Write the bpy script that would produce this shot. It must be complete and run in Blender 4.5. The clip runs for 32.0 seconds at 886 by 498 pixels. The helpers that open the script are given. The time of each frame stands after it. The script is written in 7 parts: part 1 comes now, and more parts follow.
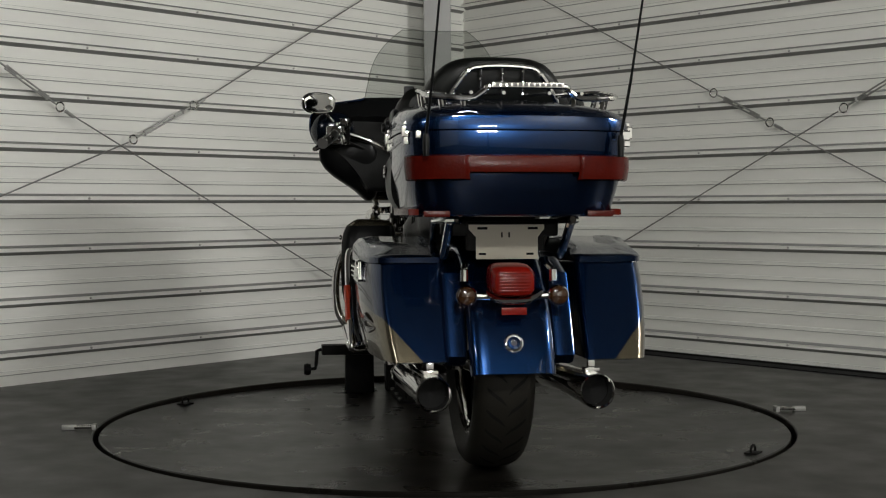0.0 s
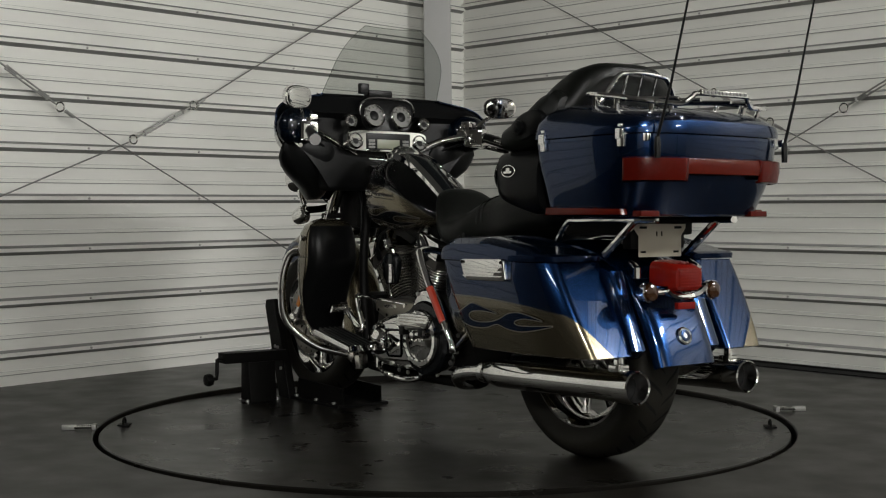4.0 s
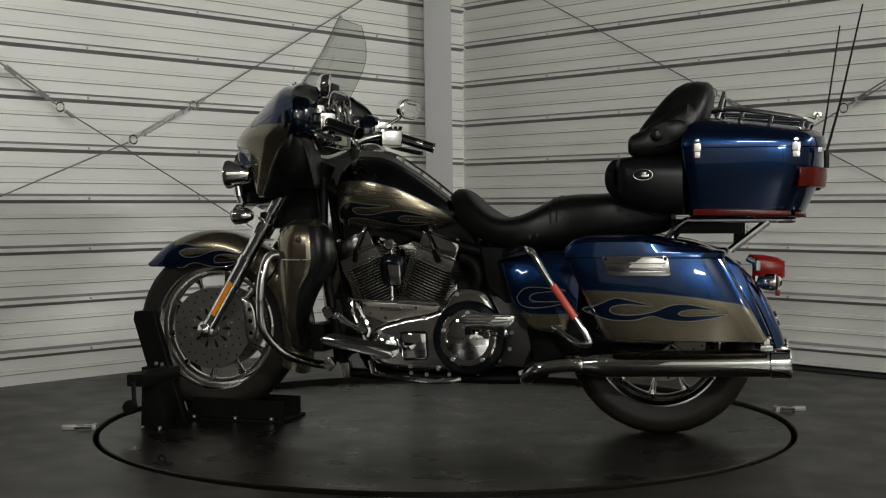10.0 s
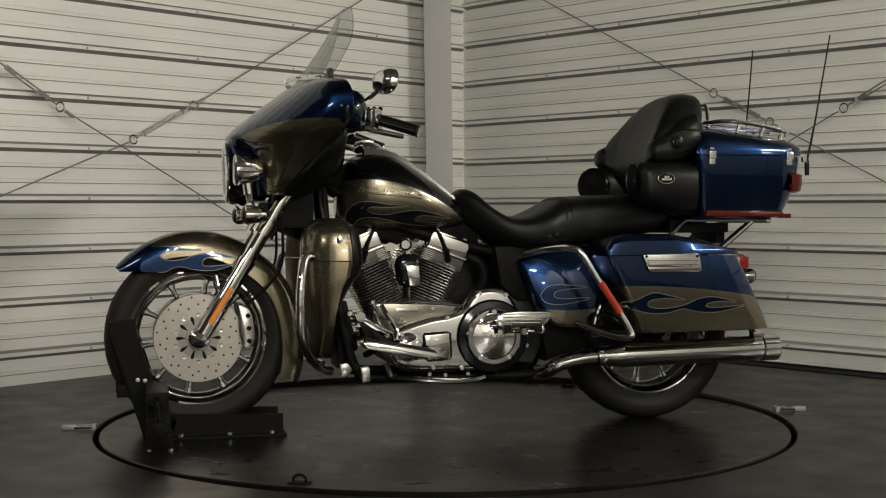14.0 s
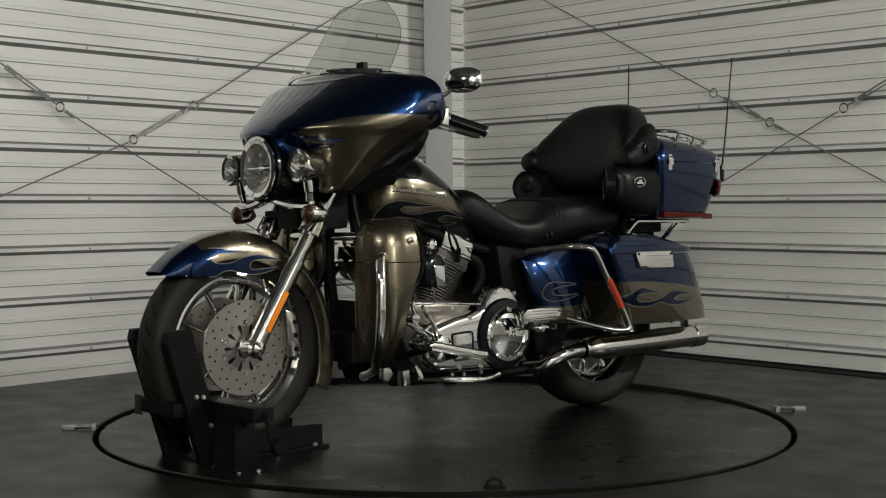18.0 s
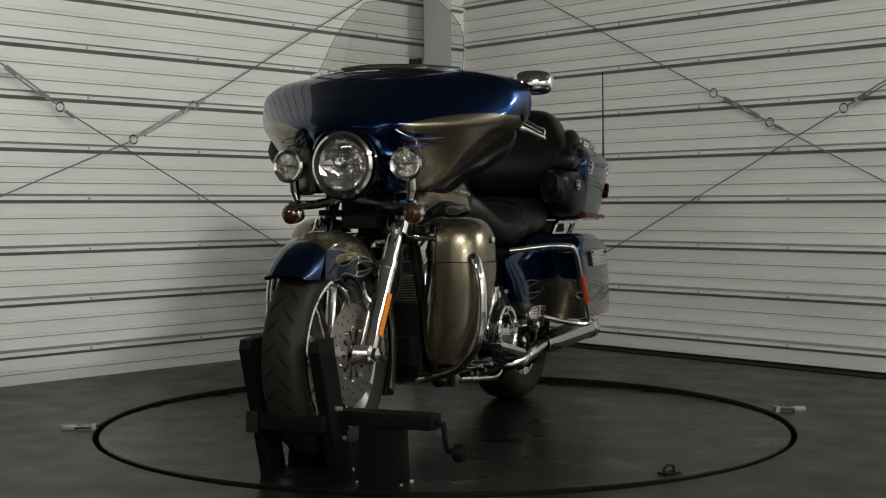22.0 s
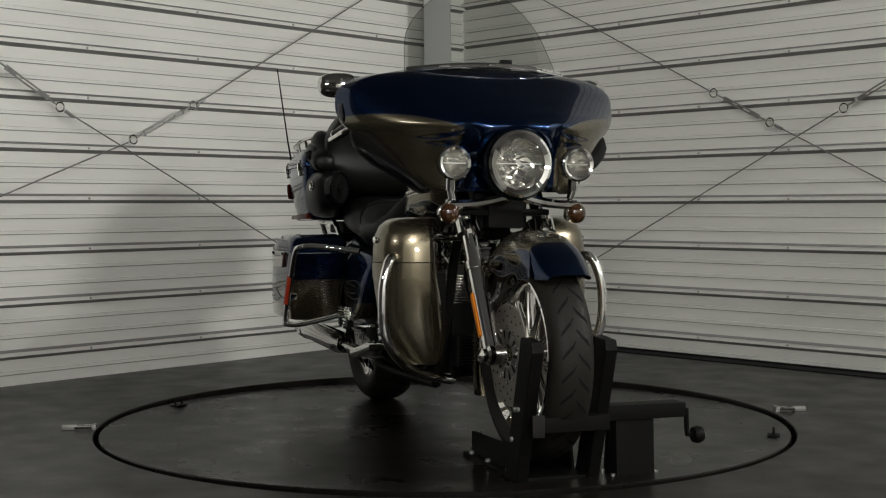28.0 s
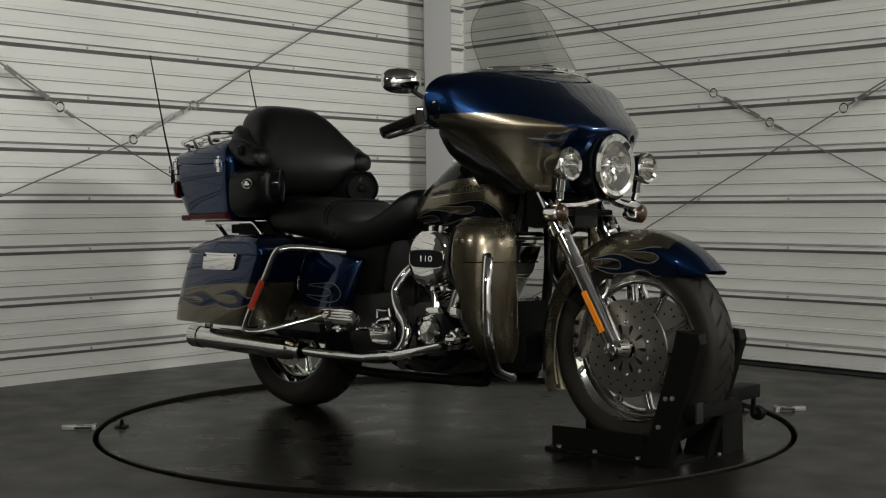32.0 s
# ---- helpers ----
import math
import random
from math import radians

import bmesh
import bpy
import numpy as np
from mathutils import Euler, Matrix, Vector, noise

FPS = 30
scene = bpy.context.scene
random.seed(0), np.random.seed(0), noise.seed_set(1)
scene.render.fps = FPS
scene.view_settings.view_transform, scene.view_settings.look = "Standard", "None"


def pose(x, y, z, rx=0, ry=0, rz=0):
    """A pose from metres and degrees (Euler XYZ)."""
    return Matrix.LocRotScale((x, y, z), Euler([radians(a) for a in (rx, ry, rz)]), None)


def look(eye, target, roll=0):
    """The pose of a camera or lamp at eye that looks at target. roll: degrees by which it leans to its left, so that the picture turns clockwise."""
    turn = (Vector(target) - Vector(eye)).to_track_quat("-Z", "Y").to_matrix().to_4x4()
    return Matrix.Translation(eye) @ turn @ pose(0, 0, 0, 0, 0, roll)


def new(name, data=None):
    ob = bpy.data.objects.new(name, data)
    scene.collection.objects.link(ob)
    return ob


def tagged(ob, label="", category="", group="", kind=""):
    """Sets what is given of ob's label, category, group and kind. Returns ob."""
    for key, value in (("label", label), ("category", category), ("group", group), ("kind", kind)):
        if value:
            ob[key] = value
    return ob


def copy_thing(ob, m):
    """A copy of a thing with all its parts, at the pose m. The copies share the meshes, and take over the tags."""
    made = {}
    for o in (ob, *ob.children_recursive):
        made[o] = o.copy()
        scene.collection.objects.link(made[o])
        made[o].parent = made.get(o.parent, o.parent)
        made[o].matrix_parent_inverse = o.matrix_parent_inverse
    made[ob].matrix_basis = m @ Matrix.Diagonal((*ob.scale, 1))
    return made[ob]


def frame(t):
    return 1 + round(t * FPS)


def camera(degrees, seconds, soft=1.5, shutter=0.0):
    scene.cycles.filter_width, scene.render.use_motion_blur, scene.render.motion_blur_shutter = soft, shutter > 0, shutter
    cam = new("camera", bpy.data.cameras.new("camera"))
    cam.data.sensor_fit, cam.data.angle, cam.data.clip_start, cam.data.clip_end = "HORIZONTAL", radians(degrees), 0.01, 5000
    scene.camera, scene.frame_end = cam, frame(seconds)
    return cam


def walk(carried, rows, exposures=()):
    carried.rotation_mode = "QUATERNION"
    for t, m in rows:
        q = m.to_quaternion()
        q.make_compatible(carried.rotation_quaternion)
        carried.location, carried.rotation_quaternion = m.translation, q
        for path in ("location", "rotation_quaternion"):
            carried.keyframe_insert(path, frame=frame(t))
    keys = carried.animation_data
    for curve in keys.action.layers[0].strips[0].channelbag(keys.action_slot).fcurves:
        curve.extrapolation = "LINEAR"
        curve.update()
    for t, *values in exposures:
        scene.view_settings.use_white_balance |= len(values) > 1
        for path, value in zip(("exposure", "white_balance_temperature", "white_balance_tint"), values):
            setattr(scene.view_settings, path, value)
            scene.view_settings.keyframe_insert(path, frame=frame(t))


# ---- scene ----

# ---------------------------------------------------------------- camera
cam = camera(38.43, 32.0, 1.15)
EYE = (0.0, -4.489, 0.779)
AIM = (EYE[0] - 0.0008, EYE[1] + 1.0, EYE[2] - 0.03401)
walk(cam, [(0.0, look(EYE, AIM, -0.229)), (32.0, look(EYE, AIM, -0.229))],
     exposures=[(0.0, -0.03, 6500, 10), (10.0, -0.03, 6500, 10), (11.0, -0.03, 6650, 10), (12.0, -0.03, 6950, 10), (13.0, -0.03, 7300, 10), (14.0, -0.03, 7050, 10), (17.0, -0.03, 6650, 10), (19.0, -0.03, 6500, 10), (32.0, -0.03, 6500, 10)])

# turntable: axis at the origin, leaning a little, turning evenly
LEAN = pose(0, 0, 0, -0.85, 0.03, 0)


def heading(t):
    return -261.58 + 6.792 * t


# ---------------------------------------------------------------- light
world = bpy.data.worlds.new("world")
world.use_nodes = True
world.node_tree.nodes["Background"].inputs[0].default_value = (0.6, 0.62, 0.65, 1)
world.node_tree.nodes["Background"].inputs[1].default_value = 0.008
scene.world = world


def strip_lamp(name, loc, target, sx, sy, watts, colour=(1.0, 0.97, 0.90)):
    li = bpy.data.lights.new(name, "AREA")
    li.shape, li.size, li.size_y, li.energy, li.color = "RECTANGLE", sx, sy, watts, colour
    ob = new(name, li)
    ob.matrix_world = look(loc, target)
    return ob


# none in view; the last three are added fill for walls and reflections
LAMPS = [((-3.1, -3.6, 2.50), (1.4, 1.8, 0.3), 1.0, 0.14, 16), ((4.0, -1.8, 2.50), (-1.3, 1.3, 0.2), 1.0, 0.14, 80), ((0.2, -6.5, 2.86), (0.2, -7.9, 0.8), 1.2, 0.14, 28), ((1.9, -5.1, 2.86), (2.9, -6.1, 0.9), 1.2, 0.14, 44), ((0.3, -5.4, 2.86), (0.5, 2.0, 0.2), 1.0, 0.14, 78)]
for lo, aim, sx, sy, watts in LAMPS:
    strip_lamp("lamp_light", lo, aim, sx, sy, watts, (1.0, 0.99, 0.96))
# unseen stand lights; the first, beside the camera, added to fill the left wall
STANDS = [((1.0, -5.0, 1.25), (-1.2, 1.6, 0.4), 0.30, 22), ((4.25, -2.75, 1.80), (-1.5, 1.3, 0.4), 0.30, 8)]
for lo, aim, wide, watts in STANDS:
    strip_lamp("stand_light", lo, aim, wide, 0.07, watts, (1.0, 0.985, 0.955))

# ---------------------------------------------------------------- materials


def material(name, colour, rough=0.5, metal=0.0, coat=0.0, vary=0.15, scale=8.0, bump=0.0, bump_scale=60.0, rough_vary=0.1, spec=0.5, stretch=None):
    """A surface with two scales of variation and fine relief."""
    m = bpy.data.materials.new(name)
    m.use_nodes = True
    nt = m.node_tree
    b = nt.nodes["Principled BSDF"]
    b.inputs["Metallic"].default_value = metal
    b.inputs["Coat Weight"].default_value = coat
    b.inputs["Coat Roughness"].default_value = 0.03
    b.inputs["Specular IOR Level"].default_value = spec
    tc = nt.nodes.new("ShaderNodeTexCoord")
    n1 = nt.nodes.new("ShaderNodeTexNoise")
    n1.inputs["Scale"].default_value = scale
    n1.inputs["Detail"].default_value = 6
    place = tc.outputs["Object"]
    if stretch:
        mp = nt.nodes.new("ShaderNodeMapping")
        mp.inputs["Scale"].default_value = stretch
        nt.links.new(place, mp.inputs["Vector"])
        place = mp.outputs["Vector"]
    nt.links.new(place, n1.inputs["Vector"])
    mix = nt.nodes.new("ShaderNodeMix")
    mix.data_type = "RGBA"
    lo = [max(0.0, c * (1 - vary)) for c in colour]
    hi = [min(1.0, c * (1 + vary)) for c in colour]
    mix.inputs["A"].default_value, mix.inputs["B"].default_value = (*lo, 1), (*hi, 1)
    nt.links.new(n1.outputs["Fac"], mix.inputs["Factor"])
    nt.links.new(mix.outputs["Result"], b.inputs["Base Color"])
    mr = nt.nodes.new("ShaderNodeMapRange")
    mr.inputs["To Min"].default_value = max(0.0, rough * (1 - rough_vary * 2))
    mr.inputs["To Max"].default_value = min(1.0, rough * (1 + rough_vary * 2))
    n2 = nt.nodes.new("ShaderNodeTexNoise")
    n2.inputs["Scale"].default_value = bump_scale
    n2.inputs["Detail"].default_value = 4
    nt.links.new(place, n2.inputs["Vector"])
    nt.links.new(n2.outputs["Fac"], mr.inputs["Value"])
    nt.links.new(mr.outputs["Result"], b.inputs["Roughness"])
    if bump:
        bp = nt.nodes.new("ShaderNodeBump")
        bp.inputs["Strength"].default_value = bump
        bp.inputs["Distance"].default_value = 0.002
        nt.links.new(n2.outputs["Fac"], bp.inputs["Height"])
        nt.links.new(bp.outputs["Normal"], b.inputs["Normal"])
    return m


def glass(name, colour, rough=0.0):
    """Thin clear sheet: mostly see-through with a glossy skin."""
    m = bpy.data.materials.new(name)
    m.use_nodes = True
    nt = m.node_tree
    out = nt.nodes["Material Output"]
    nt.nodes.remove(nt.nodes["Principled BSDF"])
    tr = nt.nodes.new("ShaderNodeBsdfTransparent")
    tr.inputs[0].default_value = (*colour, 1)
    gl = nt.nodes.new("ShaderNodeBsdfGlossy")
    gl.inputs["Roughness"].default_value = rough
    lw = nt.nodes.new("ShaderNodeLayerWeight")
    lw.inputs[0].default_value = 0.5
    pw = nt.nodes.new("ShaderNodeMath")
    pw.operation, pw.inputs[1].default_value = "POWER", 4.0
    nt.links.new(lw.outputs["Facing"], pw.inputs[0])
    fr = nt.nodes.new("ShaderNodeMath")
    fr.operation, fr.inputs[1].default_value, fr.inputs[2].default_value = "MULTIPLY_ADD", 0.8, 0.05
    nt.links.new(pw.outputs[0], fr.inputs[0])
    mx = nt.nodes.new("ShaderNodeMixShader")
    nt.links.new(fr.outputs[0], mx.inputs[0])
    nt.links.new(tr.outputs[0], mx.inputs[1])
    nt.links.new(gl.outputs[0], mx.inputs[2])
    nt.links.new(mx.outputs[0], out.inputs[0])
    return m


BLUE_C, GOLD_C, BLACK_C = (0.0012, 0.0158, 0.060), (0.175, 0.150, 0.100), (0.004, 0.005, 0.006)
WALL = material("white_steel_siding", (0.80, 0.80, 0.75), 0.40, vary=0.09, scale=2.2, bump=0.5, bump_scale=5, rough_vary=0.2, stretch=(1.0, 1.0, 7.0))
DIM = material("dim_brown_board", (0.06, 0.056, 0.048), 0.8, vary=0.1, scale=1.5, bump=0.2)
CEIL = material("grey_ceiling_board", (0.09, 0.09, 0.087), 0.8, vary=0.05, scale=2)
FLOOR = material("dark_concrete", (0.0090, 0.0077, 0.0058), 0.36, spec=0.32, vary=0.45, scale=2.2, bump=0.05, bump_scale=6, rough_vary=0.22)
DISC = material("worn_dark_steel_plate", (0.0055, 0.0049, 0.0038), 0.30, spec=0.27, vary=0.5, scale=2.6, bump=0.04, bump_scale=5, rough_vary=0.25)
# black for gaps, holes and grooves, their darkness put into the colour
PIT = material("matt_black_gap", (0.004, 0.004, 0.004), 0.8, spec=0.2)
# greys for the shade painted along the siding's ribs and creases
RIB_SHADE = material("grey_rib_shade", (0.22, 0.22, 0.21), 0.6, 0.1, vary=0.25, scale=6)
RIB_SHADE3 = material("pale_crease_shade", (0.54, 0.54, 0.515), 0.6, vary=0.2, scale=9)
RIB_SHADE4 = material("grey_crease_shade", (0.36, 0.36, 0.345), 0.6, vary=0.2, scale=9)
RIB_SHADE2 = material("mid_grey_rib_shade", (0.27, 0.27, 0.26), 0.6, vary=0.25, scale=9)
COLUMN = material("grey_primer_steel", (0.42, 0.42, 0.41), 0.5, vary=0.05, bump=0.05)
STEEL = material("galvanised_steel", (0.42, 0.42, 0.40), 0.38, 0.85, vary=0.2, scale=40)
CABLE = material("dull_wire_rope", (0.20, 0.20, 0.19), 0.5, 0.4, vary=0.3, scale=200)
CHROME = material("chrome", (0.86, 0.85, 0.83), 0.028, 1.0, vary=0.02, rough_vary=0.3)
ALU = material("polished_aluminium", (0.62, 0.60, 0.56), 0.22, 1.0, vary=0.08, scale=30)
FINE = material("machined_fin_edge", (0.60, 0.58, 0.53), 0.22, 0.95, vary=0.15, scale=50)
CARRIER = material("dull_grey_carrier", (0.25, 0.24, 0.22), 0.36, 0.9, vary=0.2, scale=40)
BRUSHED = material("brushed_steel_disc", (0.37, 0.35, 0.315), 0.33, 1.0, vary=0.12, scale=60)
BLUE = material("dark_blue_pearl_paint", BLUE_C, 0.24, 0.92, coat=0.8, rough_vary=0.02, vary=0.06, scale=500, bump_scale=700)
GOLD = material("dark_pewter_gold_paint", GOLD_C, 0.26, 0.92, coat=0.8, rough_vary=0.02, vary=0.06, scale=500, bump_scale=700)
NAVY = material("gloss_navy_black", (0.0008, 0.0035, 0.009), 0.14, 0.3, coat=0.3, vary=0.1)
GREYP = material("grey_flame_outline_paint", (0.15, 0.14, 0.12), 0.35, 0.4, coat=1.0)
BLACK = material("gloss_black_paint", BLACK_C, 0.12, coat=0.0, spec=0.35, vary=0.1)
SATIN = material("satin_black_plastic", (0.0038, 0.0040, 0.0041), 0.33, spec=0.16, vary=0.2, bump=0.1, bump_scale=300)
MATTE = material("matt_black_steel", (0.0035, 0.0033, 0.003), 0.55, spec=0.12, vary=0.25, bump=0.15, bump_scale=120)
LEATHER = material("black_leather", (0.0038, 0.0044, 0.0036), 0.38, spec=0.22, vary=0.2, bump=0.4, bump_scale=260)
RUBBER = material("black_tyre_rubber", (0.0135, 0.0124, 0.0095), 0.55, spec=0.2, vary=0.25, scale=20, bump=0.25, bump_scale=180)
FINM = material("dark_cast_engine", (0.022, 0.021, 0.019), 0.42, 0.5, vary=0.2, bump=0.1)
SHOULDER = material("satin_silver_case", (0.30, 0.28, 0.235), 0.30, 0.8, vary=0.08, scale=25)
CASE = material("silver_crankcase_paint", (0.07, 0.066, 0.058), 0.38, 0.6, vary=0.1)
RED = material("red_lens", (0.15, 0.007, 0.004), 0.16, coat=0.0, spec=0.3, vary=0.15, scale=60, bump=0.3, bump_scale=150)
RED2 = material("deep_red_corner_lens", (0.058, 0.0038, 0.0018), 0.18, coat=0.0, spec=0.22, vary=0.2, scale=60, bump=0.3, bump_scale=150)
DRED = material("dark_red_lens", (0.070, 0.0058, 0.0022), 0.20, coat=0.0, spec=0.18, vary=0.2, scale=60, bump=0.3, bump_scale=150)
AMBER = material("amber_reflector", (0.80, 0.24, 0.01), 0.3, coat=0.6, vary=0.1, scale=200, bump=0.3, bump_scale=300)
AMBERD = material("smoked_amber_lens", (0.035, 0.014, 0.004), 0.12, coat=0.6)
ORED = material("orange_red_reflector", (0.38, 0.035, 0.012), 0.3, coat=0.6, bump=0.3, bump_scale=300)
PLATE = material("pale_plate", (0.60, 0.56, 0.46), 0.4, vary=0.05)
SCREEN = material("pale_green_display", (0.20, 0.21, 0.15), 0.3, vary=0.1)
FACE = material("silver_gauge_face", (0.13, 0.13, 0.12), 0.4, vary=0.1)
LENSW = material("faceted_reflector_glass", (0.70, 0.68, 0.64), 0.10, 0.95, vary=0.2, scale=55, bump=0.25, bump_scale=60)
SHIELD = glass("smoked_windscreen", (0.66, 0.68, 0.66))
SHIELDE = glass("windscreen_edge", (0.75, 0.77, 0.75))
CLEAR = glass("clear_lens", (0.92, 0.93, 0.93))
GLOW = bpy.data.materials.new("lamp_tube")
GLOW.use_nodes = True
GLOW.node_tree.nodes["Principled BSDF"].inputs["Emission Color"].default_value = (1, 0.97, 0.9, 1)
GLOW.node_tree.nodes["Principled BSDF"].inputs["Emission Strength"].default_value = 6.0


def two_tone(name, upper, lower, edges, xmin=None, corner=False, across=False):
    """Paint that changes colour at a line z = a + b*x + c*x*x given per object: edges = (a, b, c)."""
    m = material(name, upper, 0.25, 0.92, coat=0.8, rough_vary=0.02, vary=0.06, scale=500, bump_scale=700)
    nt = m.node_tree
    b = nt.nodes["Principled BSDF"]
    src = b.inputs["Base Color"].links[0].from_socket
    tc = nt.nodes.new("ShaderNodeTexCoord")
    sep = nt.nodes.new("ShaderNodeSeparateXYZ")
    nt.links.new(tc.outputs["Object"], sep.inputs[0])

    def op(kind, a, c):
        n = nt.nodes.new("ShaderNodeMath")
        n.operation = kind
        for i, v in enumerate((a, c)):
            if isinstance(v, (int, float)):
                n.inputs[i].default_value = v
            else:
                nt.links.new(v, n.inputs[i])
        return n.outputs[0]
    x, z = sep.outputs["X"], sep.outputs["Z"]
    if across:
        x = op("ABSOLUTE", sep.outputs["Y"], 0.0)
    line = op("ADD", op("ADD", edges[0], op("MULTIPLY", edges[1], x)), op("MULTIPLY", edges[2], op("MULTIPLY", x, x)))
    below = op("LESS_THAN", z, line)
    if xmin is not None:
        below = op("MULTIPLY", below, op("GREATER_THAN", x, xmin))
    if corner:
        ay = op("ABSOLUTE", sep.outputs["Y"], 0.0)
        face = op("GREATER_THAN", ay, op("ADD", -0.0485, op("MULTIPLY", 0.9, z)))
        flank = op("GREATER_THAN", x, op("ADD", -1.2215, op("MULTIPLY", 0.49, z)))
        zone = op("MAXIMUM", face, flank)
        below = op("MULTIPLY", below, zone)
    rim = op("LESS_THAN", op("ABSOLUTE", op("SUBTRACT", z, line), 0.0), 0.0022)
    if xmin is not None:
        rim = op("MULTIPLY", rim, op("GREATER_THAN", x, xmin))
    if corner:
        rim = op("MULTIPLY", rim, zone)
    mx = nt.nodes.new("ShaderNodeMix")
    mx.data_type = "RGBA"
    nt.links.new(below, mx.inputs["Factor"])
    nt.links.new(src, mx.inputs["A"])
    mx.inputs["B"].default_value = (*lower, 1)
    m2 = nt.nodes.new("ShaderNodeMix")
    m2.data_type = "RGBA"
    nt.links.new(rim, m2.inputs["Factor"])
    nt.links.new(mx.outputs["Result"], m2.inputs["A"])
    m2.inputs["B"].default_value = (0.17, 0.165, 0.15, 1)
    nt.links.new(m2.outputs["Result"], b.inputs["Base Color"])
    return m


# ---------------------------------------------------------------- mesh helpers
def make(bm, name, mat, smooth=True, angle=35):
    bmesh.ops.recalc_face_normals(bm, faces=bm.faces)
    me = bpy.data.meshes.new(name)
    bm.to_mesh(me)
    bm.free()
    me.materials.append(mat)
    if smooth:
        me.polygons.foreach_set("use_smooth", [True] * len(me.polygons))
        me.set_sharp_from_angle(angle=radians(angle))
    return me


def part(name, bm, mat, parent, label="", smooth=True, angle=35):
    ob = new(name, make(bm, name, mat, smooth, angle))
    ob.parent = parent
    if label:
        ob["label"] = label
    return ob


def thing(name, label, category, group="", kind=""):
    return tagged(new(name), label, category, group, kind)


def box(bm, x0, x1, y0, y1, z0, z1, bevel=0.0, m=None, seg=2):
    r = bmesh.ops.create_cube(bm, size=1.0)
    vs = r["verts"]
    for v in vs:
        v.co = Vector(((x0 + x1) / 2 + v.co.x * (x1 - x0), (y0 + y1) / 2 + v.co.y * (y1 - y0), (z0 + z1) / 2 + v.co.z * (z1 - z0)))
    if bevel:
        es = list({e for v in vs for e in v.link_edges})
        r = bmesh.ops.bevel(bm, geom=es, offset=bevel, segments=seg, affect="EDGES", profile=0.7)
        vs = list({v for f in r["faces"] for v in f.verts} | {v for v in vs if v.is_valid})
    if m is not None:
        bmesh.ops.transform(bm, matrix=m, verts=[v for v in vs if v.is_valid])
    return bm


def skin(bm, rings, closed=True, cap=True):
    """Joins rings of points, each as long as the next, into one surface."""
    vv = [[bm.verts.new(p) for p in r] for r in rings]
    n = len(vv[0])
    for a, b in zip(vv, vv[1:]):
        for i in range(n if closed else n - 1):
            j = (i + 1) % n
            bm.faces.new((a[i], a[j], b[j], b[i]))
    if cap and closed:
        bm.faces.new(vv[0][::-1])
        bm.faces.new(vv[-1])
    return bm


def catmull(pts, k=6):
    """A smooth line through the points."""
    ps = [Vector(p) for p in pts]
    out = []
    for i in range(len(ps) - 1):
        p0, p1, p2, p3 = ps[max(i - 1, 0)], ps[i], ps[i + 1], ps[min(i + 2, len(ps) - 1)]
        for j in range(k):
            t = j / k
            out.append(0.5 * ((2 * p1) + (p2 - p0) * t + (2 * p0 - 5 * p1 + 4 * p2 - p3) * t * t + (3 * p1 - p0 - 3 * p2 + p3) * t ** 3))
    out.append(ps[-1])
    return out


def tube(bm, pts, r, seg=10, smooth=0, cap=True):
    """A round bar along the points; r is one radius or one for each end."""
    ps = catmull(pts, smooth) if smooth else [Vector(p) for p in pts]
    n = len(ps)
    rings = []
    up = None
    for i, p in enumerate(ps):
        d = (ps[min(i + 1, n - 1)] - ps[max(i - 1, 0)]).normalized()
        if up is None:
            up = d.orthogonal().normalized()
        up = (up - d * up.dot(d)).normalized()
        side = d.cross(up)
        rr = r if isinstance(r, (int, float)) else r[0] + (r[1] - r[0]) * i / (n - 1)
        rings.append([p + (up * math.cos(2 * math.pi * k / seg) + side * math.sin(2 * math.pi * k / seg)) * rr for k in range(seg)])
    return skin(bm, rings, True, cap)


def lathe(bm, profile, m=None, seg=32, cap=False):
    """Turns (radius, height) round the z axis of m."""
    m = m or Matrix.Identity(4)
    rings = [[m @ Vector((max(r, 0.0004) * math.cos(2 * math.pi * k / seg), max(r, 0.0004) * math.sin(2 * math.pi * k / seg), h)) for k in range(seg)] for r, h in profile]
    return skin(bm, rings, True, cap)


def axis(loc, way):
    """A pose at loc whose z axis points along way."""
    return Matrix.Translation(loc) @ Vector(way).to_track_quat("Z", "Y").to_matrix().to_4x4()


def oval(x, yc, zc, a, up, down, n=2.4, k=28):
    """A squarish oval across the bike at x."""
    out = []
    for i in range(k):
        t = 2 * math.pi * i / k
        c, s = math.cos(t), math.sin(t)
        h = up if s > 0 else down
        out.append(Vector((x, yc + a * math.copysign(abs(c) ** (2 / n), c), zc + h * math.copysign(abs(s) ** (2 / n), s))))
    return out


def slab(bm, outline, y0, y1, bevel=0.0, m=None, seg=2):
    """An outline in x, z given depth from y0 to y1."""
    a = [bm.verts.new((x, y0, z)) for x, z in outline]
    b = [bm.verts.new((x, y1, z)) for x, z in outline]
    n = len(a)
    bm.faces.new(a)
    bm.faces.new(b[::-1])
    for i in range(n):
        bm.faces.new((a[i], b[i], b[(i + 1) % n], a[(i + 1) % n]))
    vs = a + b
    if bevel:
        bmesh.ops.recalc_face_normals(bm, faces=bm.faces)
        ca = [e for e in bm.edges if e.verts[0] in set(a) and e.verts[1] in set(a) or e.verts[0] in set(b) and e.verts[1] in set(b)]
        r = bmesh.ops.bevel(bm, geom=ca, offset=bevel, segments=seg, affect="EDGES", profile=0.5)
    if m is not None:
        bmesh.ops.transform(bm, matrix=m, verts=list(bm.verts))
    return bm


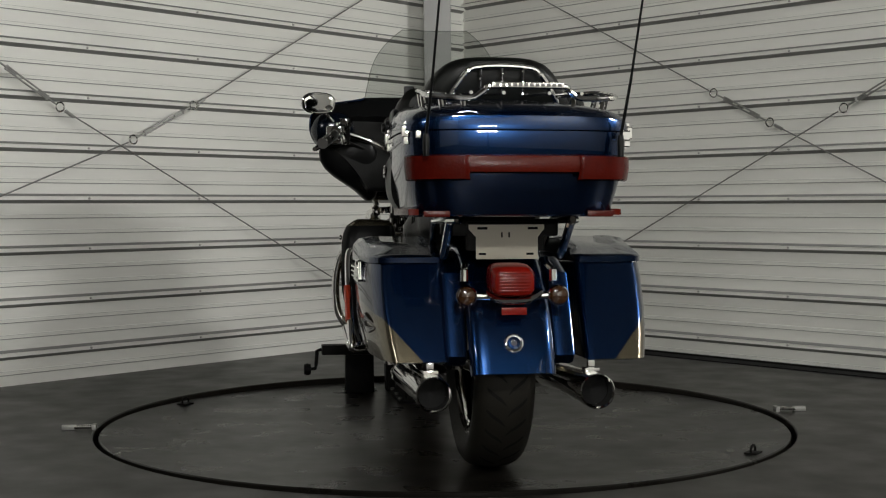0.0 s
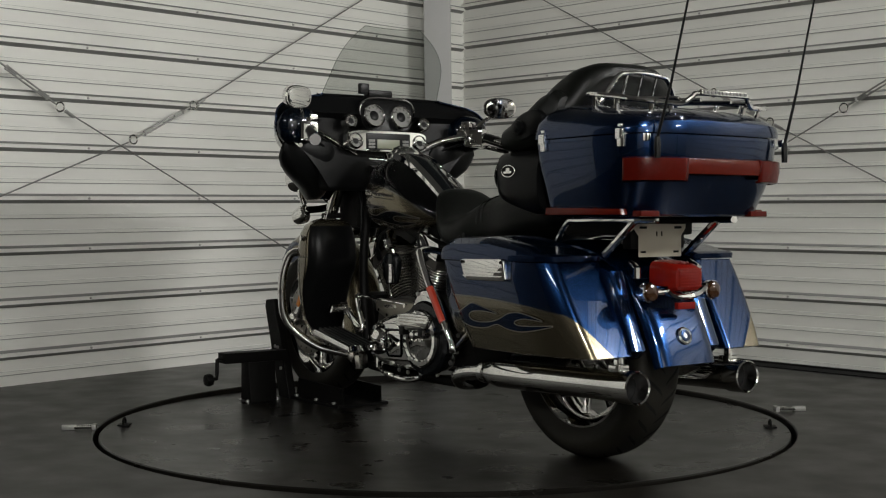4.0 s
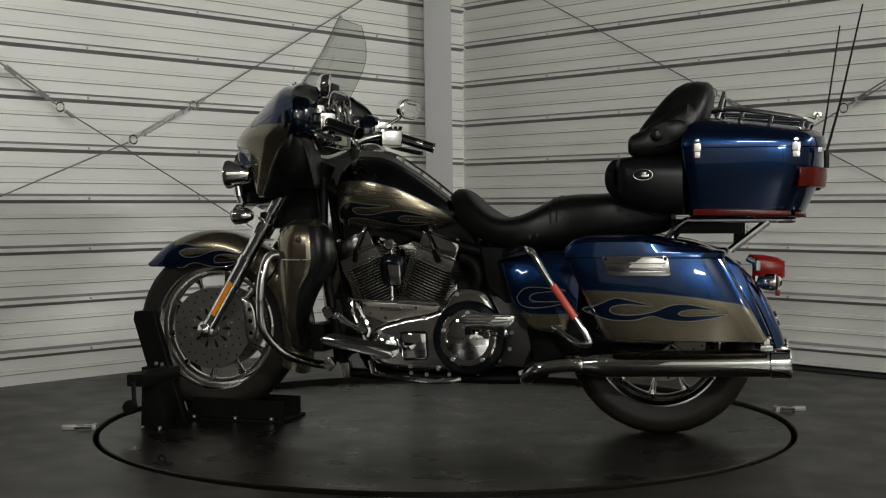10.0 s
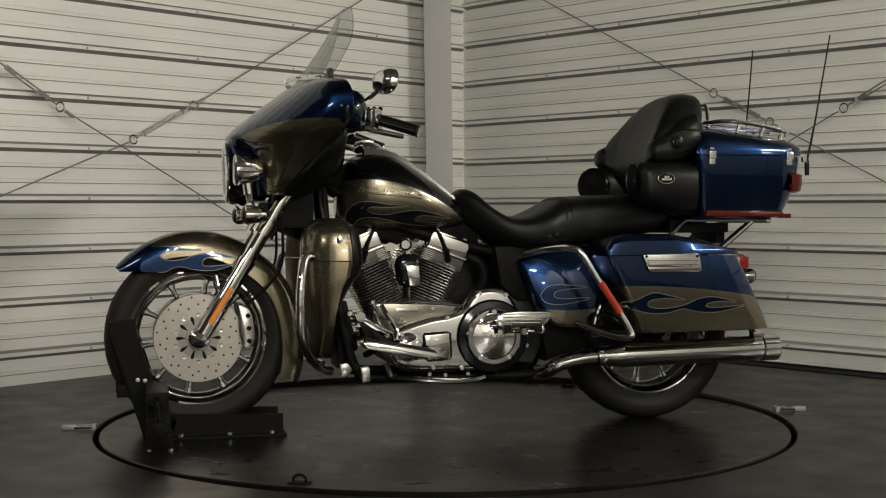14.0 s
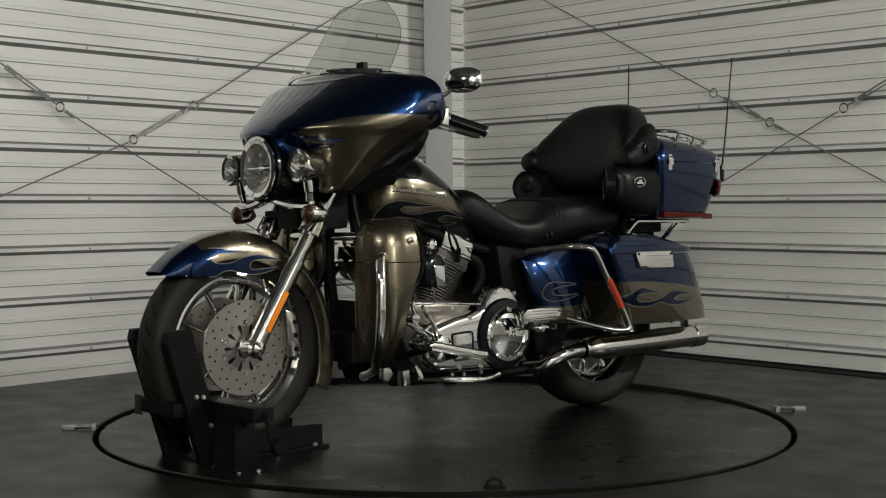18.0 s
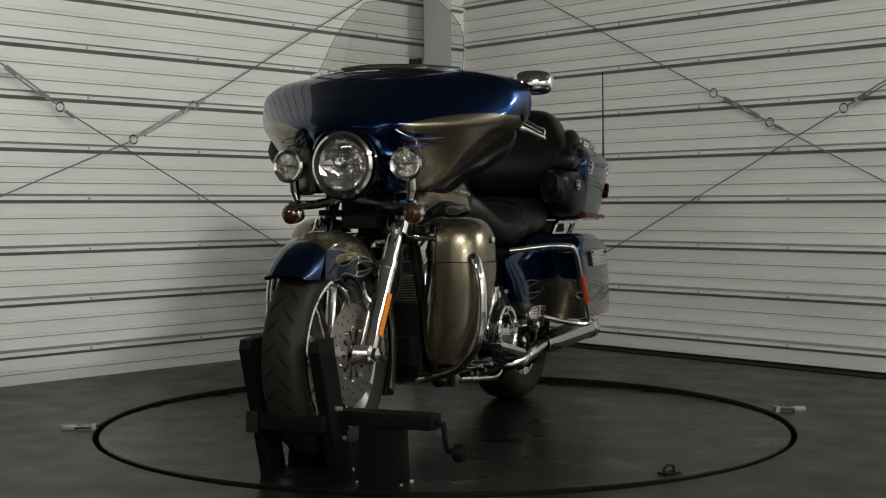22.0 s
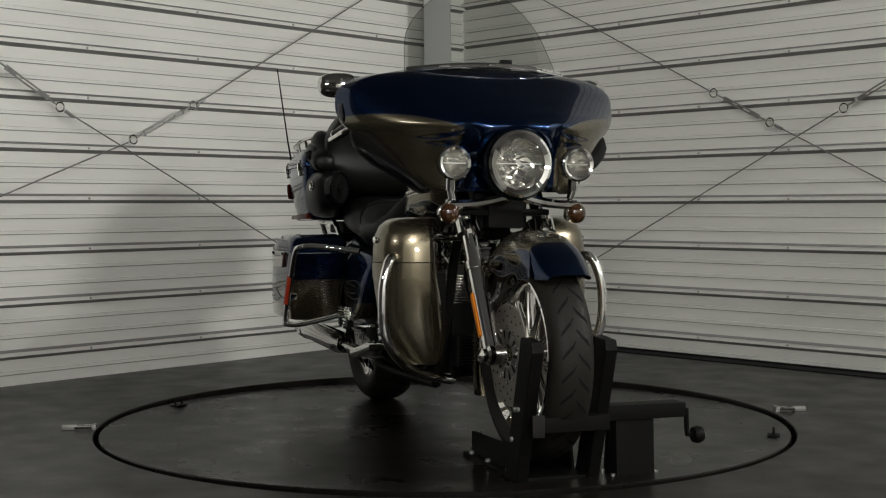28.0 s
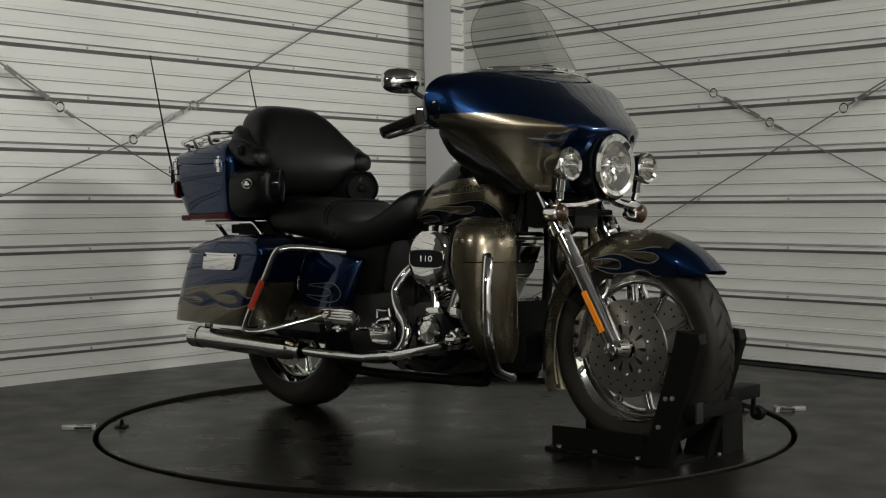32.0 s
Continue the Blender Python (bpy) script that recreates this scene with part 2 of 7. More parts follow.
def lerp(table, x):
    """Straight-line reading of a table of (x, value, ...) rows."""
    if x <= table[0][0]:
        return table[0][1:]
    for a, b in zip(table, table[1:]):
        if x <= b[0]:
            t = (x - a[0]) / (b[0] - a[0])
            return tuple(u + (v - u) * t for u, v in zip(a[1:], b[1:]))
    return table[-1][1:]


def smoothrow(table, x):
    """Smooth reading of a table of (x, value, ...) rows."""
    n = len(table)
    if x <= table[0][0]:
        return table[0][1:]
    for i in range(n - 1):
        a, b = table[i], table[i + 1]
        if x <= b[0]:
            p, q = table[max(i - 1, 0)], table[min(i + 2, n - 1)]
            h = b[0] - a[0]
            t = (x - a[0]) / h
            out = []
            for k in range(1, len(a)):
                ma = (b[k] - p[k]) / max(b[0] - p[0], 1e-6) * h
                mb = (q[k] - a[k]) / max(q[0] - a[0], 1e-6) * h
                out.append((2 * t ** 3 - 3 * t * t + 1) * a[k] + (t ** 3 - 2 * t * t + t) * ma + (-2 * t ** 3 + 3 * t * t) * b[k] + (t ** 3 - t * t) * mb)
            return tuple(out)
    return table[-1][1:]


# ---------------------------------------------------------------- room
FZ = 0.02                       # floor level; the turntable's plate lies at 0
CORNER = Vector((0.1196, 3.0305, 0))
DL, DR = Vector((-0.6776, -0.7355, 0)).normalized(), Vector((0.6885, -0.7252, 0)).normalized()
HIGH = 3.0
R_RING = 1.205
SCREW_L, SCREW_R = (0.14, 0.596), (0.68, 0.50)   # first screw and gap along each wall


def ribbed_wall(name, start, way, inward, length, z_first, step, low, label):
    """Sheet steel: a broad hat rib every step, two low ones between, its face towards the room."""
    prof = [(FZ, 0.0)]
    k = -1
    while True:
        zr = z_first + step * k
        marks = [(zr - 0.017, 0.0), (zr - 0.008, 0.022), (zr + 0.008, 0.022), (zr + 0.019, 0.0)]
        for f in low:
            zm = zr + step * f
            marks += [(zm - 0.002, 0.0), (zm, 0.0045), (zm + 0.012, 0.0045), (zm + 0.017, 0.0)]
        for a, d in marks:
            if a > prof[-1][0] + 0.001 and a < HIGH:
                prof.append((a, d))
        k += 1
        if zr > HIGH:
            break
    prof.append((HIGH, 0.0))
    bm = bmesh.new()
    n = 12
    rings = []
    for i in range(n + 1):
        o = start + way * (length * i / n)
        rings.append([o + inward * d + Vector((0, 0, a)) for a, d in prof] + [o - inward * 0.08 + Vector((0, 0, HIGH)), o - inward * 0.08 + Vector((0, 0, FZ))])
    skin(bm, rings, True, True)
    w = new(name, make(bm, name, WALL, True, 20))
    return tagged(w, label, "wall", kind="structure")


def build_room():
    nl, nr = Vector((-DL.y, DL.x, 0)), Vector((DR.y, -DR.x, 0))
    nl = nl if nl.y < 0 else -nl
    nr = nr if nr.y < 0 else -nr
    lowl, lowr = (0.312, 0.618), (0.325, 0.632)
    wl = ribbed_wall("wall_left", CORNER, DL, nl, 5.0, 0.153, 0.2217, lowl, "white ribbed steel siding with horizontal ribs and screws")
    wr = ribbed_wall("wall_right", CORNER, DR, nr, 7.6, 0.1205, 0.2283, lowr, "white ribbed steel siding above a dark gap at the floor")
    # shade as grey strips on both slopes of broad ribs, lines at low ones
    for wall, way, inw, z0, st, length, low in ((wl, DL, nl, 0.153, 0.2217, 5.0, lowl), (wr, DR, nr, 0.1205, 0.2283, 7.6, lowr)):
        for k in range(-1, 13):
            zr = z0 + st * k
            rows = [("seam_strip", ((-0.0220, -0.002), (-0.0215, 0.004), (-0.0080, 0.0240), (-0.0070, 0.0225), (-0.0165, -0.002)), RIB_SHADE),
                    ("rib_shade_line", ((0.0095, 0.0225), (0.0105, 0.0235), (0.0195, 0.003), (0.0205, -0.002), (0.0165, -0.002)), RIB_SHADE2)]
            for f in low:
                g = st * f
                rows.append(("crease_line", ((g - 0.0035, -0.002), (g - 0.0035, 0.0025), (g - 0.0010, 0.0055), (g + 0.0004, 0.004)), RIB_SHADE4))
                rows.append(("crease_line", ((g + 0.0125, 0.003), (g + 0.0130, 0.0052), (g + 0.0150, 0.0040), (g + 0.0150, -0.002)), RIB_SHADE3))
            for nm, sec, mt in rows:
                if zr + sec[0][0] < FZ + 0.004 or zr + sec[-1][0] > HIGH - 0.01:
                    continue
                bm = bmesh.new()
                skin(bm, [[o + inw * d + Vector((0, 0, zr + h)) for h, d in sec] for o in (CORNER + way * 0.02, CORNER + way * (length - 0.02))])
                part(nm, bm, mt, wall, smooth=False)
    # screws on the broad ribs
    for wall, way, inw, z0, st, off, gap in ((wl, DL, nl, 0.153, 0.2217, SCREW_L[0], SCREW_L[1]), (wr, DR, nr, 0.1205, 0.2283, SCREW_R[0], SCREW_R[1])):
        bm = bmesh.new()
        lathe(bm, [(0.0055, 0), (0.0055, 0.003), (0.004, 0.006), (0.0, 0.006)], None, 6)
        me = make(bm, "screw", STEEL)
        for k in range(0, 9):
            for i in range(7):
                o = new("screw", me)
                o.parent = wall
                o.matrix_basis = axis(CORNER + way * (off + gap * i) + inw * 0.022 + Vector((0, 0, z0 + st * k)), inw)
    # unseen walls behind the camera, dark left and white right for the chrome's reflections
    a, b = CORNER + DL * 7.6, CORNER + DR * 7.6
    e = a + DR * 7.7
    m = e + (a - e) * 0.36
    for name, p, q, mt, lb in (("wall_left_end", CORNER + DL * 5.01, a, DIM, "unseen plain dark wall closing the room"), ("wall_back_left", a, m, DIM, "unseen plain dark wall closing the room"),
                               ("wall_back_end", m, e, WALL, "unseen plain white steel wall closing the room"), ("wall_back_right", b, e, WALL, "unseen plain white steel wall closing the room")):
        bm = bmesh.new()
        d = (q - p).normalized()
        n = Vector((d.y, -d.x, 0)) * 0.1
        c = (p + q) / 2
        n = n if (c + n).length > c.length else -n
        rings = [[p + Vector((0, 0, FZ)), p + n + Vector((0, 0, FZ)), p + n + Vector((0, 0, HIGH)), p + Vector((0, 0, HIGH))],
                 [q + Vector((0, 0, FZ)), q + n + Vector((0, 0, FZ)), q + n + Vector((0, 0, HIGH)), q + Vector((0, 0, HIGH))]]
        skin(bm, rings)
        tagged(new(name, make(bm, name, mt, False)), lb, "wall", kind="structure")
    # ceiling
    bm = bmesh.new()
    skin(bm, [[CORNER + Vector((0, 0.1, HIGH)), a + Vector((-0.1, 0, HIGH)), e + Vector((0, -0.2, HIGH)), b + Vector((0.1, 0, HIGH))],
              [CORNER + Vector((0, 0.1, HIGH + 0.1)), a + Vector((-0.1, 0, HIGH + 0.1)), e + Vector((0, -0.2, HIGH + 0.1)), b + Vector((0.1, 0, HIGH + 0.1))]])
    tagged(new("ceiling", make(bm, "ceiling", CEIL, False)), "plain grey board ceiling", "ceiling", kind="structure")
    # floor with a round opening for the turntable
    bm = bmesh.new()
    n = 192
    outer = [CORNER + Vector((0, 0.12, 0)), a + Vector((-0.12, 0, 0)), e + Vector((0, -0.2, 0)), b + Vector((0.12, 0, 0))]
    angs = [2 * math.pi * i / n for i in range(n)]
    inner = [Vector((R_RING * math.cos(t), R_RING * math.sin(t), 0)) for t in angs]

    def out_at(t):
        d = Vector((math.cos(t), math.sin(t), 0))
        best = 99.0
        for i in range(4):
            p, q = outer[i], outer[(i + 1) % 4]
            s = q - p
            den = d.x * s.y - d.y * s.x
            if abs(den) > 1e-9:
                k = (p.x * s.y - p.y * s.x) / den
                u = (p.x * d.y - p.y * d.x) / den
                if k > 0 and -1e-6 <= u <= 1 + 1e-6:
                    best = min(best, k)
        return d * best
    rings = [[p + Vector((0, 0, -0.12)) for p in inner], [p + Vector((0, 0, FZ - 0.004)) for p in inner],
             [p * 1.003 + Vector((0, 0, FZ)) for p in inner], [p * 1.35 + Vector((0, 0, FZ)) for p in inner],
             [out_at(t) + Vector((0, 0, FZ)) for t in angs]]
    skin(bm, rings, True, False)
    fl = new("floor", make(bm, "floor", FLOOR, True, 30))
    tagged(fl, "dark grey concrete floor with stains and faint gloss", "floor", kind="structure")
    bm = bmesh.new()
    lathe(bm, [(0.0, -0.12), (R_RING + 0.03, -0.12), (R_RING + 0.03, -0.13), (0.0, -0.13)], None, 96)
    tagged(new("floor_pit", make(bm, "floor_pit", PIT)), "dark recess below the turntable", "pit", kind="structure")
    # flat black strip stands in for the dark gap under the right wall
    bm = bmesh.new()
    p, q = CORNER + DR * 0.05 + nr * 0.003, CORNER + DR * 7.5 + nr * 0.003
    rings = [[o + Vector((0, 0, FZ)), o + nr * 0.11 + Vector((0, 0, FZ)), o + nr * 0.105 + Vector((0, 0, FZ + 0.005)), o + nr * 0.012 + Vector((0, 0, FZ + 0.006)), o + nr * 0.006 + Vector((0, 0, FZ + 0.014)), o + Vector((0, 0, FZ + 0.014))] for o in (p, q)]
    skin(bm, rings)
    tagged(new("baseboard", make(bm, "baseboard", PIT, False)), "flat black strip standing in for the dark gap at the wall foot", "baseboard", kind="structure")
    # corner column
    col = thing("column", "grey painted square steel column in the corner", "column", kind="structure")
    bm = bmesh.new()
    c = Vector((-0.014, 2.66, 0))
    box(bm, -0.075, 0.075, -0.075, 0.075, FZ, HIGH, 0.008, Matrix.Translation(c) @ pose(0, 0, 0, 0, -0.6, 0))
    part("shaft", bm, COLUMN, col)
    bm = bmesh.new()
    box(bm, -0.12, 0.12, -0.12, 0.12, FZ, FZ + 0.015, 0.003, Matrix.Translation(c))
    part("base_plate", bm, COLUMN, col)
    # fixtures for the unseen ceiling lamps, the added fill included
    for lo, aim, sx, sy, watts in LAMPS:
        la = thing("unseen_strip_light", "unseen short white strip light hung from the ceiling", "lamp", "strip lights")
        m = look(lo, aim)
        bm = bmesh.new()
        box(bm, -sx / 2 - 0.03, sx / 2 + 0.03, -0.08, 0.08, 0.022, 0.07, 0.006, m)
        part("housing", bm, CEIL, la)
        bm = bmesh.new()
        box(bm, -sx / 2, sx / 2, -0.05, 0.05, 0.006, 0.020, 0.004, m)
        part("diffuser", bm, GLOW, la)
        bm = bmesh.new()
        top = m @ Vector((0, 0, 0.06))
        tube(bm, [top, (top.x, top.y, HIGH)], 0.012, 8)
        part("hanger", bm, CEIL, la)
    for lo, aim, wide, watts in STANDS:
        wl2 = thing("stand_light", "unseen small light on a slim black stand", "lamp", "work lights")
        m = look(lo, aim)
        bm = bmesh.new()
        box(bm, -wide / 2 - 0.02, wide / 2 + 0.02, -0.05, 0.05, 0.010, 0.05, 0.006, m)
        part("bar", bm, CEIL, wl2)
        bm = bmesh.new()
        q = m @ Vector((0, -0.05, 0.03))
        tube(bm, [q, (q.x, q.y, FZ + 0.35), (q.x, q.y, FZ)], 0.014, 10)
        part("pole", bm, CEIL, wl2)
        for k in range(3):
            bm = bmesh.new()
            t = radians(120 * k + 30)
            tube(bm, [(q.x, q.y, FZ + 0.35), (q.x + 0.25 * math.cos(t), q.y + 0.25 * math.sin(t), FZ + 0.012)], 0.010, 8)
            part("leg", bm, CEIL, wl2)
    return nl, nr


NL, NR = build_room()

# turntable plate
table = thing("turntable", "round dark steel turntable plate flush with the floor", "turntable")
bm = bmesh.new()
lathe(bm, [(0.0, 0.0), (0.4, 0.0), (0.8, 0.0), (0.95, 0.0), (1.00, 0.001), (1.06, 0.004), (1.12, 0.008), (R_RING - 0.022, 0.0125), (R_RING - 0.018, 0.009), (R_RING - 0.018, -0.06), (0.0, -0.06)], None, 192)
part("plate", bm, DISC, table)

# ---------------------------------------------------------------- motorcycle
bike = thing("motorcycle", "dark blue and pewter touring motorcycle with flame paint and chrome", "motorcycle")


def mirror(ob, label=""):
    """The same part on the other side, on a mirrored mesh."""
    me = ob.data.copy()
    me.transform(Matrix.Diagonal((1, -1, 1, 1)))
    me.flip_normals()
    o = new(ob.name.split(".")[0], me)
    o.parent = ob.parent
    if "label" in ob or label:
        o["label"] = label or ob["label"]
    return o


def wheel(name, x, z, r_tyre, w_tyre, r_rim, w_rim, spokes, discs, label):
    """A cast wheel: rim, tyre, hub, spokes and brake discs. It lies across the bike at x, z."""
    turn = axis((x, 0, z), (0, 1, 0))
    bm = bmesh.new()
    h = w_rim / 2
    lathe(bm, [(r_rim + 0.006, -h), (r_rim + 0.008, -h - 0.004), (r_rim, -h - 0.006), (r_rim - 0.012, -h + 0.004), (r_rim - 0.024, -h + 0.016), (r_rim - 0.030, -0.012),
               (r_rim - 0.030, 0.012), (r_rim - 0.024, h - 0.016), (r_rim - 0.012, h - 0.004), (r_rim, h + 0.006), (r_rim + 0.008, h + 0.004), (r_rim + 0.006, h)], turn, 72)
    rim = part(name, bm, CHROME, bike, label)
    bm = bmesh.new()
    a, b = w_tyre / 2, r_tyre - r_rim
    prof = [(r_rim + 0.002, -h - 0.002)]
    for i in range(19):
        t = math.pi * (i / 18) - math.pi / 2
        prof.append((r_rim + b * 0.42 + b * 0.58 * max(0, math.cos(t)) ** 0.75, a * math.copysign(abs(math.sin(t)) ** 0.8, math.sin(t)) * 1.0))
    prof.append((r_rim + 0.002, h + 0.002))
    lathe(bm, prof, turn, 96)
    part("tyre", bm, RUBBER, rim)
    # tread grooves
    n = 30
    for s in (-1, 1):
        bm = bmesh.new()
        up = []
        for u, t in ((0.04, 0.0), (0.20, 0.040), (0.36, 0.070), (0.52, 0.104), (0.66, 0.150), (0.64, 0.172), (0.50, 0.138), (0.34, 0.104), (0.18, 0.072), (0.04, 0.016)):
            rr = r_rim + b * 0.42 + b * 0.58 * max(0.0, 1 - u ** 2.5) ** 0.375 + 0.0012
            up.append(bm.verts.new((rr * math.cos(t), rr * math.sin(t), s * a * u)))
        for k in range(4):
            bm.faces.new((up[k], up[k + 1], up[8 - k], up[9 - k]))
        me = make(bm, "tread_groove", PIT, False)
        for i in range(n):
            o = new("tread_groove", me)
            o.parent = rim
            o.matrix_basis = turn @ pose(0, 0, 0, 0, 0, 360 * (i + (0.5 if s > 0 else 0)) / n)
    bm = bmesh.new()
    lathe(bm, [(0.0, -0.075), (0.026, -0.075), (0.030, -0.06), (0.042, -0.045), (0.042, 0.045), (0.030, 0.06), (0.026, 0.075), (0.0, 0.075)], turn, 32)
    part("hub", bm, CHROME, rim)
    bm = bmesh.new()
    rings = []
    for rr, wt, yy in ((0.034, 0.017, 0.020), (0.075, 0.009, 0.020), (r_rim * 0.6, 0.008, 0.016), (r_rim - 0.045, 0.010, 0.016), (r_rim - 0.024, 0.018, 0.018)):
        rings.append([Vector((rr, wt * math.cos(q), yy * math.sin(q))) for q in [2 * math.pi * j / 10 for j in range(10)]])
    skin(bm, rings)
    me = make(bm, "spoke", CHROME)
    for i in range(spokes):
        o = new("spoke", me)
        o.parent = rim
        o.matrix_basis = turn @ pose(0, 0, 0, 0, 0, 360 * i / spokes + 9)
    for s in discs:
        bm = bmesh.new()
        m2 = turn @ pose(0, 0, s * 0.078)
        lathe(bm, [(0.034, -0.0025), (0.146, -0.0025), (0.148, 0.0), (0.146, 0.0025), (0.034, 0.0025), (0.032, 0.0), (0.034, -0.0025)], m2, 72)
        part("brake_disc", bm, BRUSHED, rim, "drilled polished steel brake disc")
        bm = bmesh.new()
        lathe(bm, [(0.068, 0.0024 * s), (0.068, 0.0040 * s), (0.040, 0.0044 * s), (0.038, 0.0024 * s)], m2, 48)
        part("disc_carrier", bm, CARRIER, rim)
        bm = bmesh.new()
        rings = []
        for hh in (0.0030 * s, 0.0052 * s):
            rings.append([Vector((0.058 + 0.0165 * math.cos(q), (0.0048 + 0.0032 * math.cos(q)) * math.sin(q), hh)) for q in [2 * math.pi * j / 16 for j in range(16)]])
        skin(bm, rings)
        slot = make(bm, "disc_slot", PIT)
        bm = bmesh.new()
        lathe(bm, [(0.0032, 0.0058 * s), (0.0062, 0.0062 * s), (0.0074, 0.0046 * s), (0.0074, 0.0)], None, 14)
        btn = make(bm, "disc_button", CHROME)
        for i in range(10):
            for nm, me, off, ang in (("disc_slot", slot, 0.0, 0), ("disc_button", btn, 0.079, 18)):
                o = new(nm, me)
                o.parent = rim
                o.matrix_basis = m2 @ pose(0, 0, 0, 0, 0, 36 * i + ang) @ Matrix.Translation((off, 0, 0))
        bm = bmesh.new()
        lathe(bm, [(0.0, 0.0031), (0.0036, 0.0031), (0.0036, -0.0031), (0.0, -0.0031)], None, 8)
        me = make(bm, "drill_hole", PIT)
        for i in range(40):
            o = new("drill_hole", me)
            o.parent = rim
            o.matrix_basis = m2 @ pose(0, 0, 0, 0, 0, 9 * i) @ Matrix.Translation(((0.102, 0.126, 0.112, 0.137)[i % 4], 0, 0))
    return rim


def build_wheels():
    wheel("front_wheel", 0.860, 0.337, 0.307, 0.128, 0.222, 0.09, 10, (1, -1), "chrome ten-spoke cast front wheel")
    wheel("rear_wheel", -0.757, 0.313, 0.313, 0.172, 0.212, 0.12, 10, (-1,), "chrome cast rear wheel with a wide tyre")


def flame_blob(pts, k=8):
    """A closed smooth outline; two points close together make a sharp tip."""
    n = len(pts)
    cut = [i for i in range(n) if math.dist(pts[i], pts[(i + 1) % n]) < 0.002]
    if not cut:
        return [(p.x, p.y) for p in catmull([(x, y, 0) for x, y in pts] + [(pts[0][0], pts[0][1], 0)], k)][:-1]
    out = []
    for a, b in zip(cut, cut[1:] + [cut[0] + n]):
        run = [pts[i % n] for i in range(a + 1, b + 1)]
        out += [(p.x, p.y) for p in catmull([(x, y, 0) for x, y in run], k)]
    return out


def grown(ol, d):
    """The outline moved outwards by d."""
    n = len(ol)
    area = sum(ol[i][0] * ol[(i + 1) % n][1] - ol[(i + 1) % n][0] * ol[i][1] for i in range(n))
    out = []
    for i in range(n):
        dx, dz = ol[(i + 1) % n][0] - ol[i - 1][0], ol[(i + 1) % n][1] - ol[i - 1][1]
        k = math.hypot(dx, dz) or 1.0
        k = k if area > 0 else -k
        out.append((ol[i][0] + dz / k * d, ol[i][1] - dx / k * d))
    return out


def decal(name, outline, surf, mat, parent, lift=0.0012, label=""):
    """A painted shape: an outline in x, z laid on the surface y = surf(x, z)."""
    bm = bmesh.new()
    vs = [bm.verts.new((x, 0, z)) for x, z in outline]
    bm.faces.new(vs)
    bm.normal_update()
    bmesh.ops.triangulate(bm, faces=bm.faces, ngon_method="EAR_CLIP")
    for lim in (0.06, 0.03, 0.016):
        bmesh.ops.subdivide_edges(bm, edges=[e for e in bm.edges if e.calc_length() > lim], cuts=1)
        bmesh.ops.triangulate(bm, faces=[f for f in bm.faces if len(f.verts) > 3])
    for v in bm.verts:
        y, sgn = surf(v.co.x, v.co.z)
        v.co.y = y + sgn * lift
    return part(name, bm, mat, parent, label, smooth=False)


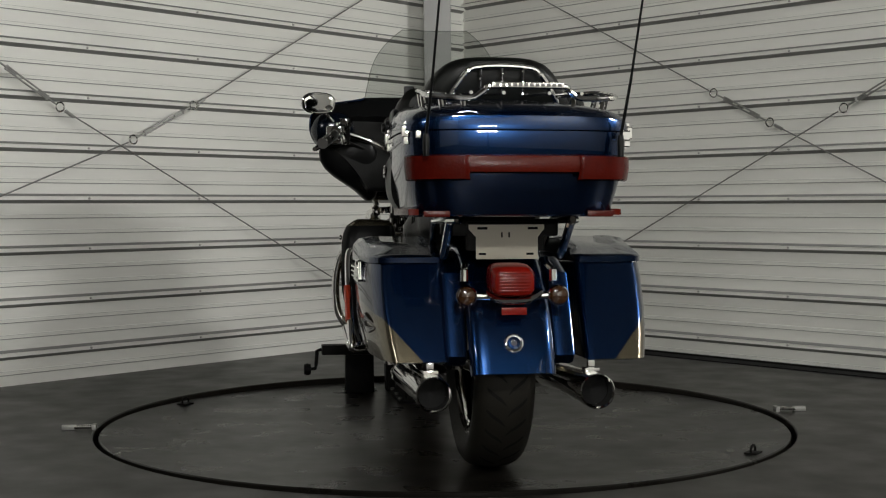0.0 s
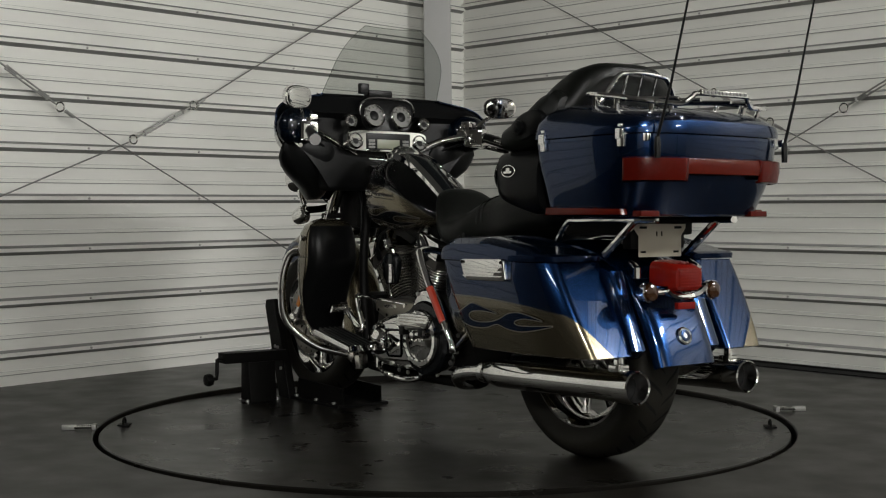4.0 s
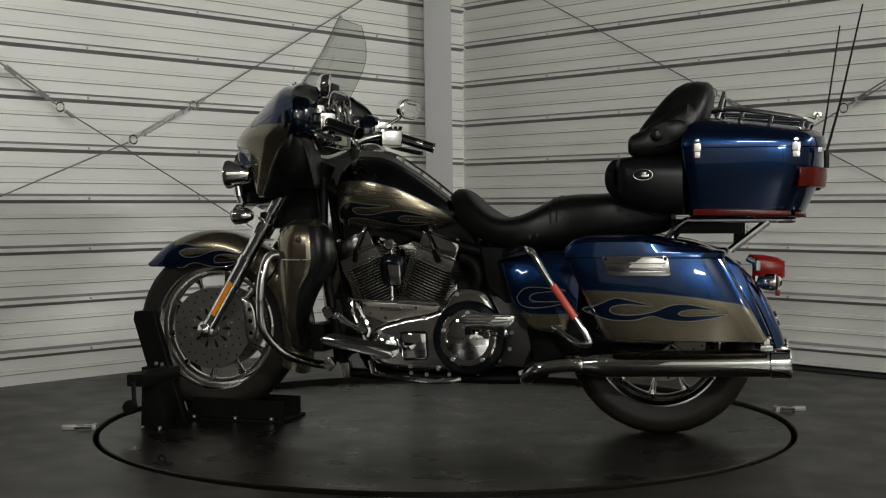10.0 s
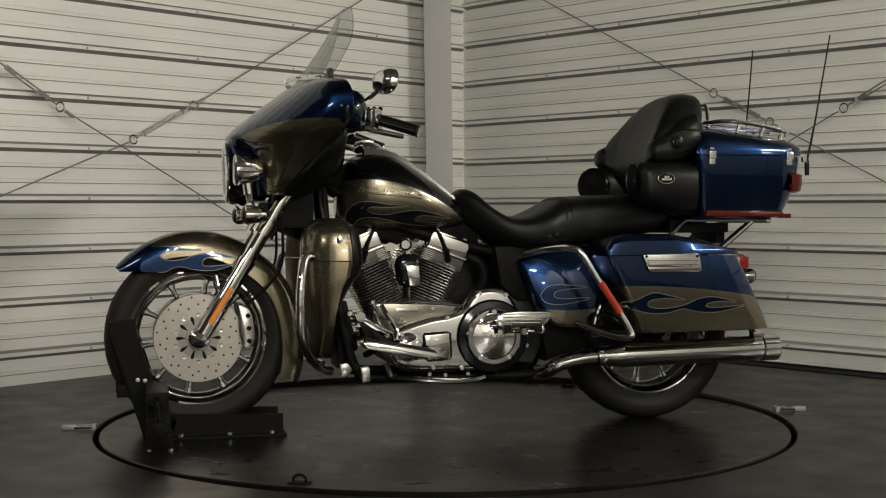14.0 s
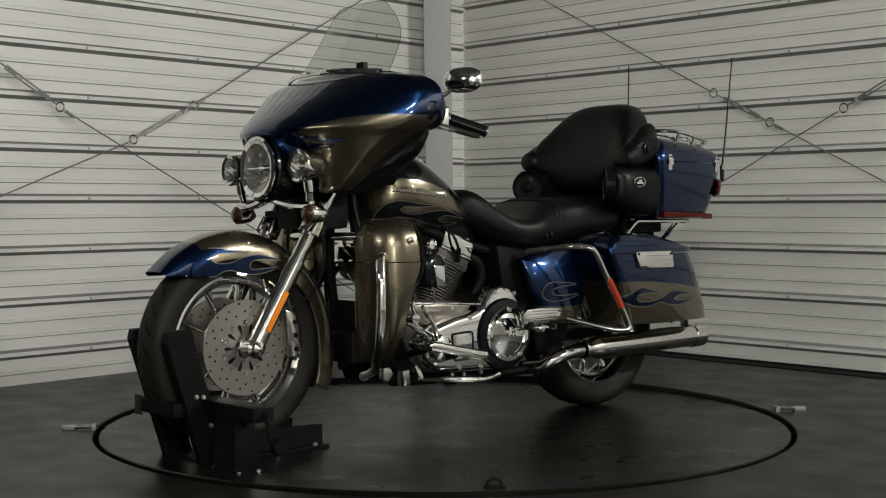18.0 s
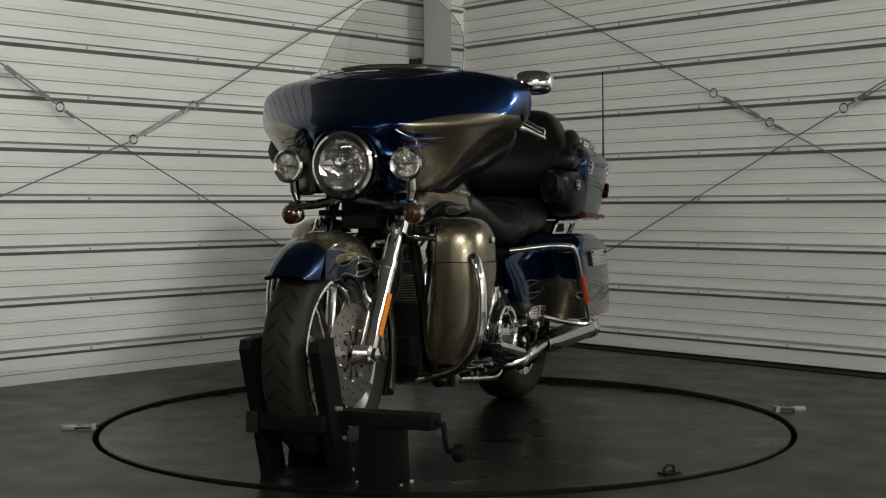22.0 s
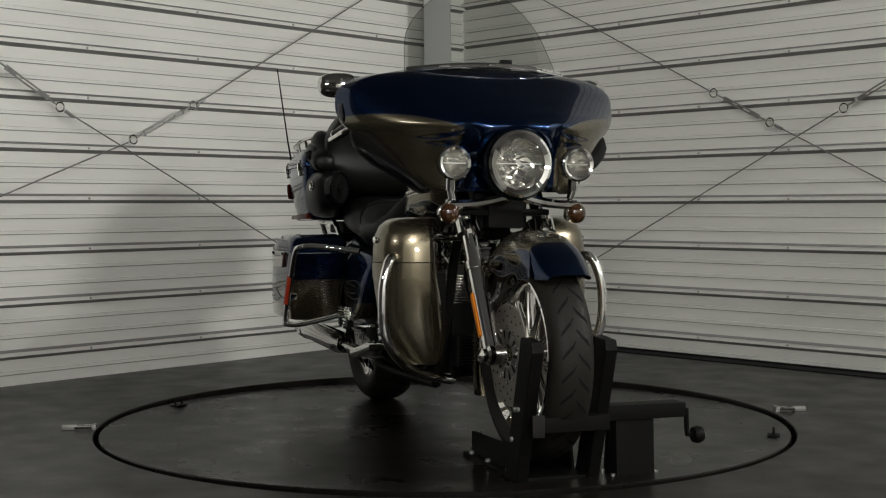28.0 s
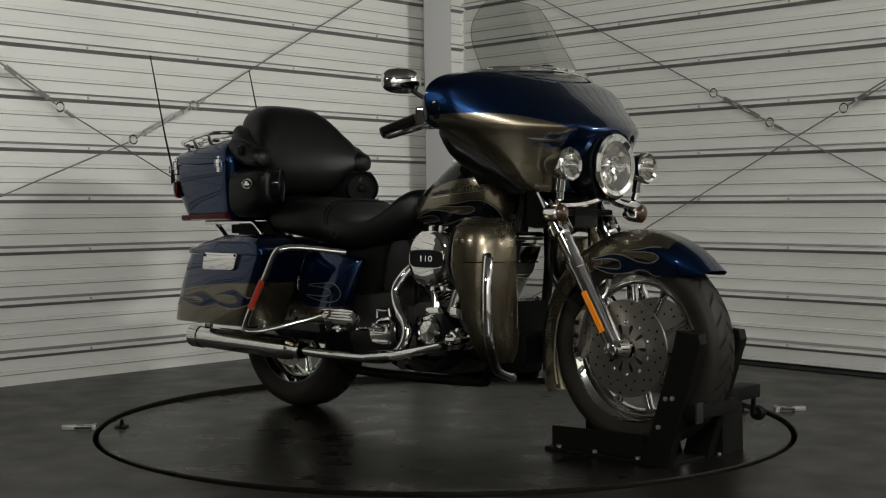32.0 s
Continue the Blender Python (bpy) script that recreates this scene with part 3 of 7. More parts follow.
def build_front():
    # mudguard: a deep guard with a pointed nose and a long tail behind the tyre
    cx, cz = 0.860, 0.337
    bm = bmesh.new()
    rings = []
    table = [(-24, 0.350, 0.085, 0.075), (0, 0.356, 0.088, 0.08), (40, 0.360, 0.088, 0.085), (90, 0.360, 0.087, 0.115), (120, 0.352, 0.085, 0.115), (150, 0.354, 0.083, 0.105), (180, 0.362, 0.081, 0.11), (207, 0.378, 0.078, 0.10)]
    n = 44
    for i in range(n + 1):
        deg = 41.5 + (206 - 41.5) * i / n
        r, half, dep = smoothrow(table, deg)
        t = radians(deg)
        if deg < 70:
            dep = min(dep, max(0.006, (r - 0.226 / math.sin(t)) / 0.755))
        if deg < 62:
            half *= 1 - 0.28 * ((62 - deg) / 20.5) ** 2
        c, s = math.cos(t), math.sin(t)
        row = []
        k = 18
        for j in range(k + 1):
            u = -1 + 2 * j / k
            w = half * math.sin(u * math.pi / 2)
            d = dep * max(0.0, abs(u) - 0.12) ** 2.2
            rr = r - d
            row.append(Vector((cx + rr * c, w, cz + rr * s)))
        inner = [Vector((p.x - 0.004 * c, p.y * 0.96, p.z - 0.004 * s)) for p in reversed(row)]
        rings.append(row + inner)
    skin(bm, rings)
    fm = two_tone("fender_paint", GOLD_C, BLUE_C, (-3.395, 4.0, 0.0), 0.95)
    guard = part("front_mudguard", bm, fm, bike, "dark blue and pewter mudguard with flame paint")

    def side(x, z):
        dx, dz = x - cx, z - cz
        deg = math.degrees(math.atan2(dz, dx))
        rr = math.hypot(dx, dz)
        r, half, dep = smoothrow(table, max(38, deg))
        d = max(0.0, r - rr)
        u = min(1.0, 0.12 + (d / dep) ** (1 / 2.2))
        return half * math.sin(u * math.pi / 2), 1
    flame = [(1.045, 0.563), (1.040, 0.600), (1.017, 0.634), (0.985, 0.642), (0.950, 0.642), (0.915, 0.636), (0.850, 0.630), (0.850, 0.6295), (0.919, 0.631), (0.962, 0.627), (0.984, 0.613), (0.968, 0.599), (0.940, 0.595), (0.905, 0.600), (0.860, 0.615), (0.810, 0.620), (0.732, 0.604), (0.732, 0.6035), (0.801, 0.609), (0.836, 0.603), (0.847, 0.588), (0.831, 0.575), (0.742, 0.582), (0.742, 0.5815), (0.805, 0.564), (0.865, 0.566), (0.915, 0.577), (0.945, 0.572), (0.968, 0.560), (1.005, 0.561)]
    for s in (1, -1):
        ol = flame_blob(flame, 5)
        edge = [(gx, gz) if gx < 0.990 else (ox - 0.006, oz) for (gx, gz), (ox, oz) in zip(grown(ol, 0.0028), ol)]
        decal("flame", edge, lambda x, z, s=s: (s * side(x, z)[0], s), GREYP, guard, 0.0014, "grey flame outline")
        decal("flame", ol, lambda x, z, s=s: (s * side(x, z)[0], s), BLUE, guard, 0.0022, "dark blue flame")
    # fork legs
    for s in (1, -1):
        y = 0.122 * s
        bm = bmesh.new()
        bot, top = Vector((0.850, y, 0.345)), Vector((0.500, y, 0.935))
        d = (top - bot)
        tube(bm, [bot, bot + d * 0.04, bot + d * 0.05, bot + d * 0.40, bot + d * 0.415], 0.028, 20)
        leg = part("fork_leg", bm, CHROME, bike, "chrome telescopic fork leg")
        bm = bmesh.new()
        tube(bm, [bot + d * 0.40, top], 0.0245, 20)
        part("fork_tube", bm, CHROME, leg)
        for f0, f1, rr in ((0.39, 0.43, 0.0305), (0.57, 0.64, 0.038)):
            bm = bmesh.new()
            tube(bm, [bot + d * f0, bot + d * f1], rr, 20)
            part("fork_collar", bm, CHROME, leg)
        bm = bmesh.new()
        q0, q1 = bot + d * 0.075, bot + d * 0.275
        nn = Vector((0.0, s, 0))
        rings = []
        dn = d.normalized()
        cr = dn.cross(nn)
        for p in (q0, q1):
            rings.append([p + nn * 0.0285 + cr * 0.010, p + nn * 0.0325 + cr * 0.008, p + nn * 0.0325 - cr * 0.008, p + nn * 0.0285 - cr * 0.010])
        skin(bm, rings)
        part("reflector", bm, AMBER, leg, "long amber reflector", False)
        bm = bmesh.new()
        lathe(bm, [(0.030, -0.03), (0.030, 0.018), (0.020, 0.024), (0.020, 0.038), (0.0, 0.046)], axis((0.858, y, 0.338), (0, s, 0)), 24)
        part("axle_cap", bm, CHROME, leg)
        # caliper
        bm = bmesh.new()
        pts = [(0.712, 0.445), (0.735, 0.452), (0.728, 0.400), (0.725, 0.345), (0.712, 0.300), (0.682, 0.302), (0.672, 0.345), (0.680, 0.405), (0.694, 0.435)]
        slab(bm, pts, s * 0.052, s * 0.112, 0.008)
        cal = part("brake_caliper", bm, ALU, bike, "silver brake caliper")
        for px, pz in ((0.698, 0.410), (0.695, 0.368), (0.694, 0.325)):
            bm = bmesh.new()
            lathe(bm, [(0.008, 0.0), (0.008, 0.002), (0.006, 0.003), (0.0, 0.003)], axis((px, s * 0.112, pz), (0, s, 0)), 16)
            part("piston_cap", bm, MATTE, cal)
        bm = bmesh.new()
        tube(bm, [(0.70, s * 0.10, 0.45), (0.64, s * 0.12, 0.50), (0.585, s * 0.11, 0.58), (0.58, s * 0.10, 0.70)], 0.005, 8, 6)
        part("brake_hose", bm, MATTE, bike)
    # yokes and steering head
    bm = bmesh.new()
    box(bm, 0.58, 0.645, -0.145, 0.145, 0.738, 0.760, 0.010)
    part("fork_yoke", bm, MATTE, bike)
    bm = bmesh.new()
    box(bm, 0.50, 0.56, -0.15, 0.15, 0.90, 0.93, 0.01)
    part("fork_yoke", bm, MATTE, bike)
    bm = bmesh.new()
    tube(bm, [(0.56, 0, 0.68), (0.45, 0, 0.94)], 0.045, 20)
    box(bm, 0.47, 0.60, -0.09, 0.09, 0.70, 0.92, 0.02)
    part("steering_head", bm, MATTE, bike)
    # mudguard stays
    for s in (1, -1):
        bm = bmesh.new()
        tube(bm, [(0.775, s * 0.122, 0.470), (0.79, s * 0.092, 0.50), (0.80, s * 0.083, 0.545)], 0.008, 8, 4)
        part("mudguard_stay", bm, CHROME, bike)
        bm = bmesh.new()
        tube(bm, [(0.70, s * 0.122, 0.595), (0.70, s * 0.085, 0.60)], 0.008, 8)
        part("mudguard_stay", bm, CHROME, bike)


FAIR = [  # z, half width, nose x, wing x
    (0.811, 0.220, 0.690, 0.618), (0.827, 0.250, 0.700, 0.610), (0.860, 0.284, 0.712, 0.588), (0.900, 0.314, 0.724, 0.562), (0.945, 0.355, 0.740, 0.526),
    (0.983, 0.397, 0.754, 0.488), (1.010, 0.436, 0.759, 0.458), (1.025, 0.452, 0.748, 0.446), (1.045, 0.465, 0.728, 0.436), (1.070, 0.473, 0.697, 0.430), (1.100, 0.474, 0.660, 0.428),
    (1.130, 0.468, 0.620, 0.430), (1.152, 0.446, 0.592, 0.434), (1.170, 0.410, 0.568, 0.440), (1.183, 0.356, 0.545, 0.446), (1.193, 0.285, 0.525, 0.452), (1.200, 0.262, 0.512, 0.454)]
UNDER = [(0.80, 0.045), (0.86, 0.060), (0.90, 0.064), (0.945, 0.050), (0.98, 0.018), (1.005, 0.0), (1.02, 0.0)]  # z, how far the nose draws back below its visor


def fair_x(y, z):
    w, nose, wing = smoothrow(FAIR, z)
    u = min(1.0, abs(y) / w)
    x = nose - (nose - wing) * (0.82 * u ** 1.9 + 0.18 * u ** 6) - 0.03 * max(0.0, u - 0.93) / 0.07
    x -= smoothrow(UNDER, z)[0] * math.exp(-(y / 0.17) ** 2)
    # raised lamp nacelle with a groove beside it
    a = min(1.0, max(0.0, (1.012 - z) / 0.03))
    t = min(1.0, max(0.0, (0.132 - abs(y)) / 0.022))
    x += a * (0.016 * t * t * (3 - 2 * t) - 0.016 * math.exp(-((abs(y) - 0.145) / 0.016) ** 2))
    return x


def build_fairing():
    bm = bmesh.new()
    rows = []
    zs = [0.811 + (1.140 - 0.811) * i / 46 for i in range(46)] + [1.140 + 0.060 * (1 - (1 - i / 16) ** 1.6) for i in range(17)]
    ny = 72
    for z in zs:
        w = smoothrow(FAIR, z)[0]
        row = []
        for j in range(ny + 1):
            u = math.sin((-1 + 2 * j / ny) * math.pi / 2)
            y = u * w
            h = max(0.0, 1 - (y / 0.108) ** 2 - ((z - 0.892) / 0.108) ** 2)
            row.append(Vector((fair_x(y, z) - 0.030 * min(1.0, h * 1.6), y, z)))
        rows.append(row)
    skin(bm, rows, False, False)
    fmat = two_tone("fairing_paint", BLUE_C, GOLD_C, (0.911, 0.68, -0.85), 0.158, False, True)
    shell = part("fairing", bm, fmat, bike, "batwing fairing, dark blue above and pewter flames below")
    sol = shell.modifiers.new("thickness", "SOLIDIFY")
    sol.thickness, sol.offset = 0.006, -1
    # blue flame tongues cut into the pewter
    for s in (1, -1):
        for pts in ([(0.150, 1.000), (0.170, 0.990), (0.200, 0.984), (0.235, 0.982), (0.285, 0.974), (0.240, 0.968), (0.205, 0.972), (0.180, 0.977), (0.150, 0.985)],
                    [(0.150, 0.970), (0.185, 0.962), (0.215, 0.962), (0.258, 0.957), (0.215, 0.948), (0.185, 0.948), (0.150, 0.952)]):
            bm = bmesh.new()
            ol = flame_blob(pts)
            vs = [bm.verts.new((0, y, z)) for y, z in ol]
            bm.faces.new(vs)
            bm.normal_update()
            bmesh.ops.triangulate(bm, faces=bm.faces, ngon_method="EAR_CLIP")
            for v in bm.verts:
                y, z = v.co.y, v.co.z
                v.co = Vector((fair_x(y, z) + 0.0022, s * y, z))
            part("flame", bm, BLUE, shell, "dark blue flame", False)
    # inner fairing: dark panel facing the rider
    bm = bmesh.new()
    rows = []
    for i in range(21):
        z = 0.84 + (1.200 - 0.84) * i / 20
        w = smoothrow(FAIR, z)[0] * 0.975
        row = []
        for j in range(25):
            u = -1 + 2 * j / 24
            y = u * w
            edge = fair_x(y, z) - 0.012
            back = 0.40 + 0.06 * (1 - abs(u)) if z < 1.12 else 0.40 + (z - 1.12) * 0.6
            row.append(Vector((min(edge, back) if abs(u) < 0.98 else edge, y, z)))
        rows.append(row)
    skin(bm, rows, False, False)
    inner = part("inner_fairing", bm, SATIN, bike, "black inner fairing panel")
    sm = inner.modifiers.new("thickness", "SOLIDIFY")
    sm.thickness = 0.004
    # black lower pods below the wings
    for s in (1, -1):
        bm = bmesh.new()
        rings = []
        for z, yc, a, x0, x1 in ((0.808, 0.236, 0.012, 0.52, 0.590), (0.822, 0.238, 0.028, 0.49, 0.592), (0.850, 0.250, 0.050, 0.46, 0.575), (0.875, 0.270, 0.070, 0.44, 0.556), (0.900, 0.292, 0.088, 0.42, 0.535), (0.930, 0.308, 0.106, 0.41, 0.510), (0.960, 0.318, 0.114, 0.405, 0.488), (0.990, 0.324, 0.112, 0.40, 0.455), (1.020, 0.330, 0.098, 0.405, 0.430)):
            rings.append([Vector(((x0 + x1) / 2 + (x1 - x0) / 2 * math.copysign(abs(math.cos(t)) ** 0.8, math.cos(t)), s * (yc + a * math.copysign(abs(math.sin(t)) ** 0.8, math.sin(t))), z)) for t in [2 * math.pi * k / 20 for k in range(20)]])
        skin(bm, rings)
        part("fairing_pod", bm, SATIN, bike, "satin black lower fairing pod")
    for s in (1, -1):
        bm = bmesh.new()
        rings = []
        for i in range(13):
            u = -1 + 2 * i / 12
            w = max(0.05, 1 - abs(u) ** 2.6) ** 0.5
            rings.append([Vector((0.405 + 0.062 * w * math.copysign(abs(math.cos(t)) ** 0.8, math.cos(t)), s * (0.385 + 0.083 * u), 1.073 + 0.070 * w * math.copysign(abs(math.sin(t)) ** 0.8, math.sin(t)))) for t in [2 * math.pi * k / 28 for k in range(28)]])
        skin(bm, rings)
        part("wing_end", bm, NAVY, bike, "rounded gloss dark end of the fairing wing")
    # instruments
    bm = bmesh.new()
    tube(bm, [(0.395, 0.118, 1.125), (0.392, 0.120, 1.150), (0.390, 0.105, 1.176), (0.388, 0.06, 1.190), (0.388, -0.06, 1.190), (0.390, -0.105, 1.176), (0.392, -0.12, 1.150), (0.395, -0.118, 1.125)], 0.0035, 8, 5)
    part("gauge_hood_trim", bm, CHROME, inner)
    bm = bmesh.new()
    rings = []
    for x, f in ((0.45, 1.0), (0.402, 1.0), (0.394, 0.97), (0.396, 0.90)):
        rings.append([Vector((x, 0.118 * f * math.copysign(abs(math.cos(t)) ** 0.6, math.cos(t)), 1.125 + 0.064 * f * math.copysign(abs(math.sin(t)) ** 0.6, math.sin(t)))) for t in [2 * math.pi * k / 36 for k in range(36)]])
    skin(bm, rings)
    part("gauge_hood", bm, SATIN, inner)
    for y, z, r, big in ((0.063, 1.122, 0.046, 1), (-0.058, 1.122, 0.046, 1), (0.165, 1.098, 0.026, 0), (-0.163, 1.098, 0.026, 0), (0.145, 1.026, 0.031, 0), (-0.143, 1.026, 0.031, 0)):
        m = axis((0.386, y, z), (-1, 0, 0.25))
        bm = bmesh.new()
        lathe(bm, [(r, -0.03), (r, 0.006), (r - 0.003, 0.010), (r - 0.007, 0.006), (r - 0.008, 0.002)], m, 28)
        g = part("gauge", bm, CHROME, bike, "round gauge with a chrome ring")
        bm = bmesh.new()
        lathe(bm, [(r - 0.007, 0.002), (0.0, 0.002)], m, 28)
        part("gauge_face", bm, FACE, g)
        bm = bmesh.new()
        lathe(bm, [(r * 0.42, 0.0026), (r * 0.40, 0.0032), (0.0, 0.0032)], m, 24)
        part("gauge_centre", bm, SATIN, g)
        bm = bmesh.new()
        for k in range(9):
            a = radians(-30 + 30 * k)
            box(bm, (r - 0.016), (r - 0.009), -0.0012, 0.0012, 0.0022, 0.0035, 0, m @ pose(0, 0, 0, 0, 0, math.degrees(a)))
        box(bm, 0.0, r - 0.014, -0.0012, 0.0012, 0.0035, 0.0045, 0, m @ pose(0, 0, 0, 0, 0, 140))
        part("gauge_mark", bm, MATTE, g, smooth=False)
    bm = bmesh.new()
    rings = []
    for x, f in ((0.415, 1.0), (0.390, 1.0), (0.385, 0.97)):
        rings.append([Vector((x, 0.180 * f * math.copysign(abs(math.cos(t)) ** 0.35, math.cos(t)), 1.028 + 0.039 * f * math.copysign(abs(math.sin(t)) ** 0.35, math.sin(t)))) for t in [2 * math.pi * k / 40 for k in range(40)]])
    skin(bm, rings)
    rad = part("radio", bm, CHROME, bike, "chrome-framed radio with a pale display")
    bm = bmesh.new()
    box(bm, 0.3815, 0.387, -0.098, 0.098, 0.996, 1.058, 0.003)
    part("radio_face", bm, SATIN, rad)
    bm = bmesh.new()
    box(bm, 0.379, 0.383, -0.048, 0.052, 1.000, 1.034, 0.001)
    part("display", bm, SCREEN, rad, "pale green display")
    for s in (1, -1):
        for k in range(3):
            bm = bmesh.new()
            box(bm, 0.379, 0.383, s * 0.076 - 0.014, s * 0.076 + 0.014, 1.000 + 0.012 * k, 1.009 + 0.012 * k, 0.001)
            part("button", bm, FACE, rad)
    # windscreen
    bm = bmesh.new()
    rows = []
    for i in range(17):
        v = i / 16
        z = 1.195 + 0.255 * v
        w = 0.262 * (1 - 0.18 * v - 0.82 * max(0.0, v - 0.35) ** 2.3 * 1.15)
        xc = 0.530 - 0.165 * v - 0.01 * math.sin(math.pi * v)
        row = []
        for j in range(25):
            u = -1 + 2 * j / 24
            y = u * w
            sag = 0.085 * (abs(y) / 0.262) ** 2
            row.append(Vector((xc - sag, y, z - 0.012 * abs(u) ** 2 * (1 - v))))
        rows.append(row)
    skin(bm, rows, False, False)
    ws = part("windscreen", bm, SHIELD, bike, "clear smoked acrylic windscreen")
    ws.visible_shadow = False
    bm = bmesh.new()
    tube(bm, [r[0] for r in rows] + rows[-1][1:-1] + [r[-1] for r in reversed(rows)], 0.0014, 6)
    rm = part("edge", bm, SHIELDE, ws)
    rm.visible_shadow = False
    bm = bmesh.new()
    pts = []
    for j in range(17):
        u = -1 + 2 * j / 16
        y = u * 0.262
        pts.append((0.545 - 0.085 * u * u, y, 1.212 - 0.012 * u * u))
    for dz in (-0.010, 0.0):
        tube(bm, [(x + 0.004 - dz * 0.6, y, z + dz) for x, y, z in pts], 0.0042, 8)
    for y0, y1 in ((-0.14, -0.02), (0.02, 0.14), (-0.25, -0.17), (0.17, 0.25)):
        tube(bm, [(0.551 - 0.085 * (y / 0.262) ** 2, y, 1.207 - 0.012 * (y / 0.262) ** 2) for y in [y0 + (y1 - y0) * k / 6 for k in range(7)]], 0.0075, 8)
    part("windscreen_trim", bm, CHROME, bike, "chrome windscreen trim strips")
    bm = bmesh.new()
    box(bm, 0.40, 0.44, -0.03, 0.075, 1.195, 1.222, 0.008)
    box(bm, 0.405, 0.425, 0.07, 0.11, 1.205, 1.245, 0.006)
    part("sensor_mount", bm, SATIN, bike)


def lamp(name, c, r, depth, way, label, ring=0.008):
    m = axis(c, way)
    bm = bmesh.new()
    lathe(bm, [(0.0, -depth), (r * 0.55, -depth * 0.95), (r * 0.88, -depth * 0.6), (r, -depth * 0.2), (r + ring * 0.6, -0.006), (r + ring * 0.6, 0.004), (r, 0.009), (r - ring, 0.005), (r - ring, -0.002)], m, 40)
    sh = part(name, bm, CHROME, bike, label)
    bm = bmesh.new()
    rings = []
    seg = 18
    rings = []
    for q, (rr, hh) in enumerate([((r - ring) * f, -0.042 + 0.044 * f * f) for f in (1.0, 0.84, 0.68, 0.52, 0.36, 0.2, 0.02)]):
        rings.append([m @ Vector((rr * math.cos(2 * math.pi * (k + 0.5 * (q % 2)) / seg), rr * math.sin(2 * math.pi * (k + 0.5 * (q % 2)) / seg), hh + 0.002 * ((k + q) % 2))) for k in range(seg)])
    skin(bm, rings, True, False)
    part("reflector", bm, LENSW, sh, smooth=False)
    bm = bmesh.new()
    lathe(bm, [(0.0, -0.038), (r * 0.12, -0.036), (r * 0.12, -0.012), (r * 0.08, -0.008), (0.0, -0.008)], m, 20)
    for a in (0,):
        box(bm, -r + ring, r - ring, -0.0016, 0.0016, -0.006, -0.003, 0, m @ pose(0, 0, 0, 0, 0, a))
    part("bulb_shield", bm, CHROME, sh)
    bm = bmesh.new()
    lathe(bm, [(r - ring, 0.003), (r * 0.7, 0.008), (r * 0.35, 0.011), (0.0, 0.012)], m, 40)
    gl = part("lens", bm, CLEAR, sh)
    gl.visible_shadow = False
    return sh


def build_lights():
    hd = lamp("headlamp", (0.760, 0, 0.892), 0.092, 0.09, (1, 0, -0.02), "round chrome headlamp with faceted reflector", 0.014)
    bm = bmesh.new()
    lathe(bm, [(0.098, -0.13), (0.106, -0.05), (0.110, -0.015), (0.106, -0.008), (0.100, -0.012)], axis((0.760, 0, 0.892), (1, 0, -0.02)), 48)
    part("headlamp_bezel", bm, BLACK, hd)
    bm = bmesh.new()
    rings = []
    for i in range(25):
        t = radians(8 + 164 * i / 24)
        w = math.sin(math.pi * i / 24) ** 0.4
        rings.append([Vector((0.700 + dx * w, (0.112 + dr) * math.cos(t), 0.892 + (0.112 + dr) * math.sin(t))) for dx, dr in ((-0.03, 0.0), (0.052, 0.0), (0.060, 0.006), (0.050, 0.016), (-0.03, 0.030))])
    skin(bm, rings)
    part("headlamp_brow", bm, BLUE, bike, "dark blue brow over the headlamp")
    for s in (1, -1):
        lamp("passing_lamp", (0.738, 0.197 * s, 0.893), 0.047, 0.085, (1, 0.02 * s, 0), "round chrome passing lamp", 0.008)
        bm = bmesh.new()
        tube(bm, [(0.705, 0.197 * s, 0.850), (0.700, 0.197 * s, 0.815)], 0.016, 14)
        tube(bm, [(0.700, 0.197 * s, 0.815), (0.695, 0.190 * s, 0.790)], 0.012, 12)
        part("lamp_stalk", bm, CHROME, bike)
        bm = bmesh.new()
        m = axis((0.705, 0.205 * s, 0.747), (1, 0, 0))
        lathe(bm, [(0.0, -0.062), (0.015, -0.058), (0.027, -0.038), (0.031, -0.010), (0.032, 0.006), (0.029, 0.009)], m, 24)
        sg = part("turn_signal", bm, CHROME, bike, "chrome bullet turn signal")
        bm = bmesh.new()
        lathe(bm, [(0.029, 0.007), (0.024, 0.016), (0.012, 0.022), (0.0, 0.023)], m, 24)
        part("signal_lens", bm, AMBERD, sg, "smoked amber lens")
        bm = bmesh.new()
        tube(bm, [(0.695, 0.190 * s, 0.790), (0.690, 0.203 * s, 0.772)], 0.011, 10)
        part("signal_stalk", bm, CHROME, sg)
    bm = bmesh.new()
    rings = []
    for y in [-0.21 + 0.42 * i / 20 for i in range(21)]:
        u = abs(y) / 0.21
        z = 0.772 + 0.030 * max(0.0, 1 - u) ** 1.2 - 0.008 * math.sin(u * math.pi)
        x = 0.705 + 0.02 * (1 - u)
        rings.append([Vector((x + 0.002, y, z - 0.013)), Vector((x + 0.009, y, z - 0.006)), Vector((x + 0.010, y, z + 0.004)), Vector((x, y, z + 0.014)), Vector((x - 0.014, y, z + 0.014)), Vector((x - 0.014, y, z - 0.013))])
    skin(bm, rings)
    part("light_bar", bm, CHROME, bike, "chrome light bar")
    bm = bmesh.new()
    box(bm, 0.60, 0.650, -0.060, 0.060, 0.70, 0.79, 0.015)
    part("fork_cover", bm, MATTE, bike)


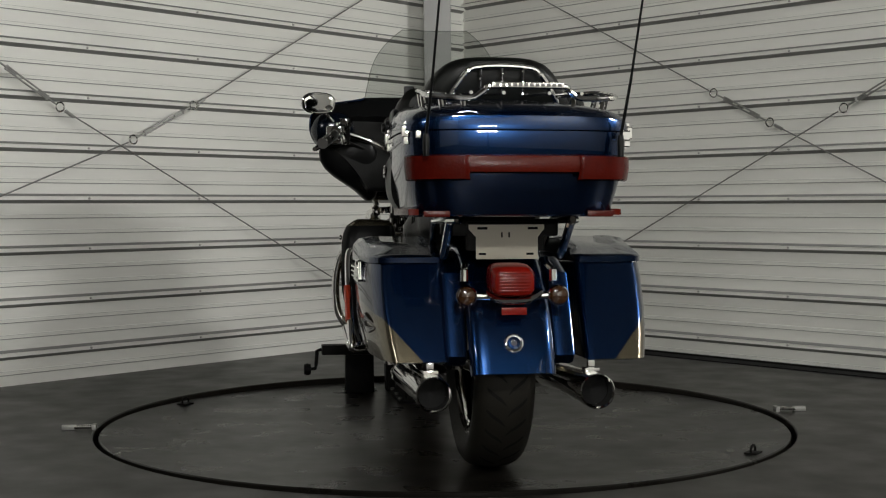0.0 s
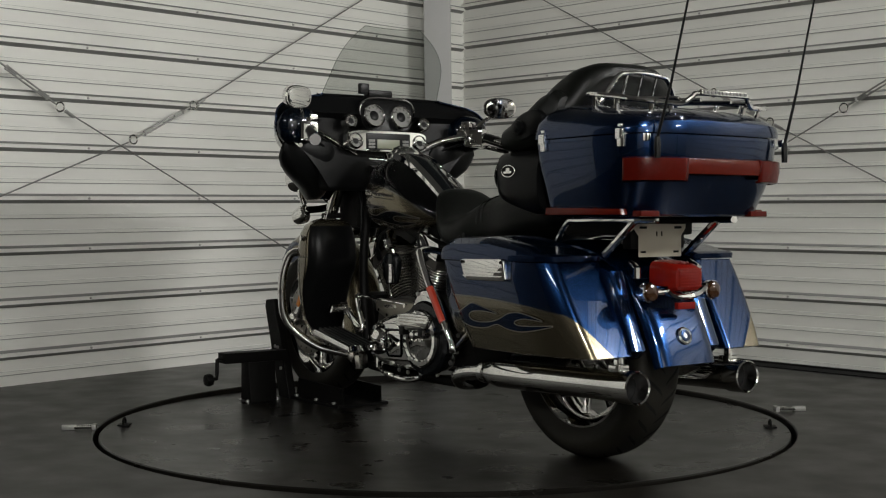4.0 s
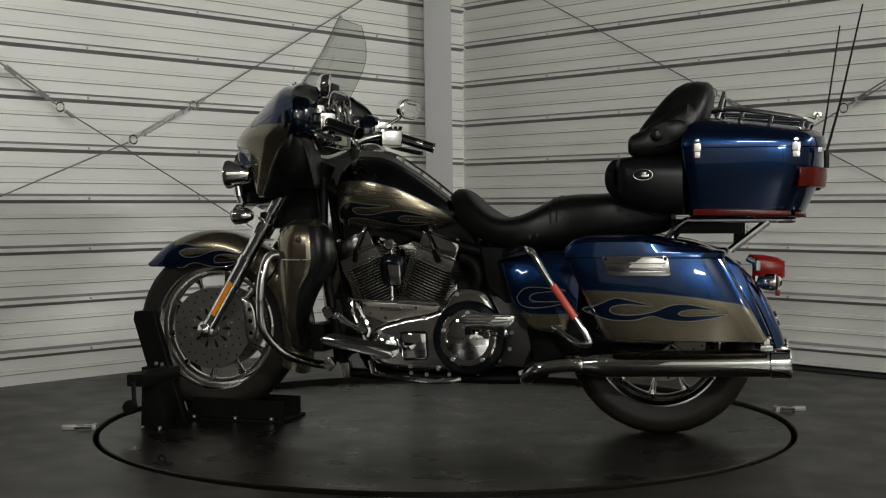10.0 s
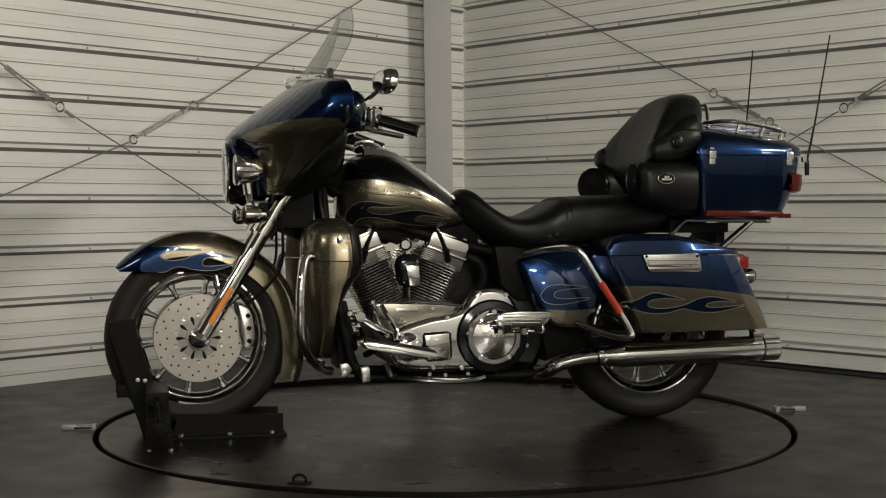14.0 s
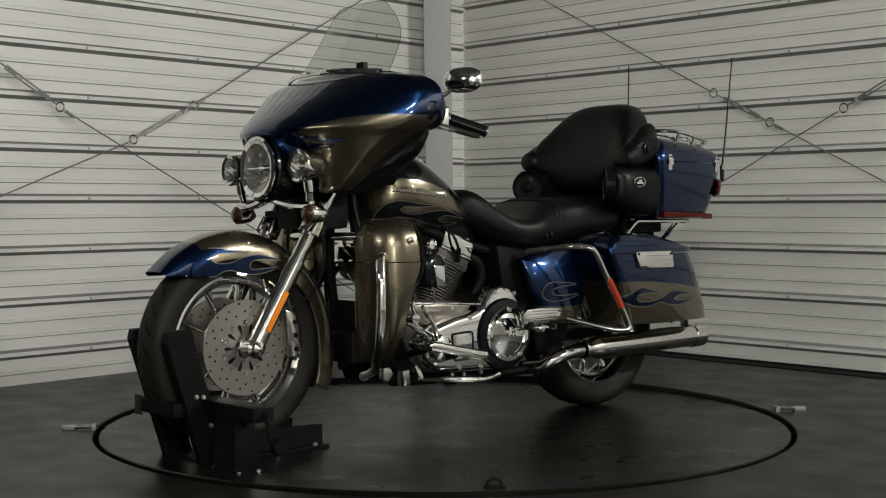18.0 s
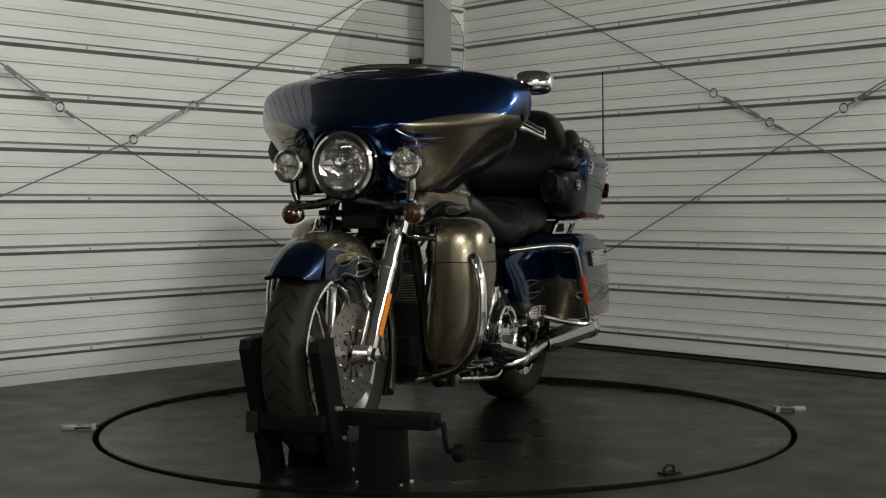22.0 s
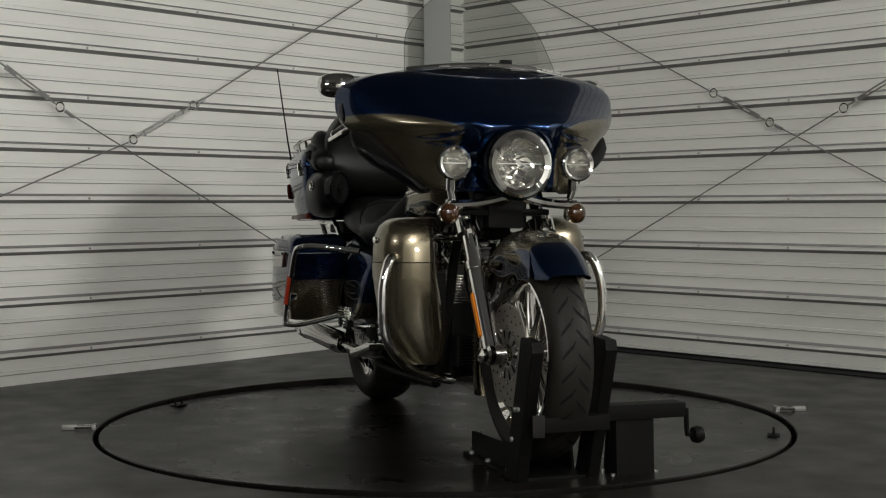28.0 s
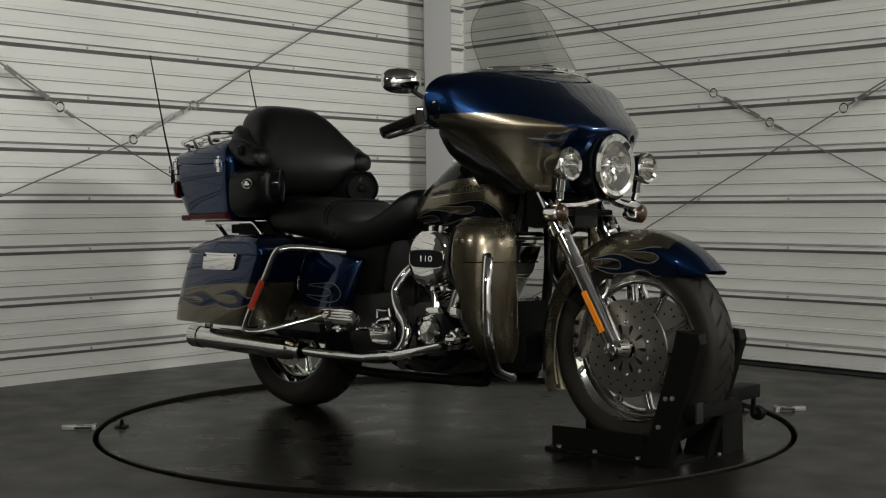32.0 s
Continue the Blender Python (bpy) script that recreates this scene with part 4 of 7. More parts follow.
def build_tank():
    st = [  # x, half width, top z, bottom z
        (0.385, 0.055, 0.86, 0.74), (0.370, 0.095, 0.905, 0.715), (0.330, 0.135, 0.945, 0.700), (0.270, 0.158, 0.963, 0.693), (0.190, 0.166, 0.950, 0.690),
        (0.110, 0.158, 0.905, 0.690), (0.030, 0.135, 0.850, 0.694), (-0.040, 0.098, 0.795, 0.706), (-0.085, 0.060, 0.755, 0.72)]
    bm = bmesh.new()
    rings = []
    for i in range(33):
        x = 0.385 - (0.385 + 0.085) * i / 32
        tb = sorted(st)
        a, top, bot = smoothrow(tb, x)
        zc = bot + (top - bot) * 0.46
        rings.append(oval(x, 0, zc, a, top - zc, zc - bot, 2.5, 40))
    skin(bm, rings)
    tm = two_tone("tank_paint", BLACK_C, GOLD_C, (0.7665, 0.6485, -1.0758))
    tank = part("fuel_tank", bm, tm, bike, "fuel tank with pewter and dark blue flame paint")

    def side(x, z):
        a, top, bot = smoothrow(sorted(st), x)
        zc = bot + (top - bot) * 0.46
        h = (top - zc) if z > zc else (zc - bot)
        q = min(0.999, abs(z - zc) / h)
        return a * (1 - q ** 2.5) ** (1 / 2.5), 1
    for s in (1, -1):
        ol = flame_blob([(0.345, 0.708), (0.362, 0.730), (0.360, 0.758), (0.337, 0.783), (0.298, 0.791), (0.234, 0.782), (0.160, 0.777), (0.160, 0.7765), (0.234, 0.772), (0.280, 0.774), (0.298, 0.765), (0.283, 0.751), (0.234, 0.746), (0.170, 0.757), (0.118, 0.760), (0.069, 0.751), (0.003, 0.734), (0.003, 0.7335), (0.069, 0.742), (0.112, 0.744), (0.133, 0.734), (0.124, 0.723), (0.089, 0.720), (0.031, 0.718), (0.031, 0.7175), (0.099, 0.711), (0.166, 0.717), (0.234, 0.732), (0.283, 0.738), (0.320, 0.734), (0.334, 0.716)], 5)
        decal("flame", grown(ol, 0.0022), lambda x, z, s=s: (s * side(x, z)[0], s), GREYP, tank, 0.0014, "grey flame outline")
        decal("flame", ol, lambda x, z, s=s: (s * side(x, z)[0], s), BLACK, tank, 0.0022, "black flame")
        # script badge: slanted chrome strokes
        bm = bmesh.new()
        rnd = random.Random(5)
        x = 0.325
        while x > 0.12:
            zc = 0.832 - (0.325 - x) * 0.09
            hgt = 0.008 + 0.012 * rnd.random()
            y0 = side(x, zc)[0] + 0.001
            y1 = side(x - 0.008, zc + hgt)[0] + 0.001
            tube(bm, [(x, s * y0, zc - hgt * 0.3), (x - 0.006, s * y1, zc + hgt * 0.6), (x - 0.011, s * y0, zc - hgt * 0.2)], 0.0017, 5)
            x -= 0.0105
        tube(bm, [(0.335 - 0.025 * k, s * (side(0.335 - 0.025 * k, 0.824 - 0.0025 * k)[0] + 0.001), 0.824 - 0.0025 * k) for k in range(10)], 0.0014, 5)
        part("tank_badge", bm, CHROME, tank, "chrome script badge")
    # console
    bm = bmesh.new()
    rings = []
    for i in range(19):
        x = 0.30 - 0.34 * i / 18
        top = smoothrow(sorted(st), x)[1]
        h = 0.030 - 0.012 * i / 18
        w = 0.062 - 0.022 * i / 18
        rings.append(oval(x, 0, top - 0.01, w, h, 0.03, 3.0, 20))
    skin(bm, rings)
    part("tank_console", bm, BLACK, tank, "gloss black tank console")
    for s in (1, -1):
        bm = bmesh.new()
        pts = []
        for i in range(13):
            x = 0.295 - 0.335 * i / 12
            top = smoothrow(sorted(st), x)[1]
            pts.append((x, s * (0.058 - 0.020 * i / 12), top + 0.012 - 0.008 * i / 12))
        rings = []
        for p in pts:
            x, y, z = p
            rings.append([Vector((x, y + s * 0.020, z - 0.020)), Vector((x, y + s * 0.013, z + 0.002)), Vector((x, y - s * 0.012, z + 0.010)), Vector((x, y - s * 0.014, z - 0.006))])
        skin(bm, rings)
        part("console_trim", bm, CHROME, tank, "chrome console trim")
    bm = bmesh.new()
    lathe(bm, [(0.052, -0.02), (0.056, 0.004), (0.050, 0.016), (0.030, 0.026), (0.0, 0.030)], axis((0.265, 0, 0.975), (-0.25, 0, 1)), 32)
    part("fuel_door", bm, CHROME, tank, "domed chrome fuel door")


def build_seat():
    st = [  # x, half width, top z, bottom z
        (-0.025, 0.045, 0.815, 0.735), (-0.055, 0.085, 0.838, 0.715), (-0.095, 0.120, 0.832, 0.690), (-0.15, 0.155, 0.785, 0.655), (-0.21, 0.182, 0.752, 0.630), (-0.28, 0.196, 0.752, 0.618),
        (-0.34, 0.195, 0.772, 0.615), (-0.40, 0.180, 0.802, 0.620), (-0.46, 0.172, 0.815, 0.630), (-0.56, 0.178, 0.822, 0.650), (-0.66, 0.172, 0.828, 0.665), (-0.76, 0.160, 0.828, 0.68), (-0.80, 0.14, 0.815, 0.70)]
    tb = sorted(st)
    bm = bmesh.new()
    rings = []
    for i in range(49):
        x = -0.025 - 0.775 * i / 48
        a, top, bot = smoothrow(tb, x)
        zc = bot + (top - bot) * 0.52
        ring = oval(x, 0, zc, a, top - zc, zc - bot, 3.0, 40)
        dish = 0.014 * math.exp(-((x + 0.23) / 0.10) ** 2) + 0.006 * math.exp(-((x + 0.6) / 0.12) ** 2)
        for v in ring:
            if v.z > zc:
                v.z -= dish * (1 - (v.y / a) ** 2) * (v.z - zc) / (top - zc)
        rings.append(ring)
    skin(bm, rings)
    seat = part("seat", bm, LEATHER, bike, "black leather two-up touring seat")
    # seams and piping
    bm = bmesh.new()
    for x in (-0.405, -0.425):
        a, top, bot = smoothrow(tb, x)
        zc = bot + (top - bot) * 0.52
        ring = oval(x, 0, zc, a + 0.001, top - zc + 0.001, zc - bot, 3.0, 40)[:21]
        tube(bm, ring, 0.0028, 6)
    part("seam", bm, LEATHER, seat)
    for s in (1, -1):
        bm = bmesh.new()
        for dx in (0.0, 0.024):
            lathe(bm, [(0.008, 0), (0.008, 0.003), (0.0, 0.004)], axis((-0.335 - dx, s * 0.1955, 0.670 + dx * 0.3), (0, s, 0.1)), 12)
        part("seat_control", bm, SATIN, seat)


def build_rear():
    # rear mudguard
    bm = bmesh.new()
    rings = []
    prof = catmull([(-0.640, 0, 0.640), (-0.757, 0, 0.666), (-0.880, 0, 0.650), (-0.980, 0, 0.603), (-1.055, 0, 0.540), (-1.105, 0, 0.465), (-1.140, 0, 0.390), (-1.166, 0, 0.318)], 5)
    for i, p in enumerate(prof):
        d = (prof[min(i + 1, len(prof) - 1)] - prof[max(i - 1, 0)]).normalized()
        n = Vector((d.z, 0, -d.x))
        n = n if n.dot(p - Vector((-0.757, 0, 0.313))) > 0 else -n
        row = []
        for j in range(17):
            u = -1 + 2 * j / 16
            w = 0.116 * math.sin(u * math.pi / 2)
            row.append(p - n * (0.10 * max(0.0, abs(u) - 0.45) ** 2.0) + Vector((0, w, 0)))
        rings.append(row + [q - n * 0.005 - Vector((0, q.y * 0.04, 0)) for q in reversed(row)])
    skin(bm, rings)
    guard = part("rear_mudguard", bm, BLUE, bike, "dark blue rear mudguard")
    for s in (1, -1):
        bm = bmesh.new()
        slab(bm, [(-0.90, 0.62), (-1.02, 0.58), (-1.115, 0.36), (-1.09, 0.335), (-1.0, 0.36), (-0.88, 0.50)], s * 0.118, s * 0.178, 0.012)
        part("filler_panel", bm, BLUE, bike, "dark blue filler panel")
    bm = bmesh.new()
    m = axis((-1.139, 0, 0.396), (-1, 0, 0.36))
    lathe(bm, [(0.026, -0.004), (0.026, 0.004), (0.022, 0.007), (0.018, 0.005), (0.0, 0.006)], m, 28)
    md = part("medallion", bm, CHROME, bike, "round chrome medallion with blue centre")
    bm = bmesh.new()
    lathe(bm, [(0.017, 0.0066), (0.009, 0.0072)], m, 24)
    part("medallion_inlay", bm, BLUE, md)
    # tail lamp
    bm = bmesh.new()
    rings = []
    for x, w, z0, z1 in ((-1.06, 0.058, 0.525, 0.610), (-1.10, 0.060, 0.520, 0.608), (-1.140, 0.058, 0.520, 0.600), (-1.157, 0.052, 0.525, 0.592), (-1.163, 0.040, 0.535, 0.582)):
        rings.append(oval(x, 0, (z0 + z1) / 2, w, (z1 - z0) / 2, (z1 - z0) / 2, 4.0, 28))
    skin(bm, rings)
    tl = part("tail_lamp", bm, RED, bike, "ribbed red tail lamp")
    for k in range(7):
        z = 0.535 + 0.008 * k
        bm = bmesh.new()
        box(bm, -1.1660, -1.1615, -0.043, 0.043, z, z + 0.004, 0.001)
        part("lens_rib", bm, RED, tl)
    bm = bmesh.new()
    rings = []
    for y in [-0.075 + 0.15 * i / 12 for i in range(13)]:
        u = abs(y) / 0.075
        z = 0.500 + 0.022 * u ** 3
        rings.append([Vector((-1.07, y, z + 0.018)), Vector((-1.150, y, z + 0.016)), Vector((-1.156, y, z + 0.006)), Vector((-1.150, y, z)), Vector((-1.07, y, z))])
    skin(bm, rings)
    tube(bm, [(-1.12, -0.12, 0.524), (-1.12, -0.06, 0.520)], 0.010, 10)
    tube(bm, [(-1.12, 0.12, 0.524), (-1.12, 0.06, 0.520)], 0.010, 10)
    part("tail_bracket", bm, CHROME, tl, "chrome tail lamp bracket")
    bm = bmesh.new()
    box(bm, -1.150, -1.135, -0.034, 0.034, 0.472, 0.492, 0.003)
    part("rear_reflector", bm, RED, bike, "small red reflector")
    for s in (1, -1):
        m = axis((-1.125, s * 0.125, 0.522), (-1, 0, 0))
        bm = bmesh.new()
        lathe(bm, [(0.0, -0.050), (0.014, -0.047), (0.025, -0.030), (0.0285, -0.006), (0.0285, 0.006), (0.026, 0.009)], m, 24)
        sg = part("turn_signal", bm, CHROME, bike, "chrome bullet turn signal")
        bm = bmesh.new()
        lathe(bm, [(0.026, 0.007), (0.022, 0.016), (0.011, 0.021), (0.0, 0.022)], m, 24)
        part("signal_lens", bm, AMBERD, sg, "smoked amber lens")
        bm = bmesh.new()
        tube(bm, [(-1.075, s * 0.122, 0.585), (-1.045, s * 0.115, 0.60)], 0.012, 12)
        tube(bm, [(-1.075, s * 0.122, 0.56), (-1.075, s * 0.122, 0.59)], 0.012, 12)
        part("docking_point", bm, CHROME, bike)
    # number plate, blank, with slots
    bm = bmesh.new()
    a = [bm.verts.new((-1.043, y, z)) for y, z in ((-0.106, 0.712), (0.104, 0.712), (0.104, 0.700), (0.084, 0.678), (0.084, 0.618), (-0.088, 0.618), (-0.088, 0.678), (-0.106, 0.700))]
    bmesh.ops.solidify(bm, geom=[bm.faces.new(a)], thickness=0.003)
    lp = part("number_plate", bm, PLATE, bike, "blank white mounting plate with black slots", False)
    for y, z, w, h in ((-0.074, 0.702, 0.014, 0.0035), (0.066, 0.702, 0.014, 0.0035), (-0.066, 0.632, 0.010, 0.003), (0.066, 0.632, 0.010, 0.003), (0.012, 0.684, 0.002, 0.007), (-0.008, 0.684, 0.002, 0.007)):
        bm = bmesh.new()
        box(bm, -1.0445, -1.0425, y - w, y + w, z - h, z + h)
        part("plate_slot", bm, PIT, lp, smooth=False)
    bm = bmesh.new()
    box(bm, -1.036, -1.00, -0.11, 0.108, 0.640, 0.722, 0.01)
    part("plate_bracket", bm, MATTE, bike)
    # saddlebags
    bag_st = [  # z, x front, x rear, outer y
        (0.340, -0.612, -1.096, 0.374), (0.346, -0.604, -1.106, 0.382), (0.400, -0.578, -1.080, 0.392), (0.480, -0.540, -1.038, 0.401), (0.560, -0.502, -0.996, 0.404), (0.604, -0.482, -0.972, 0.402)]
    bm = bmesh.new()

    def bag_ring(z, xf, xr, yo, k=88, n=15.0, shrink=0.0, zf=None):
        out = []
        xc, a = (xf + xr) / 2, (xf - xr) / 2 - shrink
        for i in range(k):
            t = 2 * math.pi * i / k
            c, s = math.cos(t), math.sin(t)
            x = xc + a * math.copysign(abs(c) ** (2 / n), c)
            back = max(0.0, (xc - x) / a) ** 3.0 * 0.042
            y0, y1 = 0.185 + shrink, yo - shrink - back
            y = (y0 + y1) / 2 + (y1 - y0) / 2 * math.copysign(abs(s) ** (2 / n), s)
            out.append(Vector((x, y, zf(x) if zf else z)))
        return out
    rings = [bag_ring(z, a, b, c, shrink=0.012 if i == 0 else 0.0) for i, (z, a, b, c) in enumerate(bag_st)]
    skin(bm, rings)
    bagm = two_tone("saddlebag_paint", BLUE_C, GOLD_C, (0.441, -0.213, -0.19), None, True)
    bagL = part("saddlebag", bm, bagm, bike, "hard saddlebag, dark blue over pewter with flames")
    bagR = mirror(bagL)
    bm = bmesh.new()
    top = lambda x: 0.678 - 0.020 * max(0.0, (x + 0.58) / 0.1) ** 2 - 0.17 * max(0.0, -0.72 - x) - 0.10 * max(0.0, -0.85 - x)
    rings = [bag_ring(0.607, -0.474, -0.977, 0.408), bag_ring(0.622, -0.474, -0.979, 0.408), bag_ring(0, -0.480, -0.970, 0.405, zf=lambda x: max(0.628, top(x) - 0.022)),
             bag_ring(0, -0.490, -0.952, 0.398, shrink=0.008, zf=lambda x: max(0.630, top(x) - 0.006)), bag_ring(0, -0.51, -0.93, 0.385, shrink=0.03, zf=lambda x: max(0.632, top(x)))]
    skin(bm, rings)
    lidL = part("bag_lid", bm, BLUE, bagL, "dark blue saddlebag lid")
    lidR = mirror(lidL)
    lidR.parent = bagR

    def bag_y(x, z):
        xf, xr, yo = lerp(bag_st, z)
        xc, a = (xf + xr) / 2, (xf - xr) / 2
        u = min(0.999, abs(x - xc) / a)
        back = max(0.0, (xc - x) / a) ** 3.0 * 0.042
        y1 = yo - back
        return (0.185 + y1) / 2 + (y1 - 0.185) / 2 * (1 - u ** 15) ** (1 / 15)
    fl = [[(-0.535, 0.441), (-0.584, 0.455), (-0.640, 0.478), (-0.690, 0.470), (-0.758, 0.455), (-0.758, 0.4545), (-0.694, 0.460), (-0.640, 0.456), (-0.622, 0.442), (-0.635, 0.429), (-0.670, 0.424), (-0.720, 0.427), (-0.765, 0.437), (-0.813, 0.456), (-0.868, 0.460), (-0.951, 0.443), (-0.951, 0.4425), (-0.887, 0.447), (-0.848, 0.441), (-0.835, 0.431), (-0.850, 0.425), (-0.885, 0.424), (-0.987, 0.430), (-0.987, 0.4295), (-0.920, 0.416), (-0.859, 0.409), (-0.800, 0.414), (-0.755, 0.424), (-0.700, 0.411), (-0.640, 0.410), (-0.590, 0.420)]]
    for s, bag in ((1, bagL), (-1, bagR)):
        for f in fl:
            ol = flame_blob(f, 5)
            decal("flame", grown(ol, 0.0028), lambda x, z, s=s: (s * bag_y(x, z), s), GREYP, bag, 0.0012, "grey flame outline")
            decal("flame", ol, lambda x, z, s=s: (s * bag_y(x, z), s), BLUE, bag, 0.0020, "dark blue flame")
        # hinge plate on the lid line
        bm = bmesh.new()
        slab(bm, [(-0.600, 0.606), (-0.612, 0.611), (-0.795, 0.613), (-0.806, 0.606), (-0.815, 0.556), (-0.808, 0.549), (-0.635, 0.548), (-0.622, 0.554)], s * 0.398, s * 0.4145, 0.003)
        pl = part("latch_plate", bm, CHROME, bag, "ribbed chrome latch plate")
        for z in (0.562, 0.576, 0.590):
            bm = bmesh.new()
            box(bm, -0.800, -0.618, s * 0.4145 - 0.001, s * 0.4145 + 0.0035, z - 0.0025, z + 0.0025, 0.001)
            part("plate_rib", bm, CHROME, pl)
        for x in (-0.612, -0.798):
            bm = bmesh.new()
            lathe(bm, [(0.005, 0), (0.005, 0.003), (0.0, 0.003)], axis((x, s * 0.4145, 0.603), (0, s, 0)), 10)
            part("screw", bm, MATTE, pl)
        # guard bar round the bag's front
        bm = bmesh.new()
        tube(bm, [(-0.250, s * 0.20, 0.615), (-0.330, s * 0.33, 0.632), (-0.360, s * 0.392, 0.630), (-0.385, s * 0.410, 0.612), (-0.440, s * 0.414, 0.525), (-0.520, s * 0.414, 0.410), (-0.556, s * 0.412, 0.352), (-0.555, s * 0.41, 0.333), (-0.51, s * 0.36, 0.335), (-0.42, s * 0.24, 0.37), (-0.38, s * 0.19, 0.39)], 0.011, 12, 6)
        gb = part("bag_guard", bm, CHROME, bike, "chrome saddlebag guard bar")
        bm = bmesh.new()
        tube(bm, [(-0.446, s * 0.418, 0.518), (-0.516, s * 0.418, 0.416)], 0.0118, 10)
        part("reflector", bm, ORED, gb, "orange-red reflector strip")
        # the pair of bags sits a little to the right of the wheel's plane
        for ob in (bag, gb):
            ob.location.y = -0.026
    # mufflers
    for s in (1, -1):
        y = 0.220 * s
        bm = bmesh.new()
        m = axis((-0.53, y, 0.252), (-1, 0, 0.025))
        lathe(bm, [(0.026, -0.03), (0.030, -0.02), (0.030, 0.0), (0.040, 0.03), (0.0435, 0.06), (0.0435, 0.585), (0.0435, 0.60)], m, 36)
        mf = part("muffler", bm, CHROME, bike, "long chrome muffler")
        bm = bmesh.new()
        lathe(bm, [(0.0435, 0.585), (0.0475, 0.590), (0.0475, 0.648), (0.0445, 0.652), (0.041, 0.648), (0.040, 0.56)], m, 36)
        part("muffler_tip", bm, CHROME, mf)
        bm = bmesh.new()
        lathe(bm, [(0.040, 0.60), (0.0, 0.58)], m, 36)
        part("muffler_mouth", bm, PIT, mf)
        bm = bmesh.new()
        lathe(bm, [(0.033, -0.035), (0.034, -0.03), (0.034, -0.012), (0.033, -0.008)], m, 28)
        part("muffler_clamp", bm, CHROME, mf)
        bm = bmesh.new()
        box(bm, -1.125, -1.085, y - 0.02, y + 0.02, 0.307, 0.325, 0.003)
        box(bm, -1.115, -1.095, y - 0.009, y + 0.009, 0.305, 0.345, 0.003)
        part("muffler_hanger", bm, CHROME, mf)


def build_tourpack():
    body_st = [  # z, x front, x rear, half width
        (0.733, -0.868, -1.196, 0.262), (0.738, -0.862, -1.206, 0.270), (0.80, -0.850, -1.236, 0.284), (0.87, -0.840, -1.262, 0.298), (0.935, -0.832, -1.268, 0.304), (0.950, -0.830, -1.268, 0.304)]

    def ring(xf, xr, w, z, n=6.0, k=56, zf=None, sh=0.0):
        out = []
        xc, a = (xf + xr) / 2, (xf - xr) / 2 - sh
        for i in range(k):
            t = 2 * math.pi * i / k
            c, s = math.cos(t), math.sin(t)
            q = 2 / (14.0 if c > 0 else n)
            x = xc + a * math.copysign(abs(c) ** q, c)
            nar = 1 - 0.06 * max(0.0, (xc - x) / a) ** 2
            y = (w - sh) * nar * math.copysign(abs(s) ** q, s)
            # the back bows out
            if x < xc:
                x -= 0.018 * (1 - (y / w) ** 2) * ((xc - x) / a) ** 4
            out.append(Vector((x, y, zf(x, y) if zf else z)))
        return out
    bm = bmesh.new()
    skin(bm, [ring(a, b, w, z) for z, a, b, w in body_st])
    tp = part("top_case", bm, BLUE, bike, "dark blue hard top case")
    bm = bmesh.new()
    top = lambda x, y: 1.060 - 0.13 * max(0.0, -0.95 - x) - 0.025 * (abs(y) / 0.3) ** 3
    skin(bm, [ring(-0.826, -1.274, 0.309, 0.953), ring(-0.826, -1.275, 0.309, 0.966), ring(-0.836, -1.272, 0.303, 0, zf=lambda x, y: 0.966 + (top(x, y) - 0.966) * 0.45),
              ring(-0.850, -1.255, 0.290, 0, zf=lambda x, y: 0.966 + (top(x, y) - 0.966) * 0.8, sh=0.004), ring(-0.875, -1.23, 0.27, 0, zf=lambda x, y: 0.966 + (top(x, y) - 0.966) * 0.97, sh=0.012),
              ring(-0.90, -1.20, 0.22, 0, zf=lambda x, y: top(x, y), sh=0.03), ring(-0.96, -1.12, 0.10, 0, zf=lambda x, y: top(x, y) + 0.002)])
    part("lid", bm, BLUE, tp, "dark blue top case lid")
    # light band round the back
    bm = bmesh.new()
    rings = []
    for z, d in ((0.842, 0.004), (0.846, 0.012), (0.866, 0.016), (0.886, 0.012), (0.890, 0.004)):
        full = ring(-0.84, -1.262 - d, 0.298 + d * 0.7, z, n=6.0, k=112)
        rings.append([p for p in full if p.x < -1.19])
    n = min(len(r) for r in rings)
    rings = [sorted(r, key=lambda p: math.atan2(p.y, -(p.x + 1.05)))[:n] for r in rings]
    skin(bm, rings, False, False)
    lb = part("light_band", bm, DRED, tp, "dark red wrap-around light band")
    so = lb.modifiers.new("thickness", "SOLIDIFY")
    so.thickness = 0.006
    for s in (1, -1):
        bm = bmesh.new()
        rings = []
        mid = ring(-0.84, -1.286, 0.315, 0.86, n=6.0, k=160)
        keep = sorted([i for i, p in enumerate(mid) if p.x < -1.205 and s * p.y > 0.130], key=lambda i: math.atan2(mid[i].y * s, -(mid[i].x + 1.05)))
        for z, d in ((0.824, 0.003), (0.828, 0.012), (0.858, 0.0175), (0.886, 0.0175), (0.8905, 0.006)):
            full = ring(-0.84, -1.262 - d, 0.298 + d * 0.7, z, n=6.0, k=160)
            rings.append([full[i] for i in keep])
        skin(bm, rings, False, False)
        en = part("end_lens", bm, RED2, lb, "red corner lens")
        so = en.modifiers.new("thickness", "SOLIDIFY")
        so.thickness = 0.006
        bm = bmesh.new()
        slab(bm, [(-0.880, 0.760), (-1.175, 0.753), (-1.180, 0.737), (-0.876, 0.738)], s * 0.262, s * 0.2905, 0.003)
        for v in bm.verts:
            v.co.y -= s * 0.03 * max(0.0, -1.0 - v.co.x)
        part("side_reflector", bm, DRED, tp, "long dark red side reflector")
        bm = bmesh.new()
        box(bm, -1.224, -1.19, s * 0.216 - 0.034, s * 0.216 + 0.034, 0.732, 0.748, 0.003)
